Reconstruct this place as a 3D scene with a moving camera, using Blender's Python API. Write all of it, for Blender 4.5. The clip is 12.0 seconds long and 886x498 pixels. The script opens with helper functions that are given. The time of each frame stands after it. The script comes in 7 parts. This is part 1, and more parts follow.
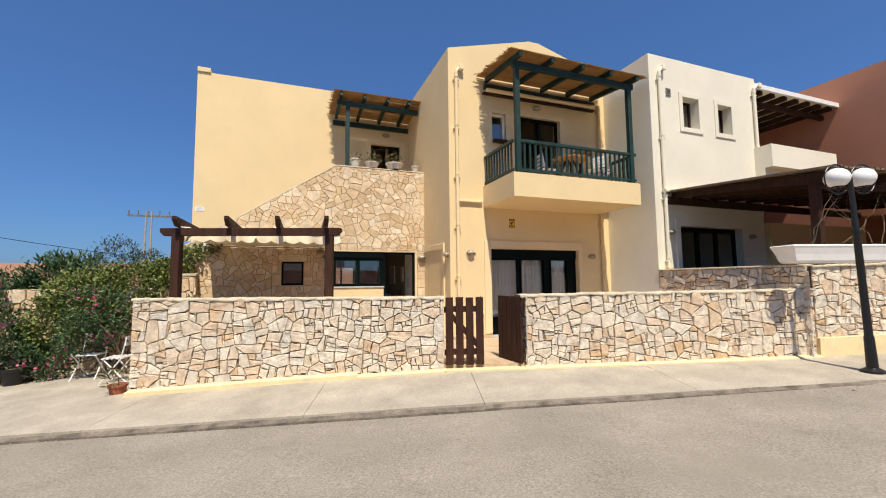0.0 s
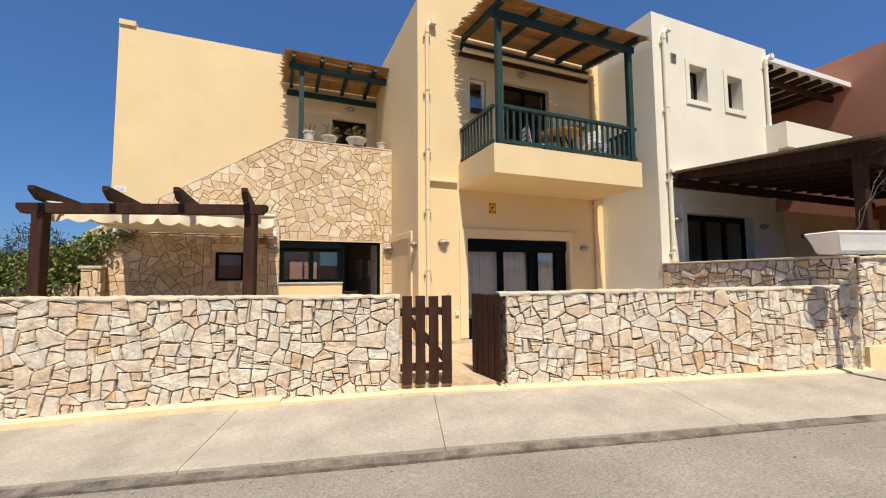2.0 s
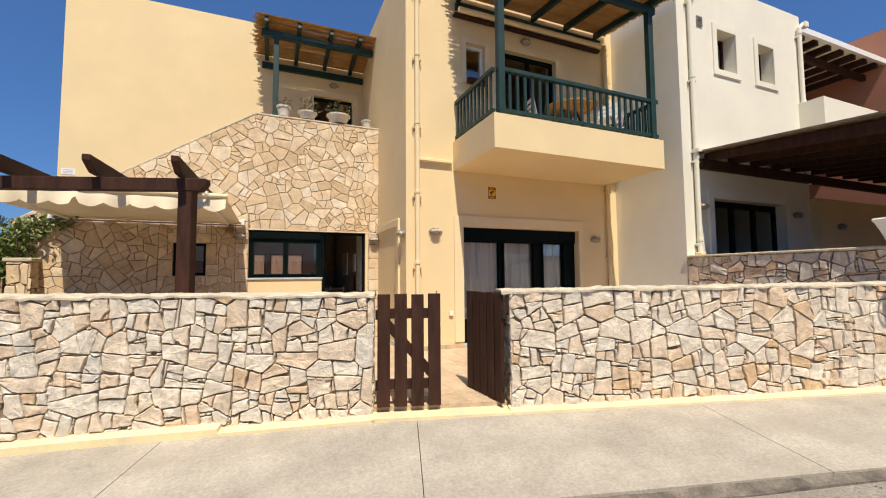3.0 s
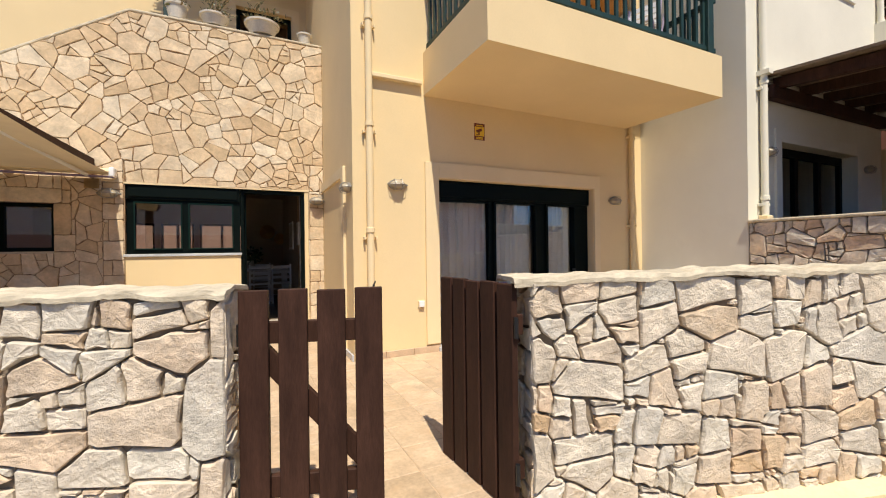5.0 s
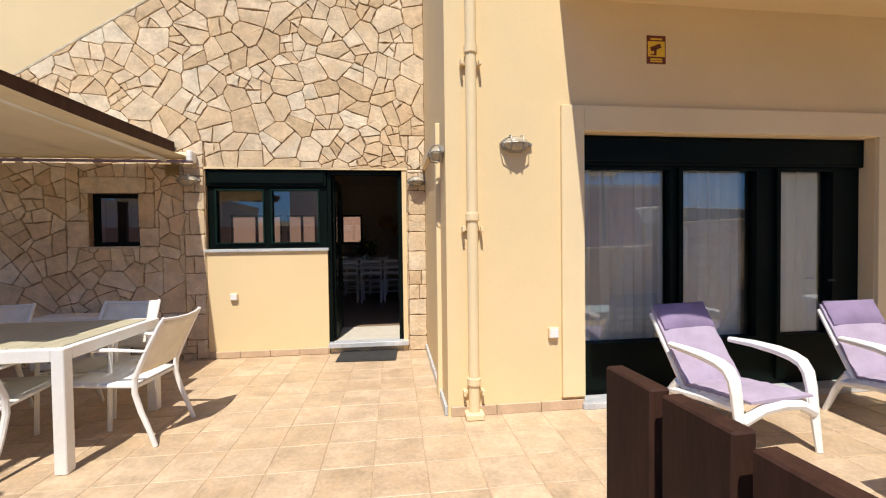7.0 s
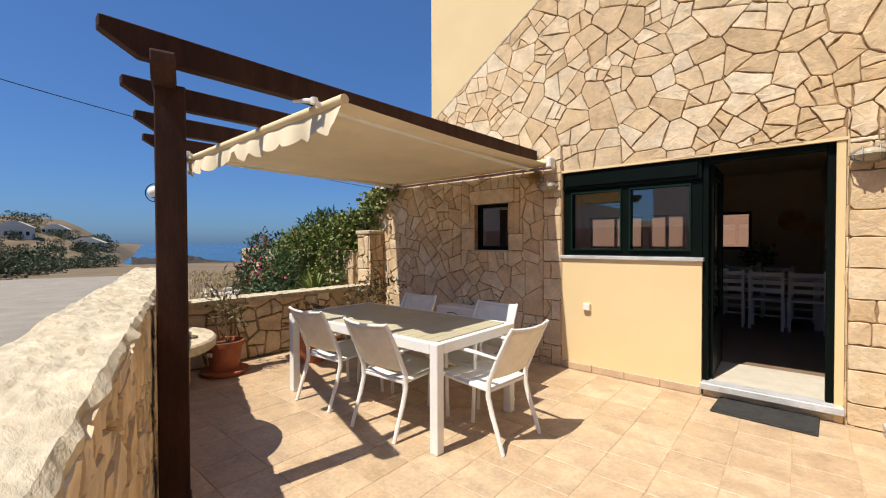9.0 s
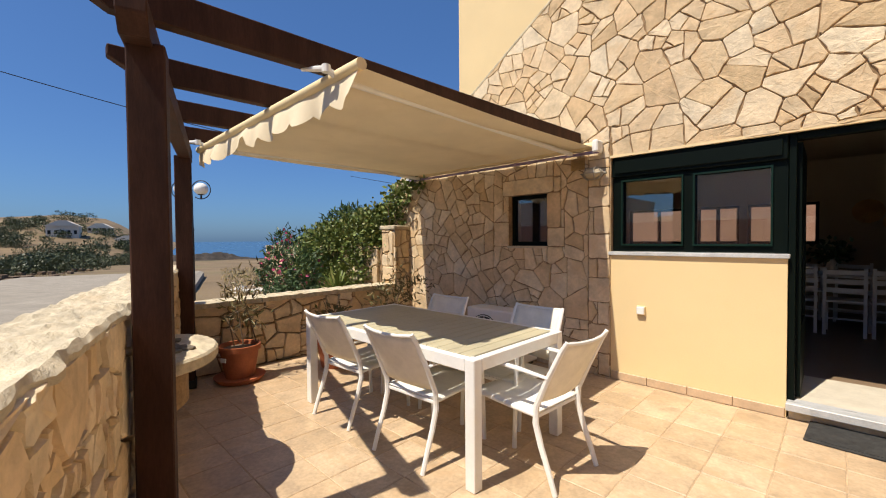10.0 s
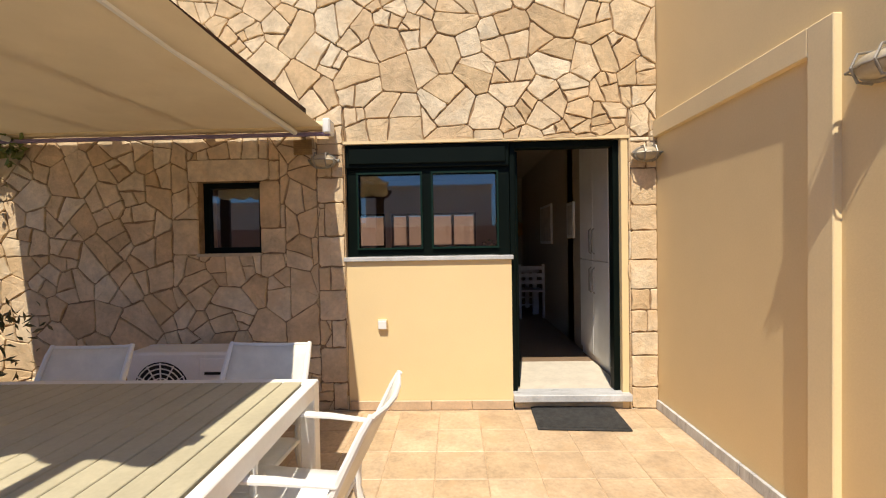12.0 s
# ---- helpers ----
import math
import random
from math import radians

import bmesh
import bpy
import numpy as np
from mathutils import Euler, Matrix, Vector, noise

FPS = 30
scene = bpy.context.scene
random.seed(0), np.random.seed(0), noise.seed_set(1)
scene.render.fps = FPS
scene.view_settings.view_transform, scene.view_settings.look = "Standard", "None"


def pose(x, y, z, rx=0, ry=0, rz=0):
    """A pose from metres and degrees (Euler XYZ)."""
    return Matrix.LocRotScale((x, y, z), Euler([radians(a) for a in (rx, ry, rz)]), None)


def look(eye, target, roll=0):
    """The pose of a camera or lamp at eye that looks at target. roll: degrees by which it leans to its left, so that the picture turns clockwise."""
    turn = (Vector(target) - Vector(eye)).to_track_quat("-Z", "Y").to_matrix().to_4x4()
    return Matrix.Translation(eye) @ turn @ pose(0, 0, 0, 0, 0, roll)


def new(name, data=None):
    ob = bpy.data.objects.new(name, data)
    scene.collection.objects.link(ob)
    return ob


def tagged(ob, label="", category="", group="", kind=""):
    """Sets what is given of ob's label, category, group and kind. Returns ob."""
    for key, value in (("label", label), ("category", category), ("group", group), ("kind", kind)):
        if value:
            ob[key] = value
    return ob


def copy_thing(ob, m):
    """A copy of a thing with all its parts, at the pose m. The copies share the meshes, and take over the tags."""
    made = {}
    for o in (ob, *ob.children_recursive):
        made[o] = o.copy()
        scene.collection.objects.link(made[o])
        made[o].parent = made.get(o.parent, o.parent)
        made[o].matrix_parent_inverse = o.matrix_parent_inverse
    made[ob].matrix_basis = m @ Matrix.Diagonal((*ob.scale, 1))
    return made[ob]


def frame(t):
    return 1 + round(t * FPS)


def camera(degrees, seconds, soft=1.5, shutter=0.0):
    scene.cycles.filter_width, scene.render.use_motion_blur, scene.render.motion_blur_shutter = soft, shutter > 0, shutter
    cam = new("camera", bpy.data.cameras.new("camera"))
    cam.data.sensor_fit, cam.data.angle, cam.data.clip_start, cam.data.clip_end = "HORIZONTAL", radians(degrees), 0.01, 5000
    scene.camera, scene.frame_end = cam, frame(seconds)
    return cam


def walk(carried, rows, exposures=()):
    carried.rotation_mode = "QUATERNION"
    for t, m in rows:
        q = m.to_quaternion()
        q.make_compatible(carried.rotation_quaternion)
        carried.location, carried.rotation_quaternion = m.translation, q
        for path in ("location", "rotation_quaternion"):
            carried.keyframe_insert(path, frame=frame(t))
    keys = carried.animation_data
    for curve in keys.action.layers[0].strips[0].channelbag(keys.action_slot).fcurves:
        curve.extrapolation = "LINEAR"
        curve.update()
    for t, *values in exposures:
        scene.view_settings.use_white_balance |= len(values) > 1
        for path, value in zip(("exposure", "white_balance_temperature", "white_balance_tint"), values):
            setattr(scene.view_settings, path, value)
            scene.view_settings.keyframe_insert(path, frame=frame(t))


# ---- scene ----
cam = camera(94.5, 12.0, 1.1)
METRES, EYE, TILT, LEAN, TURN = 9.0, 1.37, 0.0, 0.0, -20.7
ROWS = [
    (0.0, 0.0, 0.0, 0.0, 0.05, 4.55, 0.59),
    (0.5, 0.0094, 0.0274, -0.0049, -1.85, 4.11, 0.54),
    (1.0, 0.0234, 0.0673, -0.005, -2.39, 3.93, 0.43),
    (1.5, 0.0288, 0.1202, -0.0052, -2.27, 3.99, 0.42),
    (2.0, 0.0414, 0.1777, -0.0047, -1.99, 4.1, 0.48),
    (2.5, 0.0505, 0.2392, -0.008, -1.83, 3.98, 0.47),
    (3.0, 0.0595, 0.3014, -0.0081, -2.14, 3.6, 0.45),
    (5.0, 0.0866, 0.5518, -0.0101, -5.05, 0.03, 0.75),
    (5.5, 0.0966, 0.6101, -0.0103, -3.64, -0.92, 0.94),
    (6.0, 0.0984, 0.6667, -0.012, -0.27, -1.37, 0.95),
    (6.5, 0.0971, 0.7133, -0.0076, 5.55, -1.49, 0.85),
    (7.0, 0.0978, 0.7484, -0.0031, 13.79, -1.27, 0.73),
    (7.5, 0.0847, 0.7778, -0.0026, 25.99, -0.84, 0.43),
    (9.5, 0.0428, 0.812, 0.0055, 65.1, -1.13, 0.3),
    (10.0, 0.0122, 0.8238, 0.0033, 64.96, -1.35, 0.45),
    (10.5, -0.0249, 0.8335, 0.0035, 62.5, -1.21, 0.78),
    (11.0, -0.057, 0.8486, 0.0045, 55.28, -0.94, 0.73),
    (11.5, -0.0816, 0.8602, 0.0019, 40.28, -1.22, 0.6),
    (12.0, -0.0969, 0.8709, 0.0016, 22.18, -1.06, 0.99),
]
walk(cam, [(t, pose(0, 0, EYE, TILT, LEAN, TURN) @ pose(METRES * x, METRES * y, METRES * z, 90 + pitch, roll, yaw)) for t, x, y, z, yaw, pitch, roll in ROWS], exposures=[(0.0, 0.20, 7400, 10), (5.0, 0.17, 7200, 10), (6.5, 0.17, 6800, 10), (7.6, 0.18, 6800, 10), (9.3, 0.20, 7250, 10), (11.0, 0.22, 7550, 10), (12.0, 0.18, 7500, 10)])

# ---- world, sun, light ----
SUN = Vector((-0.10, -0.53, 1.0)).normalized()
world = bpy.data.worlds.new("world")
scene.world = world
world.use_nodes = True
wn = world.node_tree
sky = wn.nodes.new("ShaderNodeTexSky")
sky.sky_type, sky.sun_disc = "NISHITA", False
sky.sun_elevation = math.asin(SUN.z)
sky.sun_rotation = math.atan2(SUN.x, SUN.y)
sky.air_density, sky.dust_density, sky.ozone_density = 1.0, 1.0, 8.0
tint = wn.nodes.new("ShaderNodeMix")
tint.data_type, tint.blend_type = "RGBA", "MULTIPLY"
tint.inputs[0].default_value, tint.inputs[7].default_value = 1.0, (0.58, 0.84, 1.2, 1)
wn.links.new(sky.outputs[0], tint.inputs[6])
haze = wn.nodes.new("ShaderNodeMix")
haze.data_type, haze.blend_type = "RGBA", "ADD"
haze.inputs[0].default_value, haze.inputs[7].default_value = 1.0, (0.24, 0.80, 2.10, 1)
wn.links.new(tint.outputs[2], haze.inputs[6])
wn.links.new(haze.outputs[2], wn.nodes["Background"].inputs[0])
wn.nodes["Background"].inputs[1].default_value = 0.069
sun = new("sun", bpy.data.lights.new("sun", "SUN"))
sun.data.energy, sun.data.angle, sun.data.color = 5.0, radians(0.53), (1.0, 0.965, 0.905)
sun.matrix_world = look(SUN * 40, (0, 0, 0))


# ---- builders ----
class B:
    """Collects simple solids in one mesh."""

    def __init__(self):
        self.v, self.f = [], []

    def add(self, v, f, m=None):
        o = len(self.v)
        self.v += [tuple(m @ Vector(p)) if m else tuple(p) for p in v]
        self.f += [tuple(i + o for i in q) for q in f]
        return self

    def box(self, x0, x1, y0, y1, z0, z1, m=None):
        v = [(x, y, z) for z in (z0, z1) for y in (y0, y1) for x in (x0, x1)]
        return self.add(v, [(0, 2, 3, 1), (4, 5, 7, 6), (0, 1, 5, 4), (2, 6, 7, 3), (0, 4, 6, 2), (1, 3, 7, 5)], m)

    def prism(self, pts, h, m=None):
        """pts counter-clockwise in xy, drawn out along z by h."""
        n = len(pts)
        v = [(x, y, 0) for x, y in pts] + [(x, y, h) for x, y in pts]
        f = [tuple(range(n))[::-1], tuple(range(n, 2 * n))] + [(i, (i + 1) % n, n + (i + 1) % n, n + i) for i in range(n)]
        return self.add(v, f, m)

    def lathe(self, prof, n=16, m=None, a0=0.0, a1=360.0):
        v, f, k = [], [], len(prof)
        for i in range(n):
            a = radians(a0 + (a1 - a0) * i / n)
            v += [(r * math.cos(a), r * math.sin(a), z) for r, z in prof]
        for i in range(n):
            j = (i + 1) % n
            f += [(i * k + q, j * k + q, j * k + q + 1, i * k + q + 1) for q in range(k - 1)]
        return self.add(v, f, m)

    def tube(self, path, r, n=8, m=None, flat=1.0):
        path = [Vector(p) for p in path]
        v, f, last = [], [], None
        for i, p in enumerate(path):
            d = (path[min(i + 1, len(path) - 1)] - path[max(i - 1, 0)]).normalized()
            up = Vector((0, 0, 1)) if abs(d.z) < 0.9 else Vector((0, 1, 0))
            a = d.cross(up).normalized()
            if last and a.dot(last) < 0:
                a = -a
            last = a
            b = a.cross(d)
            rr = r[i] if isinstance(r, (list, tuple)) else r
            v += [p + a * rr * math.cos(2 * math.pi * k / n + 0.39) + b * rr * flat * math.sin(2 * math.pi * k / n + 0.39) for k in range(n)]
        for i in range(len(path) - 1):
            f += [(i * n + k, i * n + (k + 1) % n, i * n + n + (k + 1) % n, i * n + n + k) for k in range(n)]
        f += [tuple(range(n))[::-1], tuple(range(len(v) - n, len(v)))]
        return self.add(v, f, m)

    def obj(self, name, mat, parent=None, label="", bevel=0.0, smooth=False, seg=1):
        bm = bmesh.new()
        vs = [bm.verts.new(p) for p in self.v]
        for q in self.f:
            try:
                bm.faces.new([vs[i] for i in q])
            except ValueError:
                pass
        bmesh.ops.recalc_face_normals(bm, faces=bm.faces)
        if bevel:
            es = [e for e in bm.edges if len(e.link_faces) == 2 and e.calc_face_angle(0) > 0.6]
            bmesh.ops.bevel(bm, geom=es, offset=bevel, segments=seg, affect="EDGES", clamp_overlap=True)
        me = bpy.data.meshes.new(name)
        bm.to_mesh(me)
        bm.free()
        me.materials.append(mat)
        if smooth:
            me.shade_smooth()
            me.set_sharp_from_angle(angle=radians(40))
        ob = new(name, me)
        if parent:
            ob.parent = parent
        return tagged(ob, label)


def thing(name, m, label, category, group="", kind=""):
    ob = new(name)
    ob.matrix_world = m
    return tagged(ob, label, category, group, kind)


def box(name, x0, x1, y0, y1, z0, z1, mat, parent=None, label="", bevel=0.0):
    return B().box(x0, x1, y0, y1, z0, z1).obj(name, mat, parent, label, bevel)


def wall_with_holes(name, a0, a1, z0, z1, c0, c1, holes, mat, axis="x", top=None):
    """A wall along x (or y) from a0 to a1, between c0 and c1 across, with holes (a, a, z, z)."""
    b = B()
    xs = sorted({a0, a1, *[h[0] for h in holes], *[h[1] for h in holes]})
    zs = sorted({z0, z1, *[h[2] for h in holes], *[h[3] for h in holes]})
    for i in range(len(xs) - 1):
        run = None
        for j in range(len(zs) - 1):
            mx, mz = (xs[i] + xs[i + 1]) / 2, (zs[j] + zs[j + 1]) / 2
            solid = not any(h[0] < mx < h[1] and h[2] < mz < h[3] for h in holes)
            if solid and run is None:
                run = zs[j]
            if run is not None and (not solid or j == len(zs) - 2):
                e = zs[j + 1] if solid else zs[j]
                if axis == "x":
                    b.box(xs[i], xs[i + 1], c0, c1, run, e)
                else:
                    b.box(c0, c1, xs[i], xs[i + 1], run, e)
                run = None
    return b.obj(name, mat)


# street frame: u along the street wall, n towards the houses
SA = radians(-17.0)
SU, SN = Vector((math.cos(SA), math.sin(SA), 0)), Vector((-math.sin(SA), math.cos(SA), 0))


def S(u, n, z=0.0):
    return SU * u + SN * n + Vector((0, 0, z))


SM = Matrix.Rotation(SA, 4, "Z")


# ---- materials ----
def material(name, col, rough=0.8, metal=0.0, var=0.12, scale=6.0, bump=0.2, fine=60.0, dist=0.004, spread=None, isl=False, stain=None, finevar=None, spec=0.4, stain_scale=1.2, stretch=None):
    mat = bpy.data.materials.new(name)
    mat.use_nodes = True
    nt = mat.node_tree
    N, L = nt.nodes.new, nt.links.new
    bs = nt.nodes["Principled BSDF"]
    bs.inputs["Metallic"].default_value = metal
    bs.inputs["Specular IOR Level"].default_value = spec
    tc = N("ShaderNodeTexCoord")
    vec = tc.outputs["Object"]
    if stretch:
        mp = N("ShaderNodeMapping")
        mp.inputs["Scale"].default_value = stretch
        L(vec, mp.inputs[0])
        vec = mp.outputs[0]

    def noise_tex(s, detail=4.0, rgh=0.6):
        n = N("ShaderNodeTexNoise")
        n.inputs["Scale"].default_value, n.inputs["Detail"].default_value, n.inputs["Roughness"].default_value = s, detail, rgh
        L(vec, n.inputs["Vector"])
        return n.outputs["Fac"]

    def mix(a, b, fac, mode="MIX"):
        m = N("ShaderNodeMix")
        m.data_type, m.blend_type = "RGBA", mode
        for s, i in ((fac, 0), (a, 6), (b, 7)):
            if hasattr(s, "links"):
                L(s, m.inputs[i])
            else:
                m.inputs[i].default_value = s if i == 0 else (*s, 1)
        return m.outputs[2]

    def ramp(s, lo, hi):
        m = N("ShaderNodeMapRange")
        m.inputs["From Min"].default_value, m.inputs["From Max"].default_value = lo, hi
        L(s, m.inputs["Value"])
        return m.outputs["Result"]

    base = col
    if spread and not isl:
        mv = N("ShaderNodeVectorMath")
        mv.operation = "MULTIPLY_ADD"
        L(N("ShaderNodeObjectInfo").outputs["Random"], mv.inputs[0])
        mv.inputs[1].default_value = (37.0, 23.0, 11.0)
        L(vec, mv.inputs[2])
        vec = mv.outputs[0]
    if spread:
        cr = N("ShaderNodeValToRGB")
        cr.color_ramp.interpolation = "LINEAR"
        els = cr.color_ramp.elements
        for i, c in enumerate(spread):
            e = els[i] if i < 2 else els.new(1.0)
            e.position, e.color = i / (len(spread) - 1), (*c, 1)
        if isl:
            src = N("ShaderNodeNewGeometry").outputs["Random Per Island"]
        else:
            src = N("ShaderNodeObjectInfo").outputs["Random"]
        L(src, cr.inputs[0])
        base = cr.outputs[0]
    d = [max(0.0, 1 - 2 * var)] * 3
    h = [1 + var] * 3
    big = noise_tex(scale)
    c = mix(base, mix(d, h, ramp(big, 0.3, 0.7)), 1.0, "MULTIPLY")
    fv_ = var if finevar is None else finevar
    c = mix(c, mix([1 - fv_] * 3, [1 + fv_ * 0.6] * 3, ramp(noise_tex(fine), 0.3, 0.7)), 1.0, "MULTIPLY")
    if stain:
        c = mix(c, stain, ramp(noise_tex(stain_scale, 6.0, 0.65), 0.52, 0.75))
    L(c, bs.inputs["Base Color"])
    r = N("ShaderNodeMapRange")
    r.inputs["To Min"].default_value, r.inputs["To Max"].default_value = max(0.0, rough - 0.08), min(1.0, rough + 0.08)
    L(big, r.inputs["Value"])
    L(r.outputs["Result"], bs.inputs["Roughness"])
    if bump:
        bp = N("ShaderNodeBump")
        bp.inputs["Strength"].default_value, bp.inputs["Distance"].default_value = bump, dist
        L(noise_tex(fine, 6.0, 0.7), bp.inputs["Height"])
        L(bp.outputs[0], bs.inputs["Normal"])
    return mat


CLAD = [(0.62, 0.445, 0.26), (0.70, 0.515, 0.32), (0.74, 0.57, 0.375), (0.78, 0.635, 0.445), (0.67, 0.49, 0.29), (0.80, 0.68, 0.50), (0.73, 0.555, 0.355)]
RUBB = [(0.80, 0.69, 0.54), (0.84, 0.76, 0.62), (0.72, 0.49, 0.28), (0.74, 0.67, 0.55), (0.82, 0.70, 0.54), (0.68, 0.62, 0.52), (0.84, 0.75, 0.60), (0.76, 0.56, 0.38), (0.83, 0.73, 0.58), (0.72, 0.53, 0.36), (0.81, 0.69, 0.52)]
M_clad = material("clad_stone", (0.6, 0.45, 0.3), 0.9, var=0.13, scale=5, bump=0.7, fine=28, dist=0.012, spread=CLAD, stain=(0.64, 0.45, 0.26), stain_scale=3.0)
M_clad_i = material("clad_stone_joined", (0.6, 0.45, 0.3), 0.9, var=0.13, scale=5, bump=0.7, fine=28, dist=0.012, spread=CLAD, isl=True, stain=(0.64, 0.45, 0.26), stain_scale=3.0)
M_rub = material("rubble_stone", (0.6, 0.55, 0.45), 0.92, var=0.16, scale=7, bump=0.9, fine=21, dist=0.026, spread=RUBB, stain=(0.66, 0.56, 0.44), stain_scale=4.0)
M_rub_i = material("rubble_stone_joined", (0.6, 0.55, 0.45), 0.92, var=0.16, scale=7, bump=0.9, fine=21, dist=0.026, spread=RUBB, isl=True, stain=(0.66, 0.56, 0.44), stain_scale=4.0)
M_joint = material("dark_joint", (0.36, 0.235, 0.13), 0.95, var=0.2, scale=9)
M_joint2 = material("grey_joint", (0.27, 0.21, 0.145), 0.95, var=0.2, scale=9)
M_cap = material("wall_cap", (0.60, 0.515, 0.375), 0.92, var=0.12, scale=5, bump=0.6, fine=12, dist=0.02, stain=(0.50, 0.39, 0.255), stain_scale=2.2, finevar=0.22, stretch=(1.0, 2.6, 2.0))
M_cream = material("cream_plaster", (0.80, 0.615, 0.345), 0.88, var=0.03, scale=0.9, bump=0.25, fine=90, dist=0.003, stain=(0.77, 0.585, 0.325), stain_scale=0.7)
M_trim = material("cream_trim", (0.82, 0.65, 0.39), 0.85, var=0.03, scale=1.5, bump=0.2, fine=90, dist=0.002)
M_white = material("white_plaster", (0.78, 0.735, 0.60), 0.88, var=0.03, scale=0.9, bump=0.25, fine=90, dist=0.003, stain=(0.72, 0.67, 0.54), stain_scale=0.8)
M_salmon = material("salmon_plaster", (0.50, 0.22, 0.135), 0.88, var=0.05, scale=0.7, bump=0.25, fine=80, dist=0.003)
M_plinth = material("yellow_plinth", (0.80, 0.65, 0.37), 0.88, var=0.07, scale=3, bump=0.3, fine=60, stain=(0.62, 0.52, 0.36), stain_scale=2.0)
M_tile = material("terracotta_tile", (0.58, 0.41, 0.26), 0.42, var=0.13, scale=5, bump=0.06, fine=40, dist=0.002, spread=[(0.53, 0.385, 0.245), (0.60, 0.45, 0.305), (0.55, 0.40, 0.26)], stain=(0.51, 0.35, 0.21), stain_scale=6.0)
M_tile_i = material("terracotta_tile_joined", (0.66, 0.46, 0.28), 0.42, var=0.08, scale=7, bump=0.06, fine=40, dist=0.002, spread=[(0.53, 0.385, 0.245), (0.58, 0.43, 0.285)], isl=True)
M_skirt = material("skirting_tile", (0.58, 0.42, 0.28), 0.45, var=0.08, scale=7, bump=0.06)
M_grout = material("grout", (0.53, 0.385, 0.25), 0.95, var=0.15)
M_asph = material("asphalt", (0.33, 0.29, 0.235), 0.95, var=0.10, scale=0.9, bump=1.0, fine=48, dist=0.012, stain=(0.27, 0.235, 0.185), stain_scale=0.6, finevar=0.38)
M_pave = material("pavement_concrete", (0.42, 0.37, 0.295), 0.92, var=0.12, scale=1.7, bump=0.8, fine=40, finevar=0.2, dist=0.004, stain=(0.34, 0.295, 0.23), stain_scale=1.6)
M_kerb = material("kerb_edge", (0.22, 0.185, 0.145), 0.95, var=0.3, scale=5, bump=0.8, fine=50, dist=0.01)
M_earth = material("dry_earth", (0.215, 0.15, 0.085), 0.95, var=0.2, scale=0.12, bump=0.5, fine=6, dist=0.05, stain=(0.13, 0.12, 0.055), stain_scale=0.06)
M_brown = material("brown_wood", (0.056, 0.025, 0.016), 0.65, spec=0.14, var=0.2, scale=4, bump=0.35, fine=40, dist=0.003, stretch=(3, 3, 0.6))
M_teal = material("green_wood", (0.010, 0.040, 0.034), 0.55, var=0.15, scale=4, bump=0.2, fine=40)
M_sash = material("green_sash", (0.003, 0.020, 0.014), 0.45, spec=0.2, var=0.08, scale=3, bump=0.02)
M_green = material("green_aluminium", (0.002, 0.0055, 0.0042), 0.5, spec=0.1, var=0.08, scale=3, bump=0.02)
M_black = material("black_metal", (0.012, 0.012, 0.013), 0.4, var=0.1, bump=0.05)
M_whitep = material("white_metal", (0.82, 0.81, 0.78), 0.4, var=0.03, bump=0.03)
M_whiteplastic = material("white_plastic", (0.84, 0.83, 0.80), 0.45, var=0.03, bump=0.03)
M_sling = material("beige_sling", (0.80, 0.75, 0.64), 0.8, var=0.05, scale=12, bump=0.3, fine=350, dist=0.001)
M_slingw = material("white_sling", (0.86, 0.85, 0.82), 0.75, var=0.04, scale=12, bump=0.3, fine=350, dist=0.001)
M_tabletop = material("table_slat", (0.50, 0.455, 0.32), 0.55, var=0.07, scale=3, bump=0.1, fine=60)
M_lilac = material("lilac_cloth", (0.42, 0.35, 0.455), 0.9, var=0.07, scale=7, bump=0.4, fine=220, dist=0.002)
M_lilac2 = material("lilac_cloth_dark", (0.27, 0.205, 0.33), 0.9, var=0.07, scale=7, bump=0.4, fine=220, dist=0.002)
M_terra = material("terracotta", (0.42, 0.13, 0.06), 0.7, var=0.12, scale=6, bump=0.2)
M_terrap = material("white_pottery", (0.70, 0.64, 0.54), 0.7, var=0.1, scale=6, bump=0.2)
M_reed = material("reed", (0.52, 0.33, 0.13), 0.8, var=0.2, scale=3, bump=0.2, spread=[(0.40, 0.25, 0.10), (0.58, 0.41, 0.20), (0.50, 0.33, 0.14)], isl=True)
M_marble = material("marble", (0.56, 0.57, 0.58), 0.3, var=0.12, scale=5, bump=0.02, stain=(0.40, 0.41, 0.42), stain_scale=6.0, stretch=(1, 4, 1))
M_landing = material("pale_landing_tile", (0.66, 0.60, 0.50), 0.35, var=0.06, scale=8, bump=0.03)
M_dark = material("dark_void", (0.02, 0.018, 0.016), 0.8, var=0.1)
# darker than the likely cream: the rooms' dimness is partly put into this colour
M_inwall = material("dimmed_interior_wall", (0.48, 0.41, 0.31), 0.9, var=0.03, scale=1)
M_infloor = material("interior_floor", (0.26, 0.18, 0.12), 0.35, var=0.08, scale=3)
M_rubber = material("rubber_mat", (0.04, 0.04, 0.04), 0.9, var=0.25, scale=30, bump=0.6, fine=150)
M_globe = material("opal_globe", (0.85, 0.84, 0.80), 0.25, var=0.02, bump=0)
M_chrome = material("zinc", (0.36, 0.33, 0.28), 0.5, metal=0.5, var=0.15)
M_lens = material("lamp_lens", (0.50, 0.42, 0.30), 0.2, var=0.1, bump=0)
M_bark = material("bark", (0.20, 0.14, 0.09), 0.9, var=0.2, scale=9, bump=0.6)
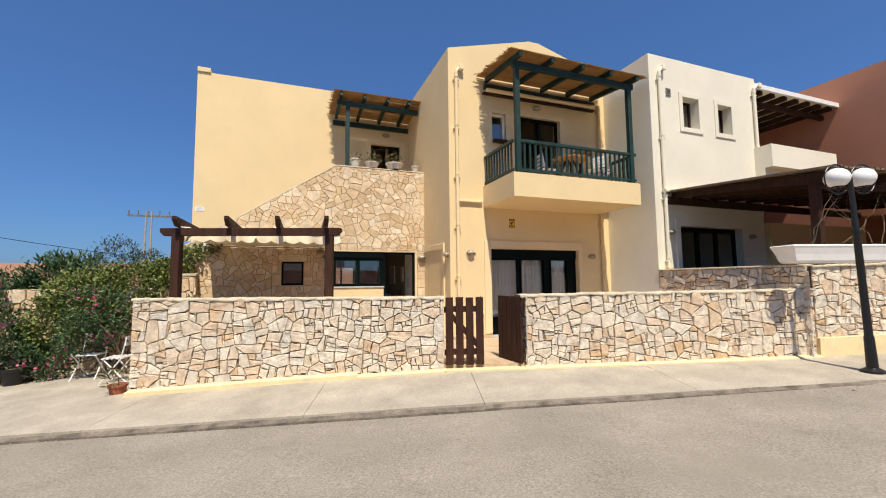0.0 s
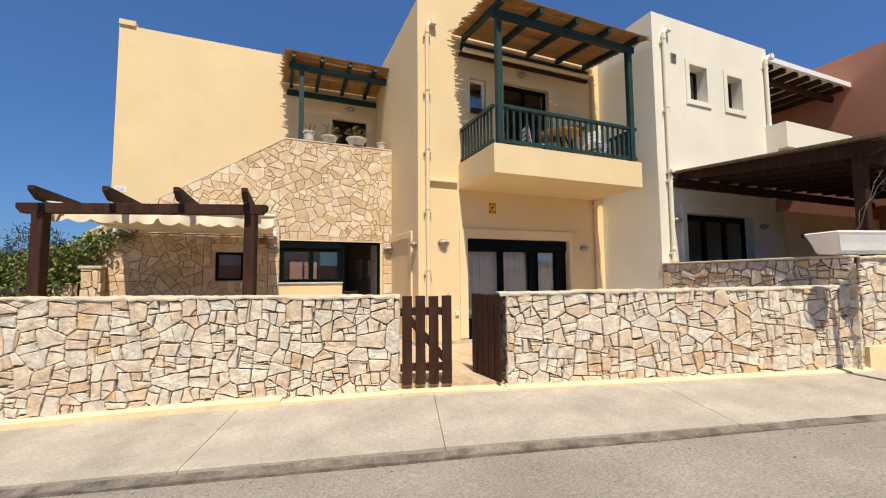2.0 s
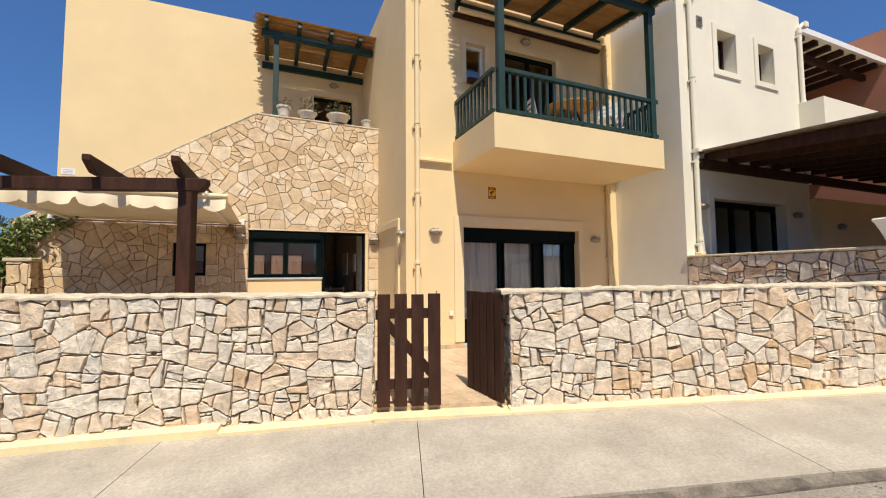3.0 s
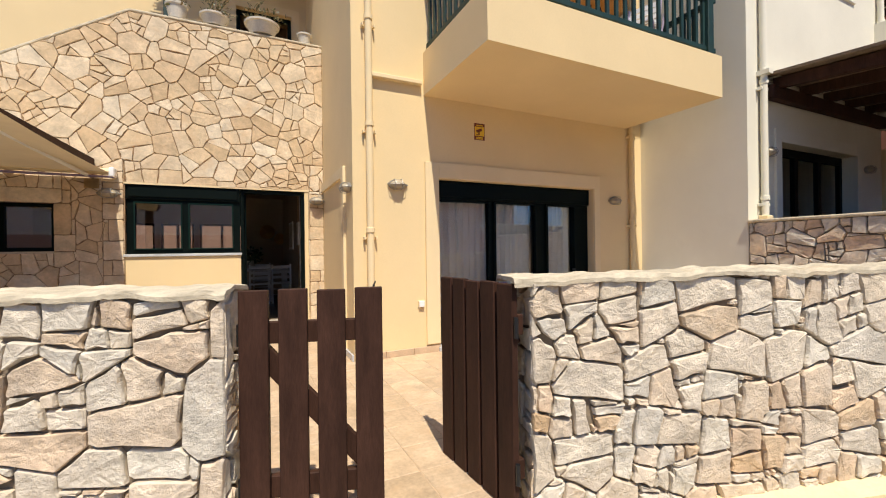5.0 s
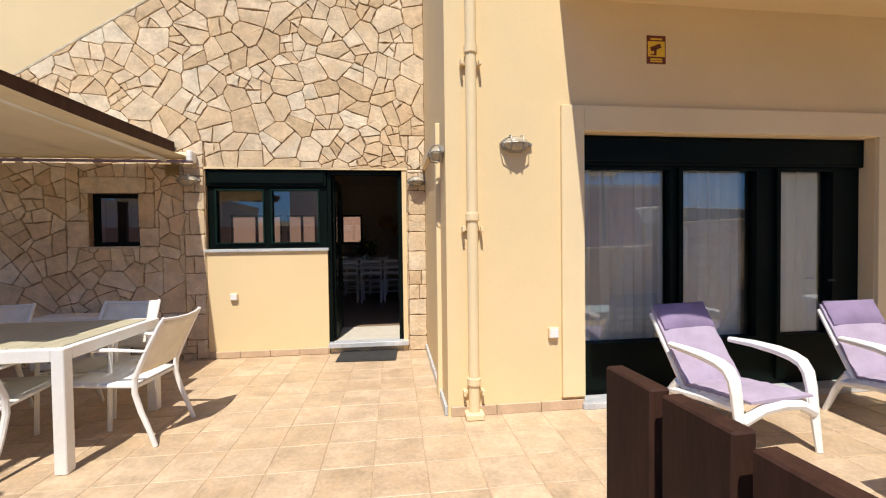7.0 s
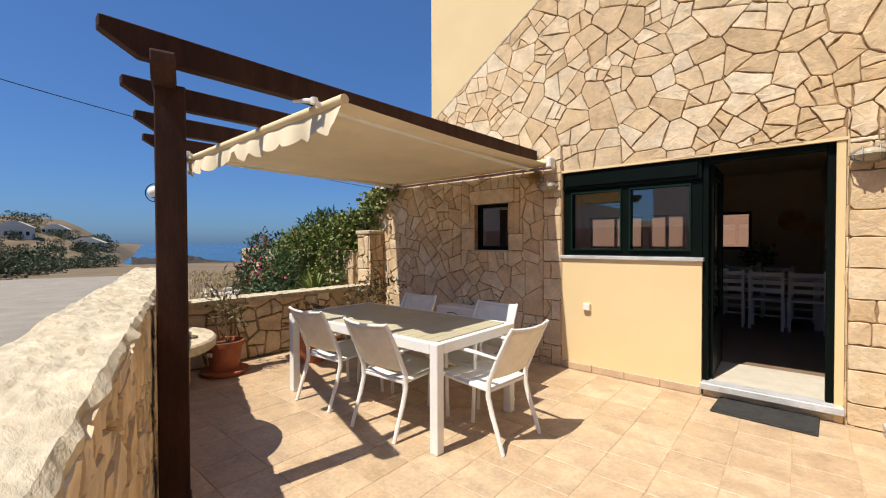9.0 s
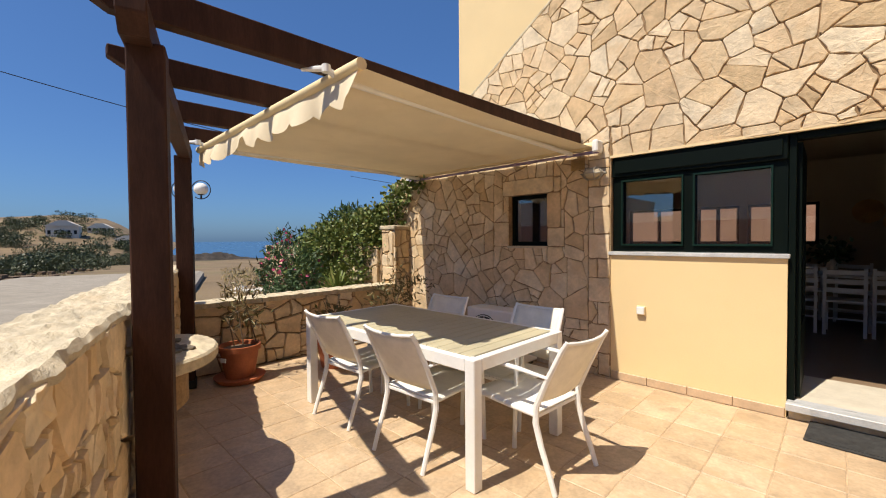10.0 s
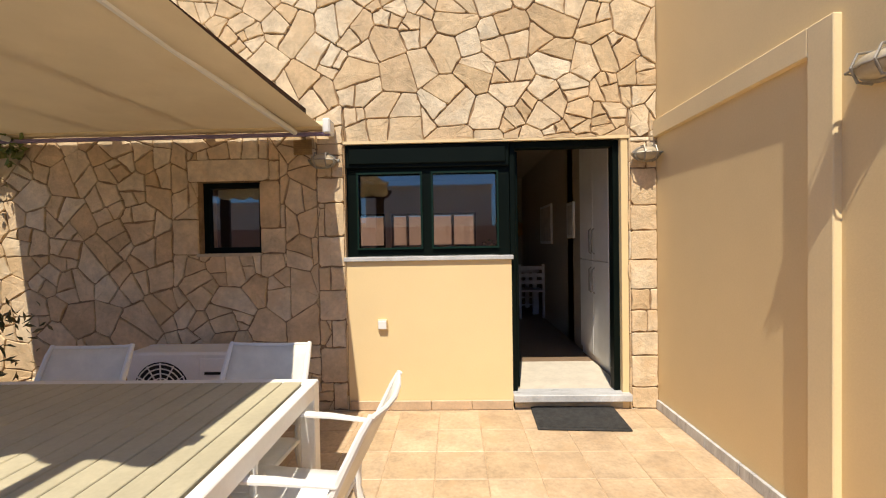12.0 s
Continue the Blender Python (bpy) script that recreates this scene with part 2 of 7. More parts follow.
M_opp = material("pink_plaster", (0.55, 0.30, 0.21), 0.9, var=0.05, scale=0.8)


def leaf_material(name, cols, rough=0.5):
    m = material(name, cols[0], rough, var=0.15, scale=3, bump=0, spread=cols, isl=True)
    return m


M_leaf1 = leaf_material("oleander_leaf", [(0.03, 0.07, 0.02), (0.055, 0.11, 0.035), (0.10, 0.15, 0.06)])
M_leaf2 = leaf_material("vine_leaf", [(0.09, 0.14, 0.025), (0.15, 0.20, 0.045), (0.23, 0.23, 0.07)])
M_leaf3 = leaf_material("dry_leaf", [(0.20, 0.15, 0.06), (0.12, 0.12, 0.04), (0.26, 0.19, 0.09)])
M_leaf4 = leaf_material("far_leaf", [(0.03, 0.05, 0.02), (0.055, 0.075, 0.03), (0.09, 0.10, 0.045)])
M_pink = leaf_material("pink_flower", [(0.65, 0.08, 0.20), (0.75, 0.15, 0.28), (0.55, 0.06, 0.15)])
M_olive = leaf_material("dry_grass", [(0.42, 0.31, 0.15), (0.50, 0.38, 0.20), (0.33, 0.26, 0.12)], 0.9)

M_awn = material("awning_canvas", (0.76, 0.655, 0.48), 0.9, var=0.05, scale=1.6, bump=0.2, fine=250, dist=0.001, stain=(0.66, 0.55, 0.385), stain_scale=1.3)
ant = M_awn.node_tree
trn = ant.nodes.new("ShaderNodeBsdfTranslucent")
trn.inputs[0].default_value = (0.80, 0.58, 0.31, 1)
mxs = ant.nodes.new("ShaderNodeMixShader")
mxs.inputs[0].default_value = 0.035
ant.links.new(ant.nodes["Principled BSDF"].outputs[0], mxs.inputs[1])
ant.links.new(trn.outputs[0], mxs.inputs[2])
ant.links.new(mxs.outputs[0], ant.nodes["Material Output"].inputs[0])

rnt = M_reed.node_tree
trr = rnt.nodes.new("ShaderNodeBsdfTranslucent")
trr.inputs[0].default_value = (0.62, 0.34, 0.10, 1)
mxr = rnt.nodes.new("ShaderNodeMixShader")
mxr.inputs[0].default_value = 0.4
rnt.links.new(rnt.nodes["Principled BSDF"].outputs[0], mxr.inputs[1])
rnt.links.new(trr.outputs[0], mxr.inputs[2])
rnt.links.new(mxr.outputs[0], rnt.nodes["Material Output"].inputs[0])

M_glass = bpy.data.materials.new("window_glass")
M_glass.use_nodes = True
gt = M_glass.node_tree
gl, tr, mx = gt.nodes.new("ShaderNodeBsdfGlossy"), gt.nodes.new("ShaderNodeBsdfTransparent"), gt.nodes.new("ShaderNodeMixShader")
fr = gt.nodes.new("ShaderNodeLayerWeight")
fr.inputs[0].default_value = 0.5
pw, ad = gt.nodes.new("ShaderNodeMath"), gt.nodes.new("ShaderNodeMath")
pw.operation, ad.operation = "POWER", "MULTIPLY_ADD"
pw.inputs[1].default_value = 4.0
ad.inputs[1].default_value, ad.inputs[2].default_value = 0.75, 0.15
gt.links.new(fr.outputs["Facing"], pw.inputs[0])
gt.links.new(pw.outputs[0], ad.inputs[0])
gl.inputs["Roughness"].default_value = 0.005
tr.inputs[0].default_value = (0.92, 0.94, 0.93, 1)
gt.links.new(ad.outputs[0], mx.inputs[0])
gt.links.new(tr.outputs[0], mx.inputs[1])
gt.links.new(gl.outputs[0], mx.inputs[2])
gt.links.new(mx.outputs[0], gt.nodes["Material Output"].inputs[0])

M_curtain = material("net_curtain", (0.80, 0.79, 0.76), 0.9, var=0.06, scale=14, bump=0.3, fine=60, stretch=(6, 6, 0.3))
M_sea = material("sea_water", (0.03, 0.10, 0.20), 0.25, var=0.15, scale=0.02, bump=0.4, fine=0.5, dist=0.3)


# ---- ground, road, pavement ----
def road_z(u):
    return -0.30 + 0.037 * max(-16.0, min(16.0, u)) + 0.02 * min(0.0, u + 16.0)


def base_z(u):
    """Foot of the street wall."""
    ks = [(-9, -0.52), (-4.4, -0.33), (-2.1, -0.19), (0.47, -0.08), (1.8, -0.06), (4.4, -0.03), (6.5, 0.0), (12, 0.22), (40, 0.8)]
    if u <= ks[0][0]:
        return ks[0][1] + (u + 9) * 0.03
    for (a, za), (b, zb) in zip(ks, ks[1:]):
        if u <= b:
            return za + (zb - za) * (u - a) / (b - a)
    return ks[-1][1]


def land(x, y):
    r = math.hypot(x, y)
    bear = math.degrees(math.atan2(-x, y))
    z = -0.80 - max(0.0, r - 6) * 0.032
    sea = max(0.0, min(1.0, (bear - 0) / 12)) * max(0.0, min(1.0, (77.5 - bear) / 4))
    z = max(z, -5.6)
    if r > 160:
        wob = 8 * noise.noise((bear * 0.15, r * 0.01, 3.0))
        z -= sea * min(14.0, max(0.0, (r - 176 + 2 * wob)) * 0.25)
        hill = max(0.0, min(1.0, (bear - 76) / 6, (200 - bear) / 12)) * (max(0.0, min(1.0, (r - 170) / 170)) * (14 + 7 * noise.noise((x * 0.009, y * 0.009, 1.0)) + 9 * max(0.0, min(1.0, (bear - 78) / 8))))
        z += hill
    if r > 14:
        z += 0.25 * noise.noise((x * 0.11, y * 0.11, 0.0)) * min(1, (r - 14) / 20)
    return z


radii = [0.5, 6, 12, 18, 24, 30, 38, 48, 60, 75, 95, 115, 135, 150, 160, 170, 176, 182, 190, 198, 206, 216, 228, 242, 260, 285, 315, 350, 400, 480, 650, 1000, 1800, 3500]
gb, NA = B(), 288
for r in radii:
    for k in range(NA):
        a = 2 * math.pi * k / NA
        x, y = r * math.cos(a), r * math.sin(a)
        gb.v.append((x, y, land(x, y)))
for i in range(len(radii) - 1):
    for k in range(NA):
        j = (k + 1) % NA
        gb.f.append((i * NA + k, i * NA + j, i * NA + NA + j, i * NA + NA + k))
gb.f.append(tuple(range(NA))[::-1])
tagged(gb.obj("ground", M_earth, smooth=True), "dry ochre earth with scrub sloping to the sea", "ground", kind="structure")
sea_b = B()
sea_b.box(-4600, 1500, 20, 4600, -9, -6.6)
tagged(sea_b.obj("water", M_sea), "deep blue open sea out to the horizon", "sea", kind="structure")


def strip(name, us, ns, zf, mat, skirt=0.35):
    b = B()
    for u in us:
        for n in ns:
            p = S(u, n)
            b.v.append((p.x, p.y, zf(u, n)))
    k = len(ns)
    for i in range(len(us) - 1):
        for j in range(k - 1):
            b.f.append((i * k + j, i * k + k + j, i * k + k + j + 1, i * k + j + 1))
    o = len(b.v)
    edge = [i * k for i in range(len(us))] + [(len(us) - 1) * k + j for j in range(1, k)] + [i * k + k - 1 for i in range(len(us) - 2, -1, -1)] + list(range(k - 2, 0, -1))
    for e in edge:
        x, y, z = b.v[e]
        b.v.append((x, y, z - skirt))
    for i, e in enumerate(edge):
        j = (i + 1) % len(edge)
        b.f.append((e, edge[j], o + j, o + i))
    return b.obj(name, mat)


KN = 5.37


def kerb_top(u):
    return road_z(u) + 0.075 - 0.055 * max(0.0, min(1.0, (u - 1) / 5))


us = [-46, -40, -35, -30, -25, -19, -16] + [-15 + 0.5 * i for i in range(63)] + [20, 30, 45]
tagged(strip("road", us, [-7, -4, -1, 1, 3, 4.2, 5.0, KN + 0.02], lambda u, n: road_z(u) + 0.012 * noise.noise((u * 0.5, n * 0.8, 0)), M_asph, 0.6), "sun-bleached worn grey asphalt road", "road", kind="structure")


jn = strip("road_junction", [-46, -40, -35, -30, -25, -20, -16, -13.9], [5.38, 5.7, 6.1], lambda u, n: road_z(u) + 0.004 - 0.35 * max(0.0, n - 5.7), M_asph, 0.6)
tagged(jn, "wide worn asphalt where the road bends away", "road", kind="structure")


def pave_z(u, n):
    if n <= KN + 0.001:
        return kerb_top(u) + 0.006 * noise.noise((u * 3, 1, 0))
    k = min(1.0, (n - KN) / (6.75 - KN))
    return kerb_top(u) * (1 - k) + base_z(u) * k - 0.15 * max(0.0, -9.4 - u) * k


joints = [-9.2, -6.7, -4.05, -1.42, 0.86, 3.75, 6.4, 9.0]
slabs = [(-11.2, -9.2)] + list(zip(joints, joints[1:])) + [(9.0, 14.0), (14.0, 30.0)]
pv = thing("pavement", Matrix(), "pale concrete pavement cast in slabs with open joints", "pavement", kind="structure")
for a, b_ in slabs:
    n1 = 9.4 if -9.3 < b_ < -4 and a > -9.3 else 6.9
    uu = [a + 0.003 + (b_ - a - 0.006) * i / 8 for i in range(9)]
    o = strip("slab", uu, [KN - 0.004, KN + 0.05, 5.8, 6.3, 6.75, 6.9] + ([7.6, 8.4, 9.4] if n1 > 7 else []), pave_z, M_pave, 0.7)
    o.parent = pv
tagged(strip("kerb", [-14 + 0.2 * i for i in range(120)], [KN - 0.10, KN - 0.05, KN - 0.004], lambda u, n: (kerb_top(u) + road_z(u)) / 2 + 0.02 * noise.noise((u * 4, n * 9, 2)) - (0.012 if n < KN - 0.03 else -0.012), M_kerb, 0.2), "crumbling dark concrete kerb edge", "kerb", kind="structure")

rgk = random.Random(31)
kb = B()
for i in range(300):
    u, n = rgk.uniform(-13, 11), KN - 0.10 - abs(rgk.gauss(0, 0.16))
    q = rgk.uniform(0.003, 0.011) * (2.2 if rgk.random() < 0.04 else 1)
    kb.prism([(q * math.cos(a) * rgk.uniform(0.7, 1.2), q * math.sin(a) * rgk.uniform(0.7, 1.2)) for a in (0, 1.2, 2.5, 3.8, 5.1)], q * 0.8, Matrix.Translation(S(u, n, road_z(u) + 0.004)))
tagged(kb.obj("gravel", M_pave), "pale crumbs and gravel lying along the kerb", "gravel", kind="stuff")

# ---- stone work ----
def clip(poly, nx, ny, d):
    out = []
    for i, p in enumerate(poly):
        q = poly[(i + 1) % len(poly)]
        dp, dq = nx * p[0] + ny * p[1] - d, nx * q[0] + ny * q[1] - d
        if dp <= 0:
            out.append(p)
        if (dp < 0) != (dq < 0) and abs(dp - dq) > 1e-12:
            t = dp / (dp - dq)
            out.append((p[0] + t * (q[0] - p[0]), p[1] + t * (q[1] - p[1])))
    return out


def clip_to(poly, region, inset=0.0):
    for i, p in enumerate(region):
        q = region[(i + 1) % len(region)]
        dx, dy = q[0] - p[0], q[1] - p[1]
        l = math.hypot(dx, dy)
        if l < 1e-9:
            continue
        nx, ny = dy / l, -dx / l
        poly = clip(poly, nx, ny, nx * p[0] + ny * p[1] - inset)
        if len(poly) < 3:
            return []
    return poly


def area(p):
    return 0.5 * sum(p[i][0] * p[(i + 1) % len(p)][1] - p[(i + 1) % len(p)][0] * p[i][1] for i in range(len(p)))


def stones(seeds, regions, gap, aniso=1.0, round_=0.16, rng=None, cut=(), vary=0.0, weights=None):
    """Voronoi cells of the seeds, cut to each convex region (counter-clockwise), shrunk by the joint."""
    arr = np.array(seeds)
    arr2 = arr * np.array((1.0, aniso))
    out = []
    wt = weights or [rng.uniform(-vary, vary) for _ in range(len(arr))]
    for i in range(len(arr)):
        dd = ((arr2 - arr2[i]) ** 2).sum(1)
        near = np.argsort(dd)[1:22]
        x, y = arr2[i]
        cell = [(x - 1, y - 1), (x + 1, y - 1), (x + 1, y + 1), (x - 1, y + 1)]
        for j in near:
            mx_, my_ = (arr2[i] + arr2[j]) / 2
            nx, ny = arr2[j] - arr2[i]
            cell = clip(cell, nx, ny, nx * mx_ + ny * my_ + (wt[i] - wt[j]) / 2)
            if len(cell) < 3:
                break
        if len(cell) < 3:
            continue
        cell = [(p[0], p[1] / aniso) for p in cell]
        for reg in regions:
            c = clip_to(cell, reg)
            if len(c) < 3 or area(c) < 0.0022:
                continue
            pieces = [c]
            for h0, h1, g0, g1 in cut:
                nxt = []
                for c in pieces:
                    if max(p[0] for p in c) <= h0 or min(p[0] for p in c) >= h1 or max(p[1] for p in c) <= g0 or min(p[1] for p in c) >= g1:
                        nxt.append(c)
                        continue
                    mid = clip(clip(c, -1, 0, -h0), 1, 0, h1)
                    nxt += [clip(c, 1, 0, h0), clip(c, -1, 0, -h1)]
                    if len(mid) > 2:
                        nxt += [clip(mid, 0, 1, g0), clip(mid, 0, -1, -g1)]
                pieces = [p for p in nxt if len(p) > 2 and area(p) > 0.0012]
            out += pieces
    return out


def lean(p):
    """How far a polygon is from a compact shape."""
    a = area(p) if len(p) > 2 else 0.0
    return 99.0 if a < 1e-4 else sum(math.dist(p[i - 1], p[i]) for i in range(len(p))) ** 2 / a


def split(poly, target, rng, spread, cross, out, mixed=False):
    """Cuts a convex polygon by slanted lines into stones of about the target area, keeping them compact."""
    if len(poly) < 3:
        return
    a = area(poly)
    if a < target * (rng.choice((0.4, 0.7, 1.0, 1.4, 1.9, 2.4)) if mixed else rng.uniform(0.55, 1.9)):
        if a > 0.0012:
            out.append(poly)
        return
    best = None
    for k in range(7):
        ang = rng.choice((0.0, math.pi / 2)) + rng.uniform(-spread, spread)
        nx, ny = math.cos(ang), math.sin(ang)
        ds = [nx * p[0] + ny * p[1] for p in poly]
        d = min(ds) + (max(ds) - min(ds)) * rng.uniform(0.32, 0.68)
        lo, hi = clip(poly, nx, ny, d), clip(poly, -nx, -ny, -d)
        q = max(lean(lo), lean(hi)) * (cross if abs(ny) < 0.6 else 1.0)
        if best is None or q < best[0]:
            best = (q, lo, hi)
    split(best[1], target, rng, spread, cross, out, mixed)
    split(best[2], target, rng, spread, cross, out, mixed)


def rubble(x0, x1, y0, ya, yb, rng, course=0.16, slant=0.30):
    """Random rubble: blocks of uneven size with slanted joints and rows of thin chips wedged between. The top runs from ya to yb."""
    hull_ = [(x0, y0), (x1, y0), (x1, yb), (x0, ya)]
    spots_, y, sd = [], y0 - 0.12, rng.uniform(0, 99)
    while y < max(ya, yb) + 0.12:
        hh = course * 1.9 * rng.choice((0.8, 0.95, 1.1, 1.25))
        x = x0 - 0.3 + rng.uniform(0, 0.25)
        while x < x1 + 0.2:
            w = hh * rng.uniform(0.8, 1.4)
            cy = y + hh / 2 + 0.40 * hh * noise.noise((x * 1.7, y * 2.0, sd)) + rng.uniform(-0.10, 0.10) * hh
            if rng.random() < 0.16:
                spots_ += [(x + w / 2 + rng.uniform(-0.1, 0.1) * w, cy - hh * 0.26, hh * 0.3), (x + w / 2, cy + hh * 0.28, hh * 0.3)]
            else:
                spots_.append((x + w / 2, cy, (w + hh) / 4 * rng.uniform(0.85, 1.1)))
            x += w
        y += hh
    cells_ = stones([(x, y) for x, y, r in spots_], [hull_], 0.0, 1.0, 0, rng, (), 0.0, [r * r for x, y, r in spots_])
    blocks, out = [], []
    for c in cells_:
        split(c, course * course * 1.15, rng, slant, 1.1, blocks, True)
    for q in blocks:
        a0 = area(q)
        die = rng.random()
        xs, ys = [p[0] for p in q], [p[1] for p in q]
        w, h = max(xs) - min(xs), max(ys) - min(ys)
        parts = [q]
        if a0 > 0.012 and die < 0.42:  # chips along one side
            ang = rng.choice((math.pi / 2, -math.pi / 2, math.pi / 2, 0.0, math.pi)) + rng.uniform(-0.16, 0.16)
            nx, ny = math.cos(ang), math.sin(ang)
            d = max(nx * p[0] + ny * p[1] for p in q) - rng.uniform(0.022, 0.042)
            main, strip_ = clip(q, nx, ny, d), clip(q, -nx, -ny, -d)
            parts = [main]
            if len(strip_) > 2:
                ts = [-ny * p[0] + nx * p[1] for p in strip_]
                k = rng.randint(1, 3)
                cuts = [min(ts) + (max(ts) - min(ts)) * (i + rng.uniform(-0.2, 0.2)) / k for i in range(1, k)]
                for c in cuts:
                    lo = clip(strip_, -ny, nx, c)
                    strip_ = clip(strip_, ny, -nx, -c)
                    parts.append(lo)
                    if len(strip_) < 3:
                        break
                parts.append(strip_)
        elif a0 > 0.012 and die < 0.54:  # a broken corner filled with a wedge
            sx, sy = rng.choice((-1, 1)), rng.choice((-1, 1)) * rng.uniform(0.8, 1.5)
            cx, cy = (max(xs) + min(xs)) / 2, (max(ys) + min(ys)) / 2
            o = sx * cx + sy * cy + (w * 0.5 + h * 0.5 * abs(sy)) * rng.uniform(0.5, 0.72)
            parts = [clip(q, sx, sy, o), clip(q, -sx, -sy, -o)]
        out += [c for c in parts if len(c) > 2 and area(c) > 0.0005]
    return out


def seeds_varied(x0, x1, y0, y1, sizes, rng, tries=9000):
    """Points spaced by stones of uneven size, with the size's square as weight."""
    pts = []
    for k in range(tries):
        r = rng.choice(sizes) * (1.0 if k < tries * 0.6 else 0.6)
        x, y = rng.uniform(x0, x1), rng.uniform(y0, y1)
        if all((x - a) ** 2 + (y - b_) ** 2 > (0.82 * (r + q)) ** 2 for a, b_, q in pts):
            pts.append((x, y, r))
    return pts


def shrink(polys, gap, round_, rng, floor_=0.0012):
    """Joints and slightly broken corners."""
    res = []
    for c in polys:
        c = clip_to(c, c, gap * rng.uniform(0.5, 1.7) / 2)
        if len(c) < 3 or area(c) < floor_:
            continue
        cx, cy = sum(p[0] for p in c) / len(c), sum(p[1] for p in c) / len(c)
        ch = []
        for k, p in enumerate(c):
            a, b_ = c[k - 1], c[(k + 1) % len(c)]
            r1, r2 = rng.uniform(0.2, 1.7) * round_, rng.uniform(0.2, 1.7) * round_
            ch += [(p[0] + (a[0] - p[0]) * r1, p[1] + (a[1] - p[1]) * r1), (p[0] + (b_[0] - p[0]) * r2, p[1] + (b_[1] - p[1]) * r2)]
            l = math.hypot(b_[0] - p[0], b_[1] - p[1])
            if l > 0.07:
                t = rng.uniform(0.35, 0.65)
                mx_, my_ = p[0] + (b_[0] - p[0]) * t, p[1] + (b_[1] - p[1]) * t
                dl = max(0.02, math.hypot(mx_ - cx, my_ - cy))
                k_ = rng.uniform(-0.004, 0.011) / dl
                ch.append((mx_ + (cx - mx_) * k_, my_ + (cy - my_) * k_))
        res.append(ch)
    return res


def stone_mesh(poly, depth, rng, rough=0.006, inset=0.012):
    cx, cy = sum(p[0] for p in poly) / len(poly), sum(p[1] for p in poly) / len(poly)
    n = len(poly)
    v = [(p[0] - cx, p[1] - cy, 0) for p in poly]
    v += [(p[0] - cx, p[1] - cy, depth * 0.62) for p in poly]
    for p in poly:
        dx, dy = p[0] - cx, p[1] - cy
        l = max(1e-6, math.hypot(dx, dy))
        k = max(0.5, 1 - inset * rng.uniform(0.6, 1.6) / l)
        v.append((dx * k, dy * k, depth + rng.uniform(-rough, rough)))
    v.append((rng.uniform(-0.02, 0.02), rng.uniform(-0.02, 0.02), depth + rng.uniform(-rough, rough) * 1.2))
    f = []
    for i in range(n):
        j = (i + 1) % n
        f += [(i, j, n + j, n + i), (n + i, n + j, 2 * n + j, 2 * n + i), (2 * n + i, 2 * n + j, 3 * n)]
    return (cx, cy), v, f


def lay(parent, polys, frame_m, depth, rng, mat, mat_i, limit, key, rough=0.006, inset=0.012, jit=0.012, name="stone"):
    """Stones as parts of the wall: those nearest by the key as objects, the rest as one joined part. frame_m: local x, y on the face, z out."""
    polys = sorted(polys, key=key)
    rest = B()
    for i, p in enumerate(polys):
        (cx, cy), v, f = stone_mesh(p, depth + rng.uniform(-jit, jit), rng, rough, inset)
        m = frame_m @ Matrix.Translation((cx, cy, 0))
        if i < limit:
            me = bpy.data.meshes.new(name)
            me.from_pydata(v, [], f)
            me.materials.append(mat)
            ob = new(name, me)
            ob.matrix_world = m
            ob.parent = parent
        else:
            rest.add(v, f, m)
    if rest.v:
        me = bpy.data.meshes.new(name + "_rest")
        me.from_pydata(rest.v, [], rest.f)
        me.materials.append(mat_i)
        ob = new("stonework", me)
        ob.parent = parent
        tagged(ob, kind="stuff")


def face(o, xd, out):
    """Frame on a vertical face: origin o, x along xd, y up, z out."""
    xd, out = Vector(xd).normalized(), Vector(out).normalized()
    m = Matrix.Identity(4)
    for i in range(3):
        m[i][0], m[i][1], m[i][2], m[i][3] = xd[i], (0, 0, 1)[i], out[i], o[i]
    return m


def rect(x0, x1, y0, y1):
    return [(x0, y0), (x1, y0), (x1, y1), (x0, y1)]


# ---- houses: walls ----
FY = 11.0
SLOPE = [(-2.35, 2.22), (1.14, 4.5), (3.6, 4.5)]
holes_f = [(1.07, 3.37, 0.0, 2.2), (-0.16, 0.36, 1.31, 1.91)]
facade = wall_with_holes("wall_stone_facade", -2.35, 3.6, -0.4, 2.2, FY, FY + 0.26, [(1.07, 3.37, -0.02, 2.2), (-0.16, 0.36, 1.31, 1.91)], M_joint)
up = B().prism([(-2.35, 2.2), (3.6, 2.2), (3.6, 4.47), (1.14, 4.47), (-2.35, 2.21)], 0.26, face((0, FY, 0), (1, 0, 0), (0, 1, 0))).obj("upper_core", M_joint, facade)
tagged(facade, "warm beige irregular stone cladding with dark joints and a sloping stair parapet", "stone wall", kind="structure")
cop = B()
for (x0, z0), (x1, z1) in zip(SLOPE, SLOPE[1:]):
    l = math.hypot(x1 - x0, z1 - z0)
    cop.box(0, l, -0.012, 0.27, -0.03, 0.006, Matrix.Translation((x0, FY, z0)) @ Matrix.Rotation(-math.atan2(z1 - z0, x1 - x0), 4, "Y"))
cop.obj("coping", M_cap, facade, bevel=0.01)

